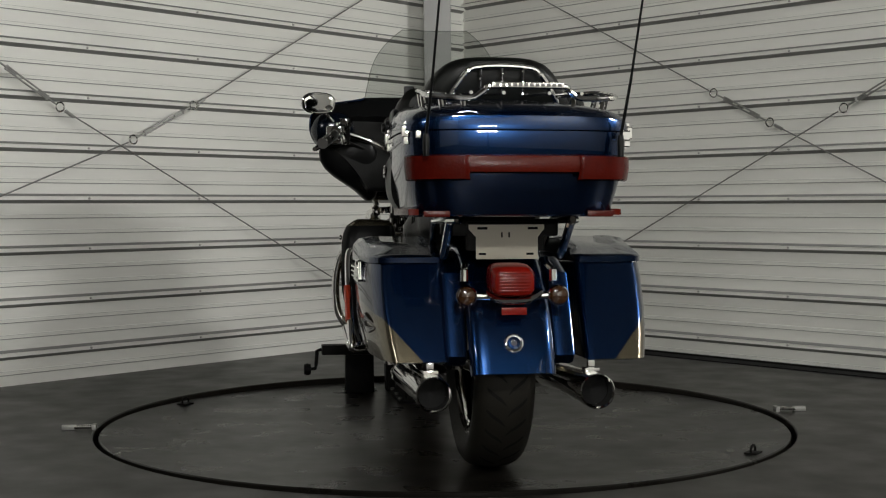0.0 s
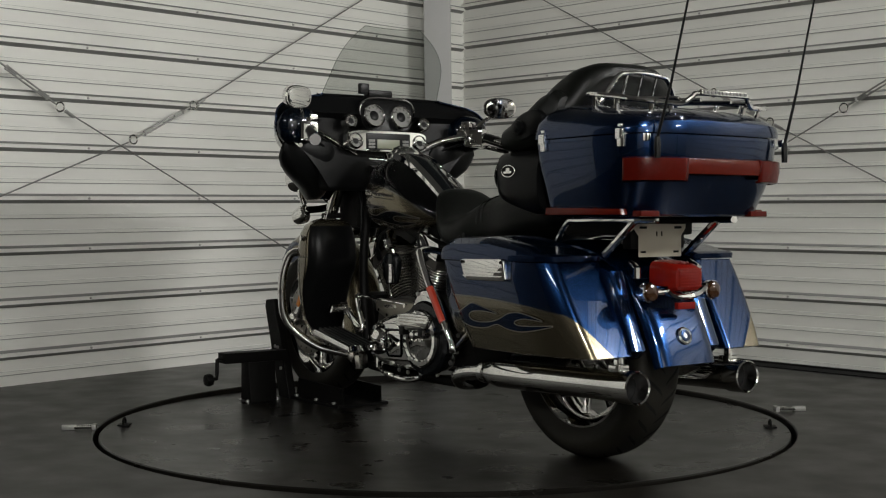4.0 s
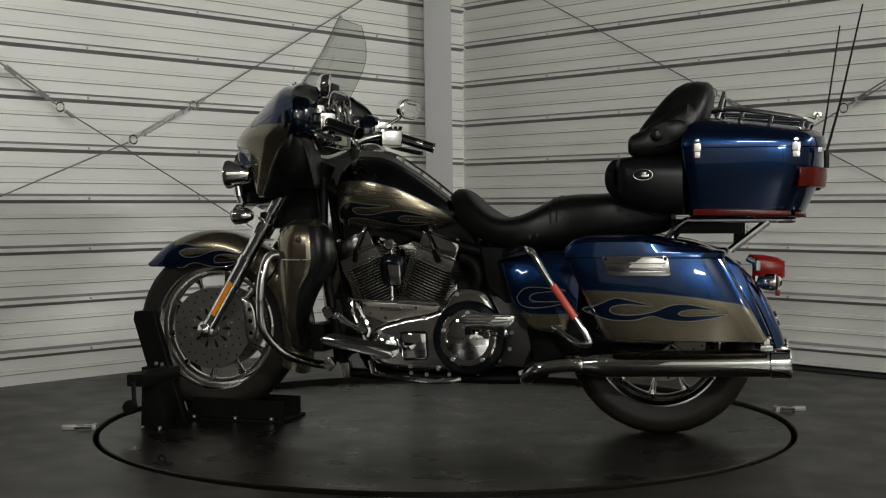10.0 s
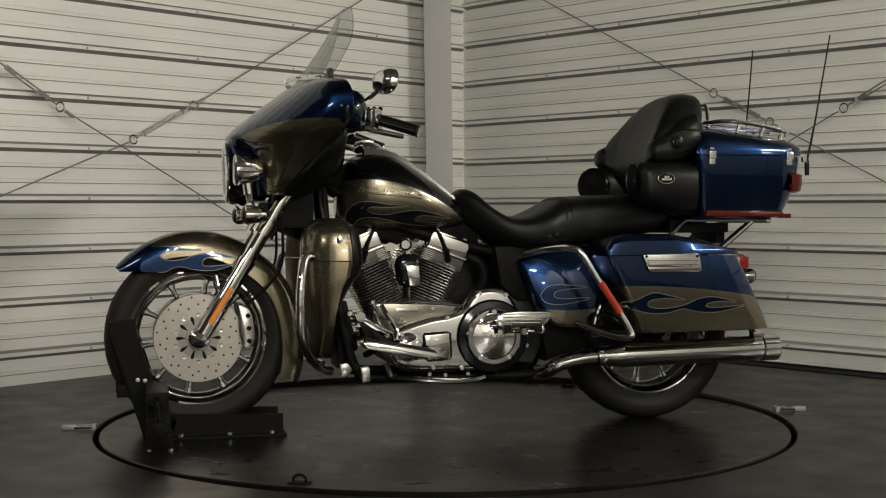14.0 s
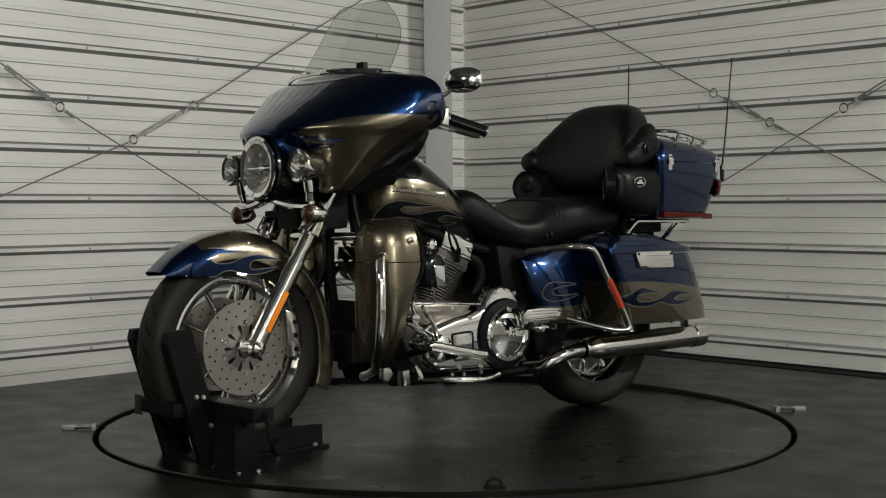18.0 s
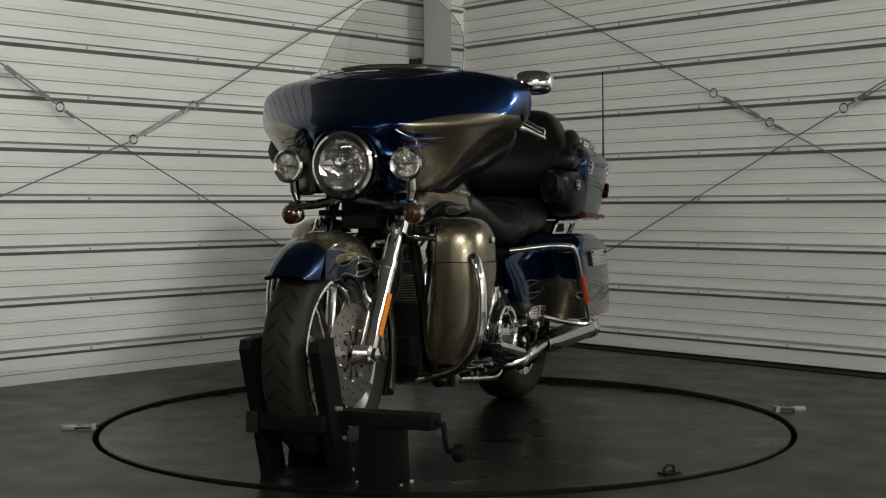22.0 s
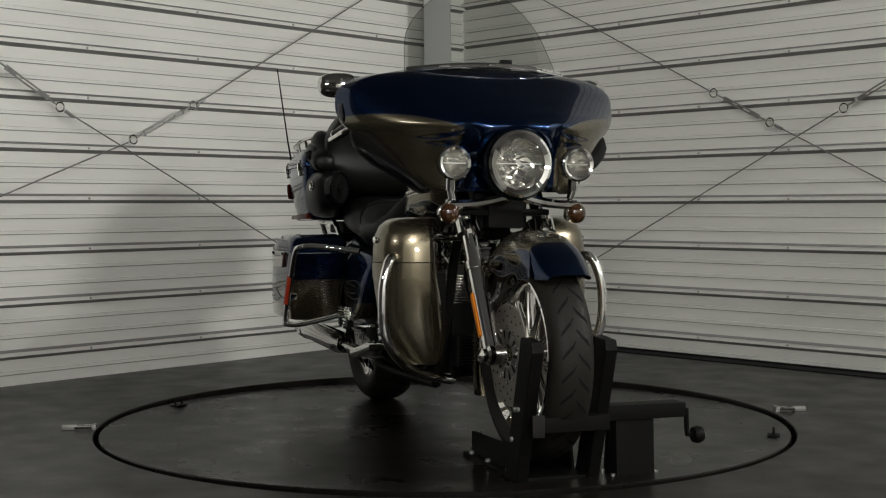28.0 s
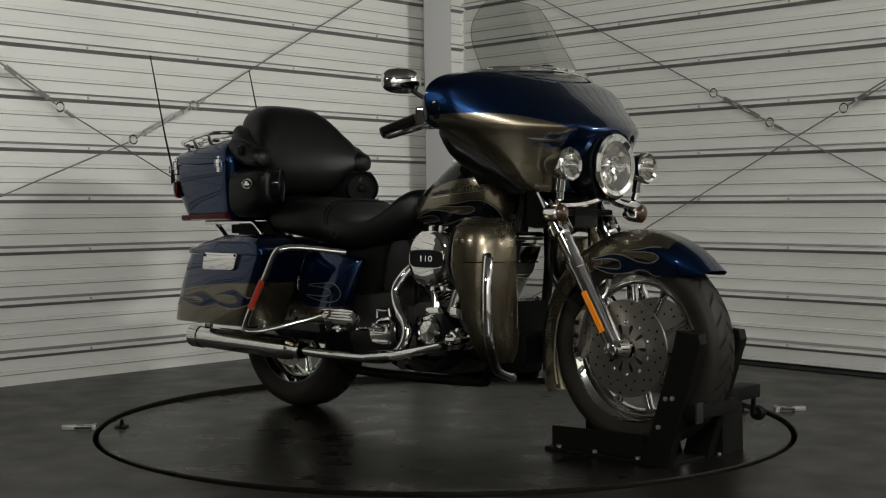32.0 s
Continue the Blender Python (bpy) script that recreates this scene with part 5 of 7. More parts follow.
        part("rear_reflector", bm, RED2, tp)
        # latches
        for x in (-0.890, -1.192):
            bm = bmesh.new()
            w = 0.012 if x < -1 else 0.0
            box(bm, x - 0.013, x + 0.013, s * (0.292 - w), s * (0.3150 - w), 0.938, 0.966, 0.003)
            box(bm, x - 0.011, x + 0.011, s * (0.292 - w), s * (0.310 - w), 0.918, 0.940, 0.003)
            box(bm, x - 0.008, x + 0.008, s * (0.292 - w), s * (0.310 - w), 0.970, 0.978, 0.002)
            part("latch", bm, CHROME, tp, "chrome latch")
        # antenna
        bm = bmesh.new()
        base = Vector((-1.285, s * 0.252, 0.905))
        tip = Vector((-1.394, 0.22, 1.395) if s > 0 else (-1.359, -0.308, 1.409))
        lathe(bm, [(0.008, -0.02), (0.009, 0.02), (0.007, 0.035), (0.0, 0.035)], axis(base, (0, 0, 1)), 16)
        d = tip - base
        tube(bm, [base + Vector((0, 0, 0.03)), base + d * 0.35], (0.0046, 0.0038), 8)
        tube(bm, [base + d * 0.35, tip], (0.0035, 0.0026), 8)
        part("antenna", bm, SATIN, bike, "thin black whip antenna")
        bm = bmesh.new()
        box(bm, -1.272, -1.256, s * 0.262, s * 0.276, 0.930, 0.950, 0.004)
        part("antenna_mount", bm, CHROME, tp)
        # speaker pods in front of the case; the speakers face the passenger
        bm = bmesh.new()
        rings = []
        for x, yc, a, zc, up, dn in ((-0.845, 0.215, 0.080, 0.838, 0.094, 0.094), (-0.78, 0.222, 0.076, 0.838, 0.094, 0.096), (-0.72, 0.230, 0.068, 0.846, 0.086, 0.088), (-0.675, 0.236, 0.058, 0.852, 0.078, 0.080), (-0.645, 0.240, 0.042, 0.856, 0.070, 0.072), (-0.632, 0.243, 0.020, 0.857, 0.055, 0.058)):
            rings.append(oval(x, s * yc, zc, a, up, dn, 2.8, 32))
        skin(bm, rings)
        pod = part("speaker_pod", bm, SATIN, bike, "satin black rear speaker pod")
        m = axis((-0.640, s * 0.205, 0.860), (0.75, -s * 0.66, 0))
        bm = bmesh.new()
        lathe(bm, [(0.060, -0.03), (0.066, -0.006), (0.067, 0.002), (0.061, 0.006), (0.056, 0.001)], m, 36)
        part("speaker_ring", bm, BLACK, pod)
        bm = bmesh.new()
        lathe(bm, [(0.056, 0.001), (0.040, -0.004), (0.016, 0.002), (0.013, 0.008), (0.0, 0.010)], m, 36)
        part("speaker_grille", bm, MATTE, pod)
        bm = bmesh.new()
        lathe(bm, [(0.030, 0.0), (0.030, 0.003), (0.026, 0.004), (0.0, 0.0035)], Matrix.Translation((-0.722, s * 0.2965, 0.869)) @ Matrix.Diagonal((1.0, 1.0, 0.55, 1)) @ axis((0, 0, 0), (0, s, 0)), 28)
        bg = part("badge", bm, MATTE, pod, "oval chrome-rimmed badge")
        bm = bmesh.new()
        pts = [Vector((-0.722 + 0.0305 * math.cos(t), s * 0.3005, 0.869 + 0.0170 * math.sin(t))) for t in [2 * math.pi * k / 24 for k in range(25)]]
        tube(bm, pts, 0.002, 6)
        box(bm, -0.740, -0.704, s * 0.300, s * 0.304, 0.862, 0.869, 0.001)
        box(bm, -0.732, -0.714, s * 0.300, s * 0.304, 0.869, 0.878, 0.001)
        part("badge_trim", bm, CHROME, bg)
    # backrest
    bm = bmesh.new()
    back = [  # y, top z, bottom z, front x, rear x at the foot
        (0.0, 1.188, 0.835, -0.705, -0.860), (0.06, 1.187, 0.835, -0.704, -0.860), (0.11, 1.180, 0.840, -0.700, -0.860), (0.15, 1.162, 0.850, -0.695, -0.858), (0.18, 1.132, 0.880, -0.688, -0.855), (0.205, 1.095, 0.905, -0.682, -0.850), (0.235, 1.060, 0.925, -0.678, -0.84), (0.250, 1.040, 0.94, -0.69, -0.83)]
    rings = []
    for i in range(49):
        y = 0.250 * (-1 + 2 * i / 48)
        top, bot, xf, xb = smoothrow(back, abs(y))
        zc, hh = (top + bot) / 2, (top - bot) / 2
        e = max(0.0, (abs(y) - 0.222) / 0.028)
        hh *= math.sqrt(max(0.03, 1 - e * e * 0.97))
        ring = []
        for k in range(24):
            t = 2 * math.pi * k / 24
            c, s = math.cos(t), math.sin(t)
            zz = zc + hh * math.copysign(abs(s) ** 0.7, s)
            f = max(0.0, (zz - 0.95) / 0.22)
            lean = 0.095 * f
            half = (xf - xb) / 2 * (1 + 0.12 * f)
            ring.append(Vector(((xf + xb) / 2 + half * math.copysign(abs(c) ** 0.7, c) - lean, y, zz)))
        rings.append(ring)
    skin(bm, rings)
    br = part("backrest", bm, LEATHER, bike, "black leather passenger backrest with rounded arms")
    for s in (1, -1):
        bm = bmesh.new()
        st = [(-0.606, 0.258, 0.962, 0.012, 0.012, 0.012), (-0.610, 0.257, 0.962, 0.030, 0.026, 0.024), (-0.625, 0.255, 0.964, 0.043, 0.036, 0.036), (-0.66, 0.252, 0.968, 0.048, 0.045, 0.043),
              (-0.70, 0.247, 0.975, 0.050, 0.056, 0.048), (-0.74, 0.242, 0.985, 0.050, 0.068, 0.052), (-0.79, 0.235, 1.000, 0.050, 0.085, 0.060), (-0.84, 0.225, 1.015, 0.048, 0.085, 0.055), (-0.87, 0.215, 1.02, 0.035, 0.06, 0.04)]
        skin(bm, [oval(x * 0.80 - 0.186, s * y, z, a, u, d, 2.3, 24) for x, y, z, a, u, d in st])
        part("armrest", bm, LEATHER, br, "padded black armrest")
        bm = bmesh.new()
        m = axis((-0.782, s * 0.272, 0.998), (0.05, s, 0.12))
        rings = []
        for h, f in ((-0.02, 1.0), (0.006, 1.0), (0.014, 0.96), (0.018, 0.85), (0.020, 0.3)):
            rings.append([Vector((-0.782 + 0.080 * f * math.cos(t), s * (0.272 + h), 0.998 + 0.042 * f * math.sin(t) - 0.25 * 0.080 * f * math.cos(t))) for t in [2 * math.pi * k / 32 for k in range(32)]])
        skin(bm, rings)
        pn = part("arm_panel", bm, SATIN, br, "oval satin black side panel")
        bm = bmesh.new()
        lathe(bm, [(0.021, -0.002), (0.021, 0.010), (0.015, 0.012), (0.013, 0.020), (0.0, 0.022)], axis((-0.765, s * 0.292, 0.994), (0, s, 0)), 24)
        part("knob", bm, SATIN, pn)
    # rack
    bm = bmesh.new()
    tube(bm, [(-0.945, 0.150, 1.052), (-0.955, 0.140, 1.072), (-0.968, 0.095, 1.135), (-0.968, 0.060, 1.149), (-0.968, 0.0, 1.153), (-0.968, -0.075, 1.149), (-0.968, -0.110, 1.135), (-0.955, -0.155, 1.072), (-0.945, -0.165, 1.052)], 0.0075, 10, 5)
    for y in (-0.065, -0.005, 0.055):
        tube(bm, [(-0.968, y, 1.150), (-0.945, y, 1.078)], 0.0045, 8)
    tube(bm, [(-0.935, 0.150, 1.076), (-0.975, 0.215, 1.077), (-1.03, 0.240, 1.073), (-1.11, 0.242, 1.061), (-1.20, 0.234, 1.045), (-1.243, 0.185, 1.037), (-1.252, 0.128, 1.036), (-1.262, 0.098, 1.054), (-1.266, 0.072, 1.065), (-1.266, -0.100, 1.065), (-1.262, -0.122, 1.054), (-1.252, -0.150, 1.038), (-1.243, -0.205, 1.037), (-1.20, -0.262, 1.045), (-1.11, -0.268, 1.061), (-1.03, -0.262, 1.073), (-0.975, -0.235, 1.077), (-0.935, -0.165, 1.076)], 0.0075, 10, 5)
    for y in (-0.16, -0.075, 0.045, 0.13):
        tube(bm, [(-0.935, y, 1.076), (-1.245, y, 1.050)], 0.005, 8)
    rack = part("luggage_rack", bm, CHROME, bike, "chrome luggage rack on the top case")
    for x, y, z in ((-1.03, 0.236, 1.07), (-1.03, -0.256, 1.07), (-1.12, 0.240, 1.058), (-1.12, -0.262, 1.058), (-1.215, 0.205, 1.042), (-1.215, -0.225, 1.042), (-1.235, 0.150, 1.036), (-1.235, -0.140, 1.040)):
        bm = bmesh.new()
        tube(bm, [(x + 0.012, y * 0.96, z - 0.055), (x, y, z)], 0.0075, 8)
        part("rack_post", bm, CHROME, rack)
    bm = bmesh.new()
    box(bm, -1.280, -1.250, -0.106, 0.080, 1.060, 1.074, 0.003)
    rl = part("rack_lamp", bm, CHROME, rack, "slim chrome rack end bar with a row of small lenses")
    for k in range(12):
        bm = bmesh.new()
        box(bm, -1.2825, -1.279, -0.098 + 0.0146 * k, -0.089 + 0.0146 * k, 1.063, 1.071, 0.001)
        part("small_lens", bm, FACE, rl)
    # case supports
    for s in (1, -1):
        bm = bmesh.new()
        tube(bm, [(-0.780, s * 0.165, 0.655), (-0.842, s * 0.172, 0.718), (-0.90, s * 0.172, 0.724), (-1.15, s * 0.165, 0.724), (-1.19, s * 0.15, 0.724)], 0.010, 10, 5)
        tube(bm, [(-1.11, s * 0.165, 0.720), (-0.99, s * 0.165, 0.625)], 0.012, 10)
        part("case_support", bm, CHROME, bike, "chrome top case support rail")
    bm = bmesh.new()
    box(bm, -1.03, -0.80, -0.15, 0.15, 0.680, 0.728, 0.01)
    part("case_mount", bm, MATTE, bike)


def cylinder(name, base, top, n, label):
    """A finned engine cylinder from base to top."""
    b, t = Vector(base), Vector(top)
    m = axis(b, t - b)
    h = (t - b).length

    def square(r, z, k=32):
        return [m @ Vector((r * math.copysign(abs(math.cos(q)) ** 0.62, math.cos(q)), r * math.copysign(abs(math.sin(q)) ** 0.62, math.sin(q)), z)) for q in [2 * math.pi * i / k for i in range(k)]]
    bm = bmesh.new()
    skin(bm, [square(0.070, 0.0), square(0.070, h)])
    cy = part(name, bm, MATTE, bike, label)
    for i in range(n):
        z = h * (0.04 + 0.94 * i / (n - 1))
        r = 0.080 + 0.016 * (i / n)
        bm = bmesh.new()
        skin(bm, [square(0.068, z - 0.0016), square(r, z - 0.0016), square(r + 0.0008, z), square(r, z + 0.0016), square(0.068, z + 0.0016)])
        part("cooling_fin", bm, FINE, cy)
    return cy


def number(text, size, parent, m):
    """Raised chrome figures on a cover."""
    cu = bpy.data.curves.new("number", "FONT")
    cu.body, cu.size, cu.extrude, cu.align_x, cu.align_y = text, size, 0.0012, "CENTER", "CENTER"
    tmp = new("number", cu)
    me = bpy.data.meshes.new_from_object(tmp.evaluated_get(bpy.context.evaluated_depsgraph_get()))
    bpy.data.objects.remove(tmp)
    me.materials.clear()
    me.materials.append(CHROME)
    nb = new("number", me)
    nb.parent = parent
    nb.matrix_basis = m


def build_engine():
    # crankcase
    bm = bmesh.new()
    slab(bm, [(0.275, 0.430), (0.285, 0.36), (0.24, 0.25), (0.16, 0.205), (-0.02, 0.20), (-0.10, 0.26), (-0.06, 0.40), (0.0, 0.445), (0.14, 0.455)], -0.12, 0.12, 0.015)
    cc = part("crankcase", bm, CASE, bike, "silver painted crankcase")
    bm = bmesh.new()
    slab(bm, [(0.268, 0.444), (0.262, 0.400), (0.19, 0.372), (0.02, 0.385), (-0.02, 0.432), (0.05, 0.440)], 0.115, 0.138, 0.006)
    sh = part("case_shoulder", bm, SHOULDER, cc, "satin silver engine case shoulder")
    bm = bmesh.new()
    box(bm, 0.122, 0.200, 0.137, 0.1415, 0.413, 0.426, 0.0018)
    part("case_slot", bm, ALU, sh)
    for x, z in ((0.255, 0.432), (0.235, 0.405), (0.07, 0.425), (0.18, 0.388)):
        bm = bmesh.new()
        lathe(bm, [(0.006, 0), (0.006, 0.006), (0.0, 0.006)], axis((x, 0.137, z), (0, 1, 0)), 8)
        part("bolt", bm, CHROME, sh)
    cylinder("front_cylinder", (0.214, 0, 0.425), (0.285, 0, 0.585), 17, "finned front engine cylinder")
    cylinder("rear_cylinder", (0.093, 0, 0.425), (0.025, 0, 0.585), 17, "finned rear engine cylinder")
    for x, z, lean in ((0.309, 0.634, 22), (0.002, 0.634, -20)):
        m = pose(x, 0, z, 0, lean, 0)
        f = 1 if lean > 0 else -1
        bm = bmesh.new()
        box(bm, -0.070, 0.070, -0.092, 0.092, -0.020, 0.034, 0.007, m)
        rc = part("rocker_cover", bm, CHROME, bike, "flat-sided chrome rocker cover")
        bm = bmesh.new()
        box(bm, -0.074, 0.074, -0.095, 0.095, -0.026, -0.019, 0.002, m)
        part("rocker_flange", bm, CHROME, rc)
        bm = bmesh.new()
        box(bm, -0.058, 0.058, -0.076, 0.076, 0.033, 0.042, 0.004, m)
        part("rocker_cap", bm, CHROME, rc)
        for a in (-0.052, 0.052):
            for c in (-0.070, 0.070):
                bm = bmesh.new()
                lathe(bm, [(0.007, 0.0), (0.007, 0.008), (0.0, 0.008)], m @ pose(a, c, 0.041), 6)
                part("bolt", bm, STEEL, rc)
        bm = bmesh.new()
        box(bm, -0.072, 0.072, -0.088, 0.088, -0.070, -0.026, 0.010, m)
        hd = part("cylinder_head", bm, CASE, bike, "grey cast cylinder head")
        for k in range(6):
            bm = bmesh.new()
            h = -0.032 - 0.0065 * k
            box(bm, f * -0.080 if f > 0 else 0.040, -0.040 if f > 0 else 0.080, -0.092, 0.092, h - 0.0012, h + 0.0012, 0, m)
            part("head_fin", bm, FINE, hd, smooth=False)
        for s in (1, -1):
            bm = bmesh.new()
            p = m @ Vector((f * 0.016, s * 0.090, -0.046))
            q = m @ Vector((-f * 0.010, s * 0.112, -0.010))
            tube(bm, [p, p + (q - p) * 0.5, q], (0.011, 0.009), 10)
            tube(bm, [q, q + Vector((-f * 0.02, -s * 0.01, 0.05)), q + Vector((-f * 0.045, -s * 0.06, 0.085))], 0.005, 8, 4)
            part("plug_wire", bm, SATIN, hd, "black spark plug boot and wire")
    bm = bmesh.new()
    slab(bm, [(0.37, 0.74), (0.36, 0.665), (0.24, 0.672), (0.156, 0.640), (0.09, 0.672), (-0.06, 0.660), (-0.12, 0.64), (-0.10, 0.74)], -0.055, 0.055, 0.01)
    part("frame_backbone", bm, MATTE, bike, "matt black frame backbone")
    # horn between the cylinders on the left
    bm = bmesh.new()
    rings = []
    for z, a, d in ((0.500, 0.020, 0.012), (0.508, 0.032, 0.018), (0.535, 0.042, 0.022), (0.575, 0.048, 0.024), (0.600, 0.040, 0.020), (0.612, 0.02, 0.012)):
        rings.append([Vector((0.156 + a * math.copysign(abs(math.cos(t)) ** 0.6, math.cos(t)), 0.135 + d * math.sin(t), z)) for t in [2 * math.pi * k / 20 for k in range(20)]])
    skin(bm, rings)
    hn = part("horn_cover", bm, BLACK, bike, "black and chrome horn cover")
    bm = bmesh.new()
    slab(bm, [(0.168, 0.575), (0.122, 0.573), (0.118, 0.506), (0.155, 0.503)], 0.150, 0.1615, 0.003)
    part("horn_face", bm, CHROME, hn)
    bm = bmesh.new()
    lathe(bm, [(0.020, -0.02), (0.022, 0.008), (0.016, 0.014), (0.014, 0.008), (0.0, 0.008)], axis((0.166, 0.140, 0.645), (0, 1, 0)), 24)
    tube(bm, [(0.166, 0.13, 0.64), (0.156, 0.125, 0.585)], 0.007, 8)
    part("horn_mount", bm, CHROME, hn)
    bm = bmesh.new()
    tube(bm, [(0.156, 0.145, 0.50), (0.156, 0.14, 0.45)], 0.006, 8)
    part("horn_stay", bm, CHROME, hn)
    # primary cover on the left
    bm = bmesh.new()
    ol = [(p.x, p.y) for p in catmull([(0.232, 0.312, 0), (0.222, 0.345, 0), (0.185, 0.368, 0), (0.10, 0.394, 0), (0.02, 0.408, 0), (-0.030, 0.428, 0), (-0.052, 0.462, 0), (-0.078, 0.489, 0), (-0.13, 0.496, 0), (-0.180, 0.483, 0), (-0.212, 0.440, 0), (-0.238, 0.390, 0), (-0.250, 0.325, 0), (-0.225, 0.255, 0), (-0.16, 0.214, 0), (-0.05, 0.211, 0), (0.12, 0.216, 0), (0.195, 0.232, 0), (0.226, 0.270, 0), (0.232, 0.312, 0)], 4)][:-1]
    slab(bm, ol, 0.115, 0.188, 0.021, None, 4)
    pr = part("primary_cover", bm, CHROME, bike, "polished chrome primary cover")
    m = axis((-0.128, 0.186, 0.328), (0, 1, 0))
    bm = bmesh.new()
    lathe(bm, [(0.126, -0.02), (0.127, 0.002), (0.120, 0.012), (0.098, 0.016)], m, 56)
    part("clutch_ring", bm, BLACK, pr)
    bm = bmesh.new()
    lathe(bm, [(0.098, 0.012), (0.098, 0.024), (0.092, 0.030), (0.078, 0.030), (0.074, 0.026), (0.050, 0.034), (0.025, 0.039), (0.0, 0.041)], m, 48)
    part("clutch_cover", bm, CHROME, pr, "round chrome clutch cover")
    number("110", 0.030, pr, Matrix.Translation((-0.135, 0.2290, 0.328)) @ pose(0, 0, 0, 90, 0, 180) @ Matrix.Diagonal((1.45, 0.75, 1, 1)))
    spots = [(-0.128 + 0.087 * math.cos(radians(72 * k + 18)), 0.215, 0.328 + 0.087 * math.sin(radians(72 * k + 18))) for k in range(5)]
    spots += [(x, 0.185, z) for x, z in ((0.19, 0.345), (0.20, 0.255), (-0.02, 0.222), (0.08, 0.226), (-0.085, 0.476), (-0.178, 0.470), (0.03, 0.394))]
    spots += [(x, 0.150, z) for x, z in ((0.03, 0.196), (-0.05, 0.198), (-0.15, 0.203), (-0.225, 0.250), (-0.262, 0.290), (-0.268, 0.345), (0.085, 0.200))]
    for sp in spots:
        bm = bmesh.new()
        lathe(bm, [(0.007, 0), (0.007, 0.007), (0.0, 0.007)], axis(sp, (0, 1, 0)), 8)
        part("bolt", bm, STEEL, pr)
    bm = bmesh.new()
    pts = [(0.112, 0.341), (0.030, 0.346), (0.021, 0.342), (0.017, 0.262), (0.022, 0.254), (0.098, 0.250), (0.106, 0.258), (0.114, 0.332)]
    tube(bm, [(x, 0.1885, z) for x, z in pts + pts[:1]], 0.004, 8)
    part("inspection_trim", bm, BLACK, pr)
    bm = bmesh.new()
    slab(bm, [(x * 0.92 + 0.0052, z * 0.92 + 0.0240) for x, z in pts], 0.184, 0.1905, 0.002)
    part("inspection_cover", bm, CHROME, pr, "flat chrome inspection cover")
    bm = bmesh.new()
    lathe(bm, [(0.050, -0.02), (0.049, 0.010), (0.042, 0.024), (0.020, 0.034), (0.0, 0.036)], axis((0.168, 0.18, 0.298), (0, 1, 0)), 32)
    part("alternator_dome", bm, CHROME, pr)
    # right side: cam cover and transmission
    bm = bmesh.new()
    slab(bm, [(0.255, 0.345), (0.24, 0.25), (0.14, 0.215), (0.02, 0.235), (-0.01, 0.31), (0.04, 0.40), (0.17, 0.42)], -0.165, -0.11, 0.014)
    part("cam_cover", bm, BLACK, bike, "gloss black cam cover")
    bm = bmesh.new()
    lathe(bm, [(0.040, -0.02), (0.040, 0.016), (0.030, 0.026), (0.0, 0.030)], axis((0.245, -0.150, 0.33), (0.2, -1, 0)), 28)
    part("oil_filter", bm, CHROME, bike, "chrome oil filter")
    bm = bmesh.new()
    slab(bm, [(-0.02, 0.43), (0.0, 0.24), (-0.30, 0.22), (-0.36, 0.34), (-0.30, 0.46), (-0.12, 0.48)], -0.14, 0.115, 0.02)
    part("gearbox", bm, FINM, bike, "dark cast gearbox")
    bm = bmesh.new()
    slab(bm, [(-0.055, 0.372), (-0.050, 0.310), (-0.09, 0.285), (-0.150, 0.285), (-0.188, 0.310), (-0.185, 0.355), (-0.150, 0.385), (-0.085, 0.395)], -0.178, -0.135, 0.014)
    gc = part("gearbox_cover", bm, CHROME, bike, "chrome gearbox cover")
    for z in (0.305, 0.335, 0.362):
        bm = bmesh.new()
        box(bm, -0.160, -0.080, -0.184, -0.176, z - 0.005, z + 0.005, 0.002)
        part("cover_rib", bm, CHROME, gc)
    bm = bmesh.new()
    tube(bm, [(-0.150, -0.165, 0.385), (-0.150, -0.165, 0.412), (-0.090, -0.165, 0.416), (-0.085, -0.165, 0.392)], 0.007, 8)
    part("cover_loop", bm, CHROME, gc)
    bm = bmesh.new()
    lathe(bm, [(0.052, -0.03), (0.054, 0.0), (0.050, 0.010), (0.040, 0.014), (0.036, 0.010), (0.0, 0.014)], axis((0.110, -0.168, 0.352), (0, -1, 0)), 36)
    cm = part("cam_disc", bm, CHROME, bike, "round chrome cam cover plate")
    for k in range(5):
        bm = bmesh.new()
        lathe(bm, [(0.005, 0), (0.005, 0.005), (0.0, 0.005)], axis((0.110 + 0.043 * math.cos(radians(72 * k)), -0.180, 0.352 + 0.043 * math.sin(radians(72 * k))), (0, -1, 0)), 8)
        part("bolt", bm, STEEL, cm)
    bm = bmesh.new()
    slab(bm, [(0.070, 0.408), (0.085, 0.432), (0.150, 0.436), (0.170, 0.412), (0.150, 0.402)], -0.160, -0.120, 0.006)
    part("lifter_block", bm, CHROME, bike, "chrome lifter block")
    bm = bmesh.new()
    slab(bm, [(0.185, 0.405), (0.195, 0.440), (0.245, 0.432), (0.250, 0.395)], -0.155, -0.115, 0.006)
    part("lifter_block", bm, CHROME, bike, "chrome lifter block")
    bm = bmesh.new()
    tube(bm, [(0.235, -0.17, 0.325), (0.185, -0.205, 0.292), (0.160, -0.215, 0.285)], 0.012, 10)
    part("heat_shield_clip", bm, CHROME, bike)
    # push rods on the right
    for x0, x1 in ((0.175, 0.245), (0.165, 0.215), (0.120, 0.075), (0.110, 0.045)):
        bm = bmesh.new()
        tube(bm, [(x0, -0.135, 0.40), (x1, -0.105, 0.62)], 0.010, 10)
        part("push_rod_tube", bm, CHROME, bike)
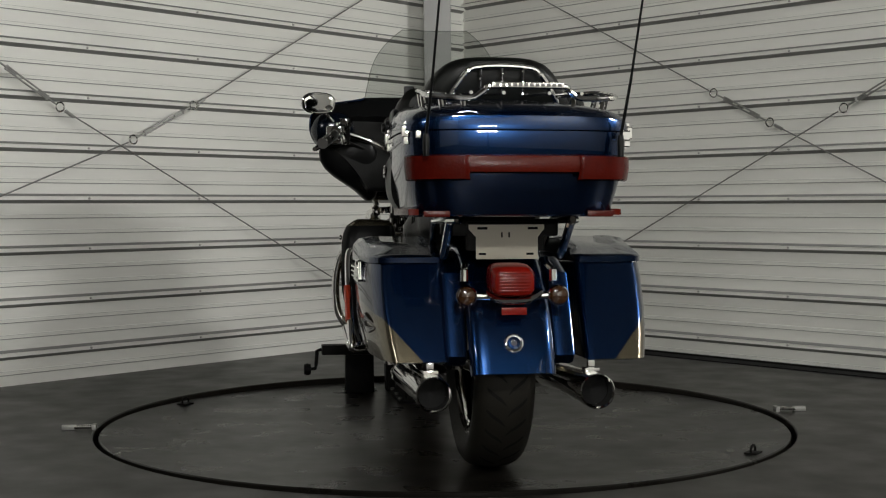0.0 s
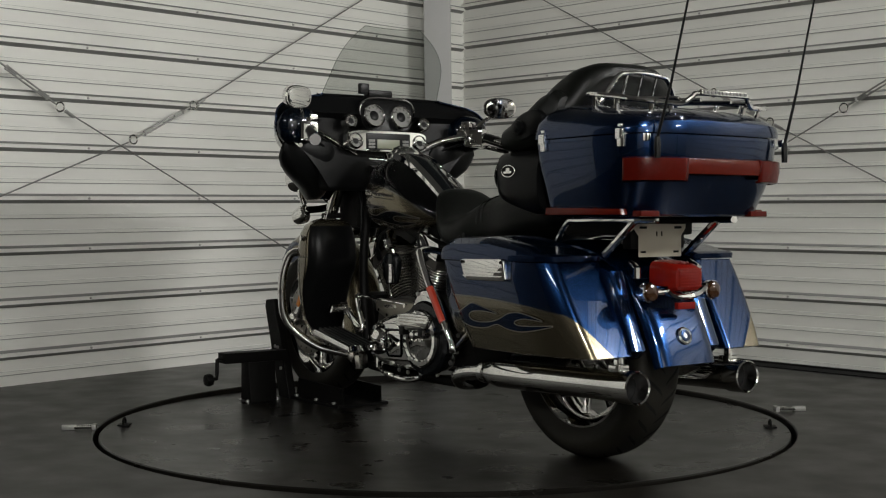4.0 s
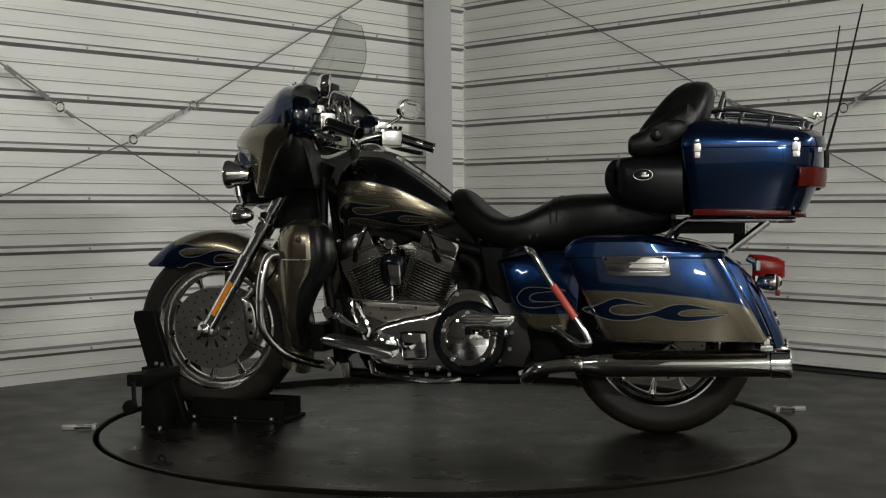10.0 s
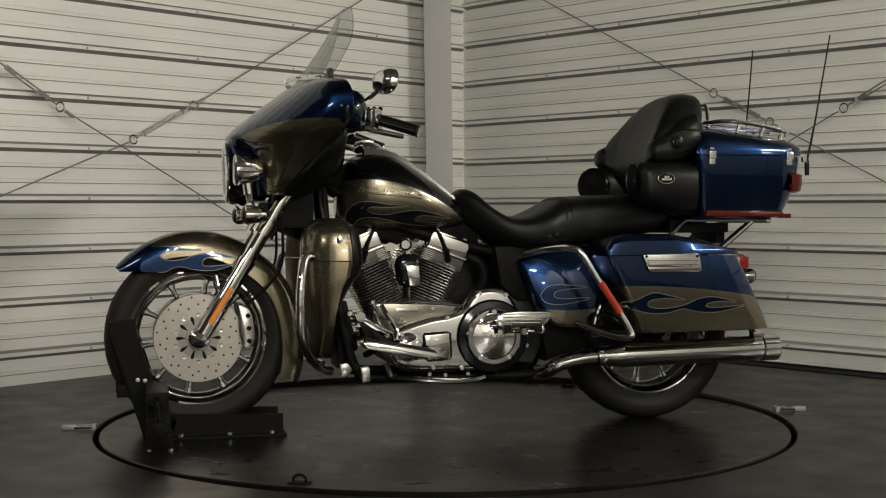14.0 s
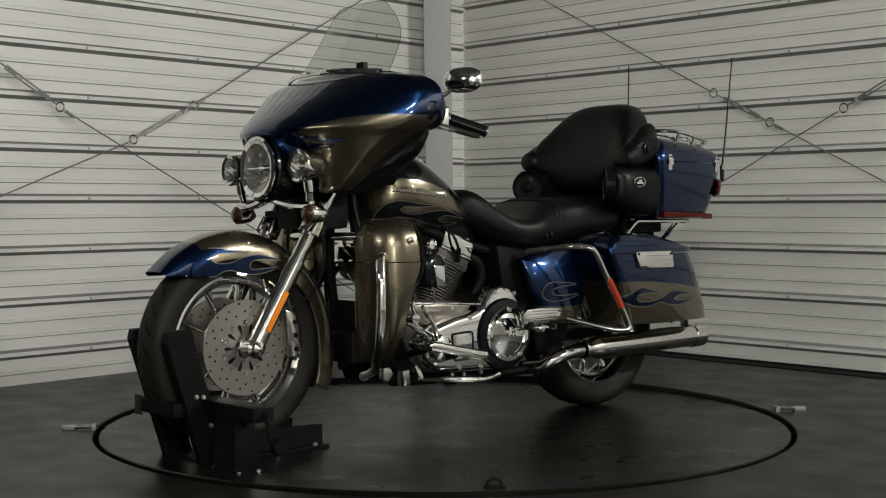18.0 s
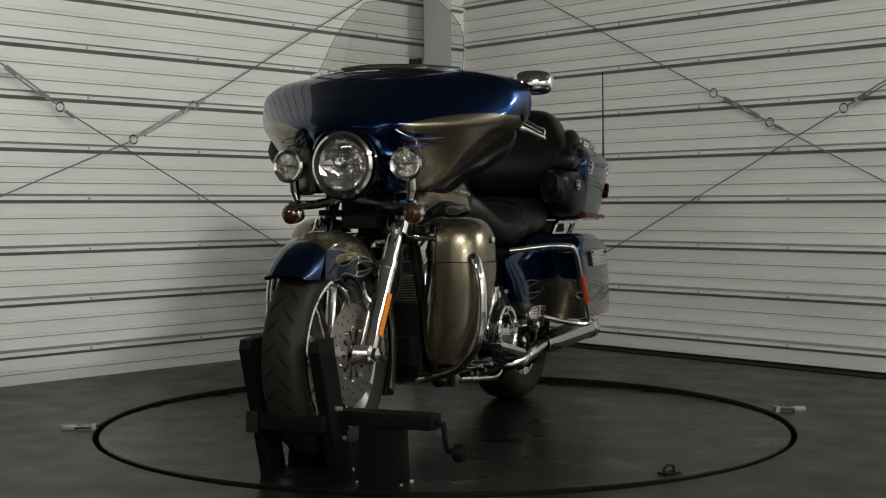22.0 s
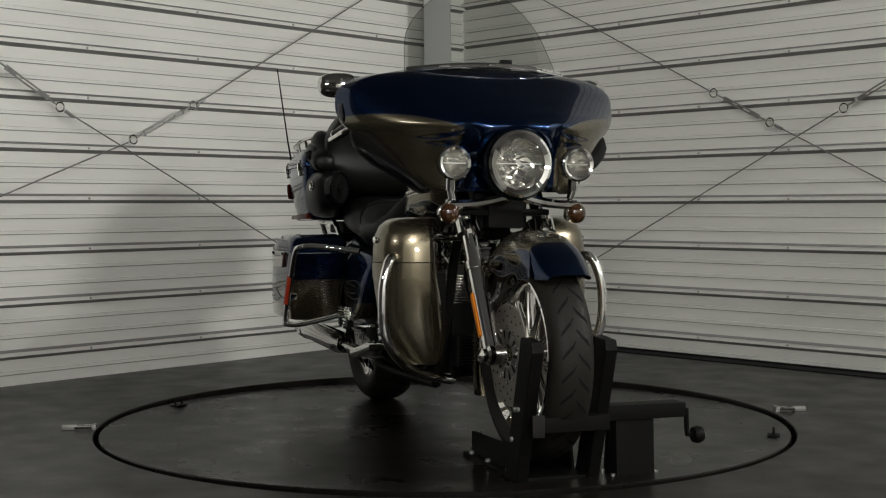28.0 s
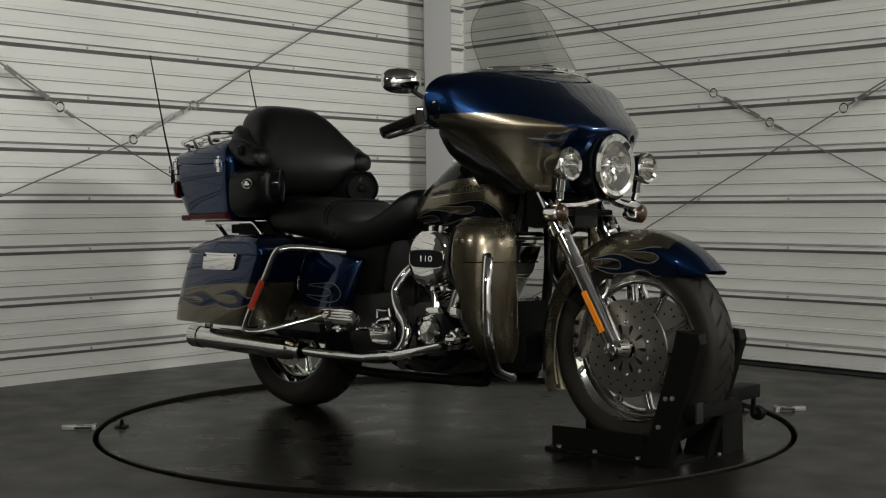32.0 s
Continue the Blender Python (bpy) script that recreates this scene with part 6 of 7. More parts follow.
    # air cleaner on the right
    m = axis((0.186, -0.236, 0.600), (0, -1, 0))
    bm = bmesh.new()
    rings = []
    for h, a, b in ((-0.085, 0.080, 0.076), (-0.040, 0.098, 0.090), (-0.012, 0.102, 0.093), (0.004, 0.100, 0.091), (0.014, 0.090, 0.082), (0.019, 0.07, 0.06)):
        rings.append([m @ Vector((a * math.copysign(abs(math.cos(t)) ** 0.8, math.cos(t)), b * math.copysign(abs(math.sin(t)) ** 0.8, math.sin(t)), h)) for t in [2 * math.pi * k / 40 for k in range(40)]])
    skin(bm, rings)
    ac = part("air_cleaner", bm, CHROME, bike, "round chrome air cleaner cover")
    for k in range(9):
        t = radians(78 + 26 * k)
        bm = bmesh.new()
        box(bm, 0.085, 0.112, -0.011, 0.011, -0.075, -0.025, 0.004, m @ pose(0, 0, 0, 0, 0, math.degrees(t)))
        part("cover_lug", bm, CHROME, ac)
    bm = bmesh.new()
    rings = []
    for h, a, b in ((0.008, 0.078, 0.029), (0.0225, 0.077, 0.028), (0.0225, 0.06, 0.018)):
        rings.append([m @ Vector((a * math.copysign(abs(math.cos(t)) ** 0.5, math.cos(t)), b * math.copysign(abs(math.sin(t)) ** 0.5, math.sin(t)), h)) for t in [2 * math.pi * k / 32 for k in range(32)]])
    skin(bm, rings)
    part("cover_inlay", bm, SATIN, ac, "gloss black inlay")
    number("110", 0.034, ac, Matrix.Translation((0.186, -0.2610, 0.600)) @ pose(0, 0, 0, 90, 0, 0) @ Matrix.Diagonal((1.25, 0.8, 1, 1)))
    bm = bmesh.new()
    pts = [m @ Vector((0.079 * math.copysign(abs(math.cos(t)) ** 0.5, math.cos(t)), 0.030 * math.copysign(abs(math.sin(t)) ** 0.5, math.sin(t)), 0.0215)) for t in [2 * math.pi * k / 32 for k in range(33)]]
    tube(bm, pts, 0.0022, 6)
    part("inlay_trim", bm, CHROME, ac)
    # exhaust on the right
    bm = bmesh.new()
    tube(bm, [(0.0, -0.08, 0.585), (-0.03, -0.115, 0.56), (-0.055, -0.138, 0.525), (-0.072, -0.153, 0.48), (-0.038, -0.170, 0.42), (0.014, -0.185, 0.375), (0.026, -0.192, 0.335), (0.008, -0.202, 0.290), (-0.035, -0.212, 0.260), (-0.11, -0.218, 0.250), (-0.35, -0.220, 0.248), (-0.53, -0.220, 0.252)], 0.019, 14, 6)
    part("exhaust_pipe", bm, CHROME, bike, "curved chrome exhaust pipe")
    bm = bmesh.new()
    tube(bm, [(0.33, -0.10, 0.585), (0.37, -0.15, 0.55), (0.365, -0.165, 0.45), (0.33, -0.18, 0.35), (0.25, -0.205, 0.305), (0.10, -0.215, 0.280), (-0.05, -0.222, 0.262), (-0.14, -0.220, 0.252)], 0.020, 14, 6)
    part("exhaust_pipe", bm, CHROME, bike, "curved chrome exhaust pipe")
    # left crossover
    bm = bmesh.new()
    tube(bm, [(-0.30, 0.10, 0.19), (-0.325, 0.18, 0.20), (-0.36, 0.215, 0.228), (-0.44, 0.220, 0.246), (-0.53, 0.220, 0.252)], 0.025, 14, 6)
    part("exhaust_pipe", bm, CHROME, bike, "chrome crossover exhaust pipe")
    # frame
    for s in (1, -1):
        bm = bmesh.new()
        tube(bm, [(0.44, s * 0.04, 0.88), (0.420, s * 0.09, 0.60), (0.372, s * 0.11, 0.34), (0.33, s * 0.12, 0.215), (0.25, s * 0.12, 0.19), (-0.30, s * 0.12, 0.185), (-0.38, s * 0.12, 0.23)], 0.017, 12, 6)
        part("frame_tube", bm, MATTE, bike)
        bm = bmesh.new()
        tube(bm, [(0.42, s * 0.05, 0.85), (0.20, s * 0.06, 0.72), (-0.15, s * 0.08, 0.62), (-0.40, s * 0.10, 0.60), (-0.80, s * 0.12, 0.62)], 0.017, 12, 5)
        part("frame_tube", bm, MATTE, bike)
    bm = bmesh.new()
    slab(bm, [(-0.33, 0.60), (-0.30, 0.44), (-0.34, 0.23), (-0.50, 0.28), (-0.56, 0.55)], -0.14, 0.14, 0.02)
    part("battery_box", bm, MATTE, bike)
    bm = bmesh.new()
    slab(bm, [(-0.150, 0.64), (-0.175, 0.50), (-0.24, 0.44), (-0.34, 0.44), (-0.34, 0.64)], -0.13, 0.13, 0.02)
    part("oil_tank", bm, MATTE, bike, "matt black oil tank under the seat")
    bm = bmesh.new()
    slab(bm, [(-0.36, 0.36), (-0.36, 0.27), (-0.76, 0.285), (-0.80, 0.315), (-0.76, 0.345)], 0.098, 0.125, 0.008)
    slab(bm, [(-0.36, 0.36), (-0.36, 0.27), (-0.76, 0.285), (-0.80, 0.315), (-0.76, 0.345)], -0.125, -0.098)
    part("swing_arm", bm, BLACK, bike)
    # radiator-like oil cooler at the front, and a black block added behind it
    bm = bmesh.new()
    box(bm, 0.42, 0.47, -0.10, 0.10, 0.26, 0.36, 0.01)
    part("oil_cooler", bm, MATTE, bike)
    for k in range(9):
        bm = bmesh.new()
        box(bm, 0.470, 0.482, -0.09, 0.09, 0.268 + 0.01 * k, 0.272 + 0.01 * k)
        part("cooler_fin", bm, MATTE, bike, smooth=False)
    # added block that darkens the open space ahead of the engine
    bm = bmesh.new()
    slab(bm, [(0.408, 0.46), (0.360, 0.45), (0.340, 0.36), (0.345, 0.26), (0.39, 0.22), (0.40, 0.36)], -0.095, 0.095, 0.012)
    part("front_filler", bm, MATTE, bike, "black block added to fill the space ahead of the engine")
    # backing panel added to close the view between rear cylinder and seat
    bm = bmesh.new()
    slab(bm, [(-0.005, 0.60), (-0.03, 0.42), (-0.17, 0.43), (-0.19, 0.56), (-0.13, 0.655), (-0.06, 0.66)], -0.112, -0.085, 0.008)
    part("heat_shield", bm, FINM, bike, "dull grey backing panel under the seat")
    bm = bmesh.new()
    tube(bm, [(-0.075, 0.05, 0.60), (-0.12, 0.06, 0.575), (-0.135, 0.06, 0.52), (-0.105, 0.05, 0.46)], 0.020, 12, 5)
    part("intake_hose", bm, MATTE, bike, "black rubber hose behind the rear cylinder")
    # gear linkage and lower hardware on the left
    bm = bmesh.new()
    tube(bm, [(0.291, 0.19, 0.453), (0.14, 0.20, 0.447), (-0.014, 0.19, 0.437)], 0.0035, 8)
    tube(bm, [(0.291, 0.19, 0.456), (0.278, 0.20, 0.40), (0.262, 0.20, 0.362)], 0.007, 8)
    for p in ((0.291, 0.188, 0.453), (0.262, 0.195, 0.365)):
        lathe(bm, [(0.010, -0.008), (0.010, 0.012), (0.006, 0.016), (0.0, 0.016)], axis(p, (0, 1, 0)), 12)
    part("shift_linkage", bm, CHROME, bike, "thin chrome shift rod and arm")
    bm = bmesh.new()
    tube(bm, [(0.372, 0.215, 0.418), (0.330, 0.22, 0.394), (0.285, 0.22, 0.366), (0.248, 0.22, 0.343)], 0.0085, 10)
    for p in ((0.372, 0.21, 0.418), (0.335, 0.215, 0.397), (0.248, 0.21, 0.343)):
        lathe(bm, [(0.013, -0.012), (0.013, 0.014), (0.008, 0.018), (0.0, 0.018)], axis(p, (0, 1, 0)), 14)
    part("shift_pedal_arm", bm, CHROME, bike, "chrome shift pedal arm")
    bm = bmesh.new()
    slab(bm, [(0.395, 0.245), (0.372, 0.250), (0.355, 0.225), (0.375, 0.200), (0.398, 0.212)], 0.150, 0.175, 0.004)
    slab(bm, [(0.330, 0.232), (0.300, 0.236), (0.296, 0.186), (0.322, 0.182)], 0.150, 0.190, 0.004)
    part("frame_bracket", bm, ALU, bike, "silver frame bracket")
    # side covers
    for s in (1, -1):
        bm = bmesh.new()
        rings = []
        ol = [(-0.225, 0.590), (-0.245, 0.53), (-0.275, 0.455), (-0.31, 0.395), (-0.345, 0.362), (-0.40, 0.352), (-0.462, 0.355), (-0.472, 0.392), (-0.510, 0.432), (-0.515, 0.60), (-0.40, 0.625)]
        ol = [(p.x, p.y) for p in catmull([(x, z, 0) for x, z in ol] + [(ol[0][0], ol[0][1], 0)], 4)][:-1]
        slab(bm, ol, s * 0.15, s * 0.222, 0.016, None, 4)
        bmesh.ops.triangulate(bm, faces=[f for f in bm.faces if len(f.verts) > 4])
        bmesh.ops.subdivide_edges(bm, edges=[e for e in bm.edges if e.calc_length() > 0.05], cuts=2, use_grid_fill=True)

        def bulge(x, z):
            return 0.9 * (x + 0.42) ** 2 * (1 if x > -0.42 else 0) + 1.6 * max(0.0, z - 0.48) ** 2
        for v in bm.verts:
            if abs(v.co.y) > 0.17:
                v.co.y -= s * bulge(v.co.x, v.co.z)
        sc = part("side_cover", bm, two_tone("side_cover_paint", BLUE_C, GOLD_C, (0.535, 0.62, 0.78)), bike, "dark blue side cover with pewter lower edge")
        lay = lambda x, z, s=s: (s * (0.2222 - bulge(x, z)), s)
        for f in ([(-0.297, 0.468), (-0.315, 0.492), (-0.345, 0.502), (-0.40, 0.500), (-0.46, 0.494), (-0.40, 0.490), (-0.352, 0.482), (-0.340, 0.466), (-0.355, 0.456), (-0.40, 0.454), (-0.47, 0.456), (-0.40, 0.440), (-0.345, 0.436), (-0.31, 0.446)],):
            ol2 = flame_blob(f, 5)
            decal("flame", grown(ol2, 0.0025), lay, GREYP, sc, 0.0008, "grey flame outline")
            decal("flame", ol2, lay, BLUE, sc, 0.0016, "dark blue flame")


def build_controls():
    # handlebar
    bm = bmesh.new()
    tube(bm, [(0.20, 0.402, 1.024), (0.29, 0.372, 1.050), (0.345, 0.34, 1.057), (0.41, 0.25, 1.035), (0.44, 0.14, 0.990), (0.46, 0.05, 0.965), (0.46, -0.05, 0.965), (0.44, -0.14, 0.990), (0.41, -0.25, 1.035), (0.345, -0.34, 1.057), (0.29, -0.372, 1.050), (0.20, -0.402, 1.024)], 0.0145, 12, 5)
    hb = part("handlebar", bm, CHROME, bike, "chrome handlebar")
    # the bar is turned slightly to the right
    steer = Matrix.Translation((0.44, 0, 0)) @ Matrix.Rotation(radians(-2.6), 4, "Z") @ Matrix.Translation((-0.44, 0, 0))
    hb.matrix_basis = steer
    for s in (1, -1):
        bm = bmesh.new()
        a, b = Vector((0.285, s * 0.376, 1.049)), Vector((0.162, s * 0.422, 1.009))
        d = b - a
        tube(bm, [a, a + d * 0.05, a + d * 0.06, a + d * 0.93, a + d * 0.94, b], 0.0185, 18)
        gp = part("grip", bm, SATIN, hb, "black grip with chrome bands")
        bm = bmesh.new()
        for f in (0.0, 0.96):
            tube(bm, [a + d * f, a + d * (f + 0.05)], 0.0205, 18)
        n = d.normalized()
        u = n.orthogonal().normalized()
        w = n.cross(u)
        for k in range(3):
            q = math.pi * 2 / 3 * k
            o = (u * math.cos(q) + w * math.sin(q)) * 0.0182
            tube(bm, [a + d * 0.08 + o, a + d * 0.92 + o], 0.0022, 6)
        part("grip_band", bm, CHROME, gp)
        bm = bmesh.new()
        p0, p1 = Vector((0.350, s * 0.345, 1.052)), Vector((0.298, s * 0.373, 1.049))
        box(bm, -0.040, 0.040, -0.032, 0.032, -0.038, 0.034, 0.012, Matrix.Translation(p1 + (p0 - p1) * 0.4) @ pose(0, 0, 0, 0, 0, -s * 30))
        box(bm, -0.02, 0.02, -0.03, 0.03, 0.028, 0.062, 0.008, Matrix.Translation(p0) @ pose(0, 0, 0, 0, 0, -s * 30))
        sw = part("switch_housing", bm, CHROME, hb, "chrome switch housing")
        bm = bmesh.new()
        q0, q1 = Vector((0.385, s * 0.320, 1.062)), Vector((0.322, s * 0.378, 1.060))
        tube(bm, [q0, q0 + (q1 - q0) * 0.12, q0 + (q1 - q0) * 0.15, q1], 0.021, 16)
        box(bm, -0.034, 0.034, -0.019, 0.019, 0.0, 0.030, 0.006, Matrix.Translation((q0 + q1) / 2 + Vector((0, 0, 0.008))) @ pose(0, 0, 0, 0, 0, -s * 44))
        part("master_cylinder", bm, CHROME, sw, "chrome master cylinder")
        for k in range(3):
            bm = bmesh.new()
            lathe(bm, [(0.0075, 0.0), (0.0075, 0.006), (0.005, 0.009), (0.0, 0.009)], axis(p1 + Vector((-0.022 + 0.020 * k, -s * 0.020, 0.034)), (-0.3, -s * 0.5, 1)), 10)
            part("switch", bm, SATIN, sw)
        bm = bmesh.new()
        tube(bm, [(0.375, s * 0.350, 1.038), (0.36, s * 0.385, 1.030), (0.31, s * 0.423, 1.012), (0.235, s * 0.446, 0.994), (0.215, s * 0.452, 0.991)], (0.0115, 0.008), 10, 5)
        part("lever", bm, CHROME, hb, "chrome hand lever")
        # mirror
        bm = bmesh.new()
        tube(bm, [(0.345, s * 0.360, 1.07), (0.335, s * 0.382, 1.10), (0.305, s * 0.405, 1.125), (0.285, s * 0.42, 1.145)], 0.0075, 10, 5)
        mi = part("mirror_stem", bm, CHROME, bike, "chrome mirror on a slim stem")
        mi.matrix_basis = steer
        bm = bmesh.new()
        mm = Matrix.Translation((0.270, s * 0.438, 1.165)) @ pose(0, 0, 0, 0, -8, s * 20)
        rings = []
        for x, a, b in ((-0.012, 0.062, 0.036), (-0.008, 0.066, 0.040), (0.008, 0.064, 0.039), (0.022, 0.052, 0.031), (0.030, 0.032, 0.018), (0.032, 0.01, 0.006)):
            rings.append([mm @ Vector((x, a * math.copysign(abs(math.cos(t)) ** 0.75, math.cos(t)), b * math.copysign(abs(math.sin(t)) ** 0.75, math.sin(t)))) for t in [2 * math.pi * k / 28 for k in range(28)]])
        skin(bm, rings)
        part("mirror_shell", bm, CHROME, mi)
        bm = bmesh.new()
        rings = []
        for x, f in ((-0.0125, 1.0), (-0.0135, 0.97), (-0.0137, 0.5)):
            rings.append([mm @ Vector((x, 0.058 * f * math.copysign(abs(math.cos(t)) ** 0.75, math.cos(t)), 0.033 * f * math.copysign(abs(math.sin(t)) ** 0.75, math.sin(t)))) for t in [2 * math.pi * k / 28 for k in range(28)]])
        skin(bm, rings)
        part("mirror_glass", bm, CHROME, mi)
    # cables
    bm = bmesh.new()
    for s in (1, -1):
        tube(bm, [(0.37, s * 0.34, 1.03), (0.42, s * 0.24, 0.99), (0.45, s * 0.12, 0.92), (0.45, s * 0.08, 0.80), (0.42, s * 0.10, 0.66)], 0.006, 8, 5)
    part("control_cable", bm, SATIN, bike)
    # lower fairings and crash bar
    for s in (1, -1):
        bm = bmesh.new()
        st = [  # z, x front, x rear, inner y, outer y
            (0.275, 0.500, 0.478, 0.175, 0.250), (0.30, 0.512, 0.472, 0.158, 0.285), (0.36, 0.526, 0.458, 0.145, 0.324), (0.41, 0.534, 0.440, 0.142, 0.340), (0.46, 0.540, 0.418, 0.140, 0.350), (0.51, 0.544, 0.390, 0.140, 0.354), (0.55, 0.546, 0.358, 0.140, 0.356), (0.594, 0.546, 0.345, 0.140, 0.356)]

        def lring(z, xf, xr, yi, yo, k=32, sh=0.0):
            out = []
            for i in range(k):
                t = 2 * math.pi * i / k
                c, q = math.cos(t), math.sin(t)
                x = (xf + xr) / 2 + ((xf - xr) / 2 - sh) * math.copysign(abs(c) ** 0.62, c)
                y = (yi + yo) / 2 + ((yo - yi) / 2 - sh) * math.copysign(abs(q) ** 0.62, q)
                # the front face is swept back at its outer and, more sharply, at its inner edge
                u = (y - yi) / (yo - yi)
                back = 0.05 * u ** 2 * (1 if c > 0 else 0.2) + (0.085 * max(0.0, 1 - u / 0.36) ** 1.4 * (xf - xr) / 0.2 if c > 0 else 0.0)
                out.append(Vector((x - back, s * y, z)))
            return out
        skin(bm, [lring(*r) for r in st])
        lo = part("lower_fairing", bm, GOLD, bike, "pewter lower leg fairing")
        bm = bmesh.new()
        skin(bm, [lring(0.597, 0.546, 0.345, 0.140, 0.354), lring(0.64, 0.545, 0.350, 0.142, 0.353), lring(0.68, 0.540, 0.358, 0.146, 0.347), lring(0.71, 0.527, 0.372, 0.152, 0.333), lring(0.728, 0.505, 0.39, 0.166, 0.308), lring(0.735, 0.48, 0.41, 0.20, 0.29)])
        part("glove_box", bm, GOLD, lo, "pewter glove box lid")
        bm = bmesh.new()
        rows = []
        for r in st + [(0.64, 0.545, 0.350, 0.142, 0.353), (0.68, 0.540, 0.358, 0.146, 0.347), (0.71, 0.527, 0.372, 0.152, 0.333)]:
            full = lring(*r, sh=-0.0025)
            rows.append(full[10:24])
        skin(bm, rows, False, False)
        part("liner", bm, SATIN, lo, "black plastic liner")
        bm = bmesh.new()
        lathe(bm, [(0.010, 0.0), (0.010, 0.006), (0.0, 0.008)], axis((0.425, s * 0.352, 0.665), (0.2, s, 0)), 14)
        part("knob", bm, CHROME, lo)
        bm = bmesh.new()
        box(bm, 0.450, 0.478, s * 0.148, s * 0.172, 0.40, 0.56, 0.008)
        part("air_vent", bm, MATTE, lo)
        bm = bmesh.new()
        tube(bm, [(0.50, s * 0.05, 0.675), (0.50, s * 0.215, 0.675)], 0.014, 12)
        tube(bm, [(0.510, s * 0.318, 0.612), (0.530, s * 0.334, 0.608), (0.542, s * 0.348, 0.585), (0.552, s * 0.364, 0.52), (0.555, s * 0.366, 0.43), (0.550, s * 0.352, 0.36), (0.528, s * 0.312, 0.305), (0.488, s * 0.245, 0.255), (0.45, s * 0.14, 0.225), (0.42, s * 0.10, 0.215)], 0.0155, 14, 6)
        part("engine_guard", bm, CHROME, bike, "chrome engine guard bar")
        # rider's footboard
        bm = bmesh.new()
        slab(bm, [(0.352, 0.330), (0.330, 0.338), (0.10, 0.292), (0.095, 0.275), (0.12, 0.268), (0.34, 0.312)], s * 0.235, s * 0.355, 0.006)
        fb = part("footboard", bm, CHROME, bike, "chrome-edged rider footboard")
        for k in range(5):
            slab_y = s * (0.250 + 0.02 * k)
            bm = bmesh.new()
            tube(bm, [(0.335, slab_y, 0.3385), (0.105, slab_y, 0.2935)], 0.005, 6)
            part("rubber_rib", bm, SATIN, fb)
        bm = bmesh.new()
        tube(bm, [(0.30, s * 0.12, 0.27), (0.28, s * 0.25, 0.305)], 0.012, 10)
        part("footboard_bracket", bm, MATTE, fb)
        bm = bmesh.new()
        tube(bm, [(0.13, s * 0.12, 0.25), (0.15, s * 0.25, 0.280)], 0.012, 10)
        part("footboard_bracket", bm, MATTE, fb)
        # passenger footboard, folded up
        bm = bmesh.new()
        mm = Matrix.Translation((-0.210, s * 0.290, 0.392)) @ pose(0, 0, 0, s * 1, 0, 0)
        pts = [(0.097, -0.002), (0.094, 0.010), (0.074, 0.025), (0.02, 0.029), (-0.082, 0.026), (-0.094, 0.020), (-0.094, 0.006), (-0.080, -0.012), (-0.060, -0.026), (0.070, -0.028), (0.090, -0.018)]
        slab(bm, pts, -0.009, 0.009, 0.004, mm)
        pf = part("passenger_footboard", bm, CHROME, bike, "folded chrome passenger footboard")
        for k in range(4):
            bm = bmesh.new()
            tube(bm, [mm @ Vector((0.078 - 0.004 * k, s * 0.0095, 0.019 - 0.010 * k)), mm @ Vector((-0.082 + 0.010 * k, s * 0.0095, 0.019 - 0.010 * k))], 0.0022, 6)
            part("pad_rib", bm, ALU, pf)
        for dx in (-0.050, 0.060):
            bm = bmesh.new()
            box(bm, dx - 0.012, dx + 0.012, -0.012, 0.012, -0.044, -0.016, 0.002, mm)
            part("hinge", bm, SATIN, pf)
        bm = bmesh.new()
        tube(bm, [(-0.16, s * 0.16, 0.345), (-0.19, s * 0.28, 0.352), (-0.28, s * 0.285, 0.352)], 0.008, 10, 4)
        lathe(bm, [(0.014, -0.01), (0.014, 0.012), (0.010, 0.016), (0.0, 0.016)], axis((-0.21, s * 0.285, 0.350), (0, s, 0)), 16)
        lathe(bm, [(0.016, -0.01), (0.016, 0.012), (0.010, 0.016), (0.0, 0.016)], axis((-0.265, s * 0.285, 0.357), (0, s, 0)), 16)
        part("footboard_bracket", bm, CHROME, pf)
    # shift lever and side stand on the left
    bm = bmesh.new()
    tube(bm, [(0.265, 0.215, 0.445), (0.245, 0.22, 0.41), (0.215, 0.225, 0.36), (0.22, 0.23, 0.33)], 0.008, 8, 4)
    tube(bm, [(0.33, 0.22, 0.405), (0.28, 0.22, 0.37), (0.225, 0.222, 0.345)], 0.007, 8)
    lathe(bm, [(0.016, -0.03), (0.016, 0.03), (0.0, 0.03)], axis((0.345, 0.25, 0.410), (0, 1, 0)), 14, True)
    part("shift_lever", bm, CHROME, bike, "chrome shift lever")
    bm = bmesh.new()
    tube(bm, [(0.22, 0.15, 0.195), (0.10, 0.19, 0.185), (-0.02, 0.20, 0.178), (-0.10, 0.19, 0.19)], 0.010, 10, 5)
    tube(bm, [(0.22, 0.15, 0.195), (0.235, 0.14, 0.24)], 0.012, 10)
    part("side_stand", bm, CHROME, bike, "folded chrome side stand")
    bm = bmesh.new()
    tube(bm, [(0.33, -0.24, 0.33), (0.28, -0.235, 0.36), (0.20, -0.20, 0.30)], 0.009, 10, 4)
    box(bm, 0.31, 0.38, -0.30, -0.22, 0.335, 0.352, 0.005)
    part("brake_pedal", bm, CHROME, bike, "chrome brake pedal")


build_wheels()
build_front()
build_fairing()
build_lights()
build_tank()
build_seat()
build_rear()
build_tourpack()
build_engine()
build_controls()

# ---------------------------------------------------------------- wheel chock
chock = thing("wheel_chock", "black steel wheel chock bolted to the turntable", "wheel chock")


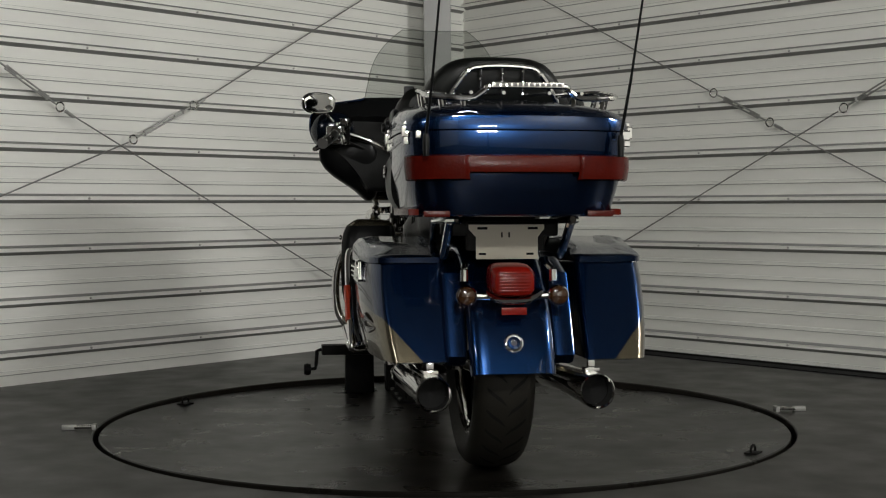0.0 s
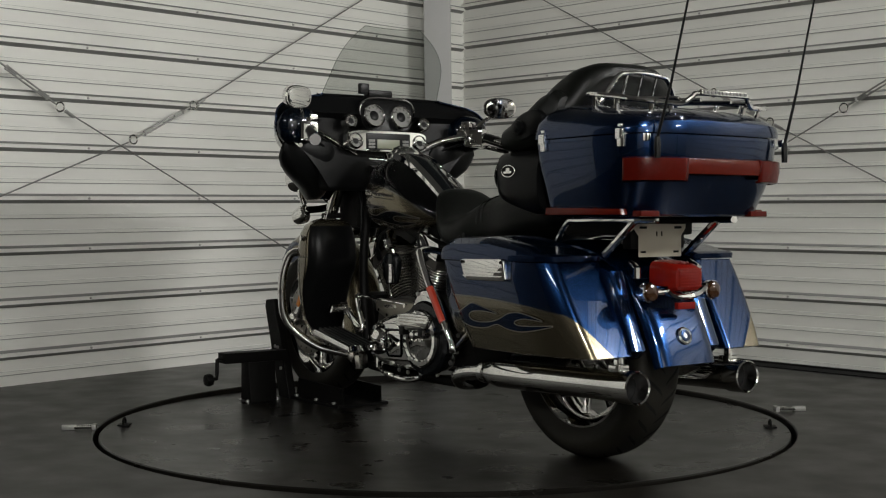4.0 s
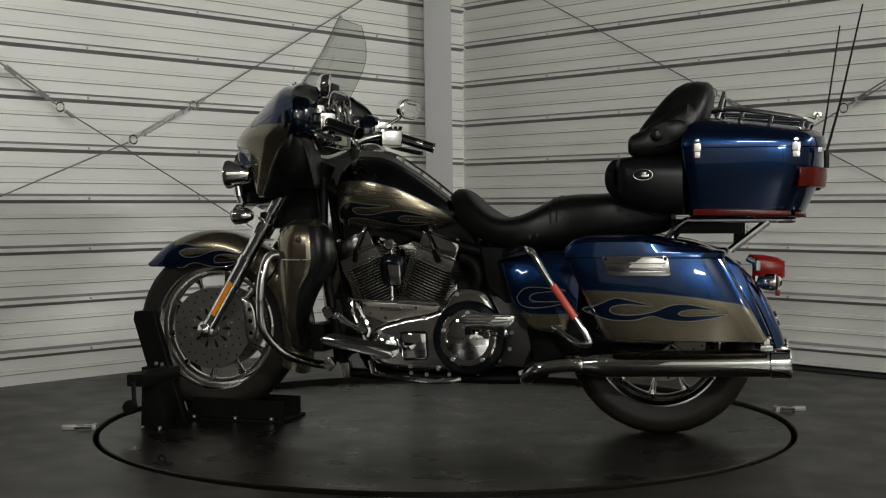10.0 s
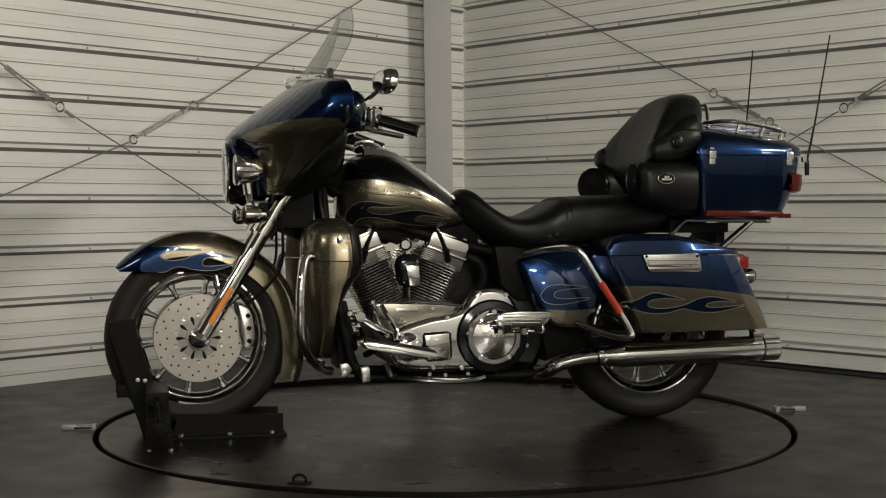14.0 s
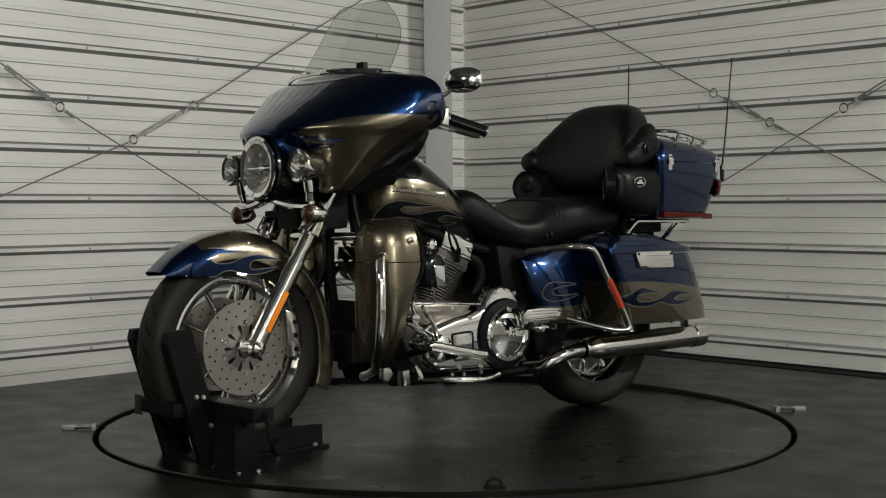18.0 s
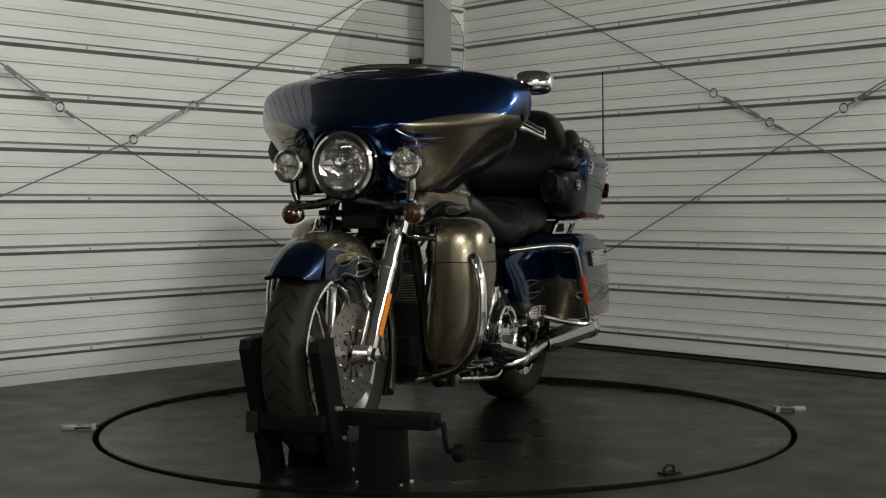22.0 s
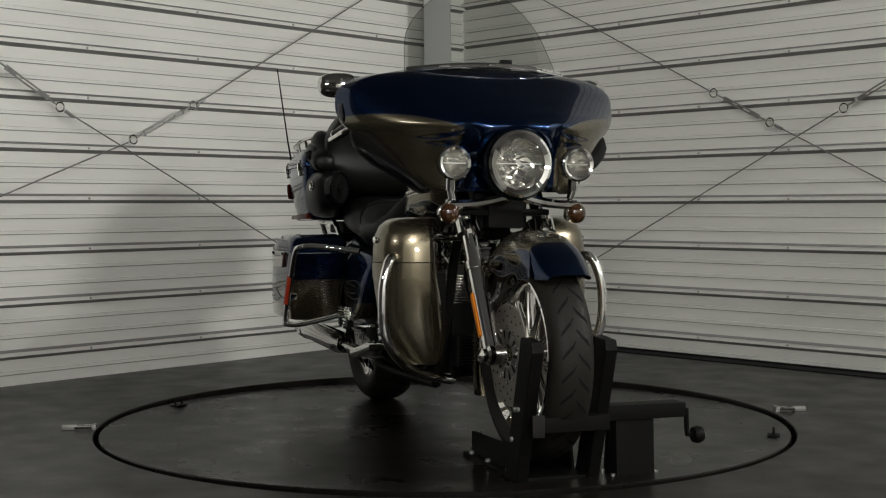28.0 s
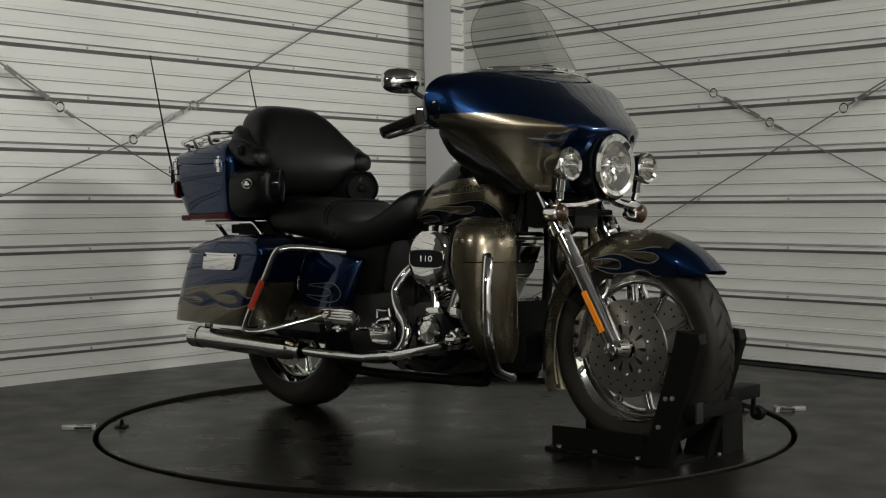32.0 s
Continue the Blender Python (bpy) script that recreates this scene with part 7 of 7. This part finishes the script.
def build_chock():
    bm = bmesh.new()
    box(bm, 0.57, 1.03, -0.115, 0.115, 0.0, 0.012, 0.002)
    part("base_plate", bm, MATTE, chock)
    for s in (1, -1):
        bm = bmesh.new()
        slab(bm, [(0.58, 0.0), (0.58, 0.075), (0.93, 0.085), (0.95, 0.0)], s * 0.082, s * 0.090)
        part("side_rail", bm, MATTE, chock, smooth=False)
        bm = bmesh.new()
        slab(bm, [(0.945, 0.0), (1.035, 0.0), (1.152, 0.37), (1.145, 0.398), (1.068, 0.405), (1.058, 0.36)], s * 0.090, s * 0.126, 0.004)
        part("cheek_plate", bm, MATTE, chock, "folded black steel cheek", smooth=False)
        for x, z in ((1.035, 0.205), (1.058, 0.208), (1.01, 0.12)):
            bm = bmesh.new()
            lathe(bm, [(0.007, 0), (0.007, 0.006), (0.0, 0.007)], axis((x, s * 0.126, z), (0, s, 0)), 8)
            part("bolt", bm, STEEL, chock)
        for x in (0.62, 0.76, 0.92):
            bm = bmesh.new()
            lathe(bm, [(0.008, 0), (0.008, 0.008), (0.0, 0.009)], axis((x, s * 0.105, 0.012), (0, 0, 1)), 8)
            part("bolt", bm, STEEL, chock)
    bm = bmesh.new()
    box(bm, 1.085, 1.125, -0.105, 0.115, 0.150, 0.192, 0.003)
    part("cross_bar", bm, MATTE, chock)
    bm = bmesh.new()
    box(bm, 1.125, 1.132, -0.115, -0.08, 0.140, 0.20, 0.002)
    part("bracket", bm, FINM, chock)
    bm = bmesh.new()
    box(bm, 0.965, 1.035, 0.12, 0.400, 0.158, 0.200, 0.004)
    arm = part("arm", bm, MATTE, chock, "black square-tube arm")
    bm = bmesh.new()
    slab(bm, [(0.945, 0.0), (1.035, 0.0), (1.030, 0.158), (0.965, 0.158)], 0.180, 0.300, 0.004)
    part("leg", bm, MATTE, arm)
    for x in (0.958, 1.025):
        for y in (0.173, 0.307):
            bm = bmesh.new()
            lathe(bm, [(0.007, 0), (0.007, 0.008), (0.0, 0.009)], axis((x, y, 0.0), (0, 0, 1)), 8)
            part("bolt", bm, STEEL, chock)
    bm = bmesh.new()
    tube(bm, [(1.00, 0.400, 0.180), (1.00, 0.420, 0.174), (0.995, 0.424, 0.122), (0.99, 0.428, 0.100), (0.99, 0.462, 0.097)], 0.008, 8)
    part("crank", bm, MATTE, arm)
    bm = bmesh.new()
    lathe(bm, [(0.0, -0.016), (0.022, -0.014), (0.026, 0.0), (0.022, 0.014), (0.0, 0.016)], axis((0.99, 0.462, 0.097), (0, 1, 0)), 16)
    part("crank_knob", bm, MATTE, arm)


build_chock()

# tie-down eyes on the turntable's rim
for ax, ay in ((0.664, 0.986), (-0.79, -0.882)):
    d = Vector((ax, ay, 0)).normalized() * (R_RING - 0.075)
    bm = bmesh.new()
    m = Matrix.Translation(d + Vector((0, 0, 0.0085))) @ pose(0, 0, 0, 0, 0, math.degrees(math.atan2(ay, ax)) + 90)
    box(bm, -0.028, 0.028, -0.020, 0.020, 0.0, 0.006, 0.002, m)
    tube(bm, [m @ Vector(p) for p in ((-0.018, 0, 0.004), (-0.018, 0, 0.018), (0, 0, 0.026), (0.018, 0, 0.018), (0.018, 0, 0.004))], 0.004, 8, 4)
    part("tie_down_eye", bm, MATTE, table, "small steel tie-down eye")


# ---------------------------------------------------------------- floor fittings
def floor_latch(m):
    la = thing("floor_latch", "small steel rod latch lying on the floor", "latch", "floor latches")
    bm = bmesh.new()
    for y in (-0.014, 0.014):
        tube(bm, [(0.0, y, 0.010), (0.062, y, 0.010)], 0.0045, 8)
    part("rod", bm, CHROME, la)
    bm = bmesh.new()
    box(bm, 0.060, 0.105, -0.010, 0.010, 0.0, 0.018, 0.004)
    part("block", bm, STEEL, la)
    bm = bmesh.new()
    box(bm, -0.010, 0.004, -0.022, 0.022, 0.0, 0.018, 0.003)
    part("block", bm, STEEL, la)
    la.matrix_basis = m
    return la


la = floor_latch(Matrix.Translation((1.222, 0.160, FZ)) @ pose(0, 0, 0, 0, 0, 3))
copy_thing(la, Matrix.Translation((-1.200, -0.170, FZ)) @ pose(0, 0, 0, 0, 0, 188))


# ---------------------------------------------------------------- brace cables
def wall_point(way, inw, along, z, off):
    return CORNER + way * along + inw * off + Vector((0, 0, z))


def brace(way, inw, a, b, buckle, off, label):
    """A wire rope across the wall from a to b, with a turnbuckle between the rings at buckle."""
    th = thing("brace_cable", label, "cable", "wall brace cables")
    P = lambda p: wall_point(way, inw, p[0], p[1], off)
    r0, r1 = P(buckle[0]), P(buckle[1])
    bm = bmesh.new()
    A, B = P(a), P(b)
    d = (r1 - r0).normalized()
    tube(bm, [A, r0 - d * 0.03], 0.0033, 7)
    tube(bm, [r1 + d * 0.03, B], 0.0033, 7)
    part("rope", bm, CABLE, th)
    for r in (r0, r1):
        bm = bmesh.new()
        side = inw.cross(d).normalized()
        tube(bm, [r + (d * math.cos(t) + side * math.sin(t)) * 0.020 for t in [2 * math.pi * k / 20 for k in range(21)]], 0.0045, 8)
        part("ring", bm, CHROME, th, "bright steel ring")
    bm = bmesh.new()
    side = inw.cross(d).normalized()
    q0, q1 = r0 + d * 0.07, r1 - d * 0.07
    for s in (-1, 1):
        tube(bm, [q0 + side * 0.0075 * s, q1 + side * 0.0075 * s], 0.004, 8)
    tube(bm, [r0 + d * 0.026, q0 + d * 0.05], 0.0045, 8)
    tube(bm, [r1 - d * 0.026, q1 - d * 0.05], 0.0045, 8)
    for q in (q0, q1):
        tube(bm, [q - side * 0.011, q + side * 0.011], 0.006, 8)
    part("turnbuckle", bm, STEEL, th, "galvanised turnbuckle")
    for s in (0.040,):
        bm = bmesh.new()
        tube(bm, [r1 + d * 0.03, r1 + d * 0.075], 0.008, 8)
        part("clamp", bm, STEEL, th)
    return th


WIRE = "wire rope brace with turnbuckle on the siding"
brace(DL, NL, (5.0, -0.46 + 0.48), (0.30, 2.203), ((2.307, 1.086), (1.974, 1.258)), 0.045, WIRE)
brace(DL, NL, (4.9, 2.50), (0.37, 0.03), ((2.99, 1.40), (2.685, 1.212)), 0.060, WIRE)
brace(DR, NR, (0.20, 2.150), (4.35, 0.04), ((1.78, 1.321), (2.092, 1.163)), 0.045, WIRE)
brace(DR, NR, (0.18, 0.06), (4.6, 2.30), ((2.478, 1.207), (2.80, 1.37)), 0.060, WIRE)


# ---------------------------------------------------------------- movement
def motions():
    shift = Matrix.Translation((0, -0.017, 0))
    rows = [(float(t), LEAN @ pose(0, 0, 0, 0, 0, heading(t))) for t in range(33)]
    walk(table, rows)
    walk(bike, [(t, m @ shift) for t, m in rows])
    walk(chock, [(t, m @ shift) for t, m in rows])


motions()
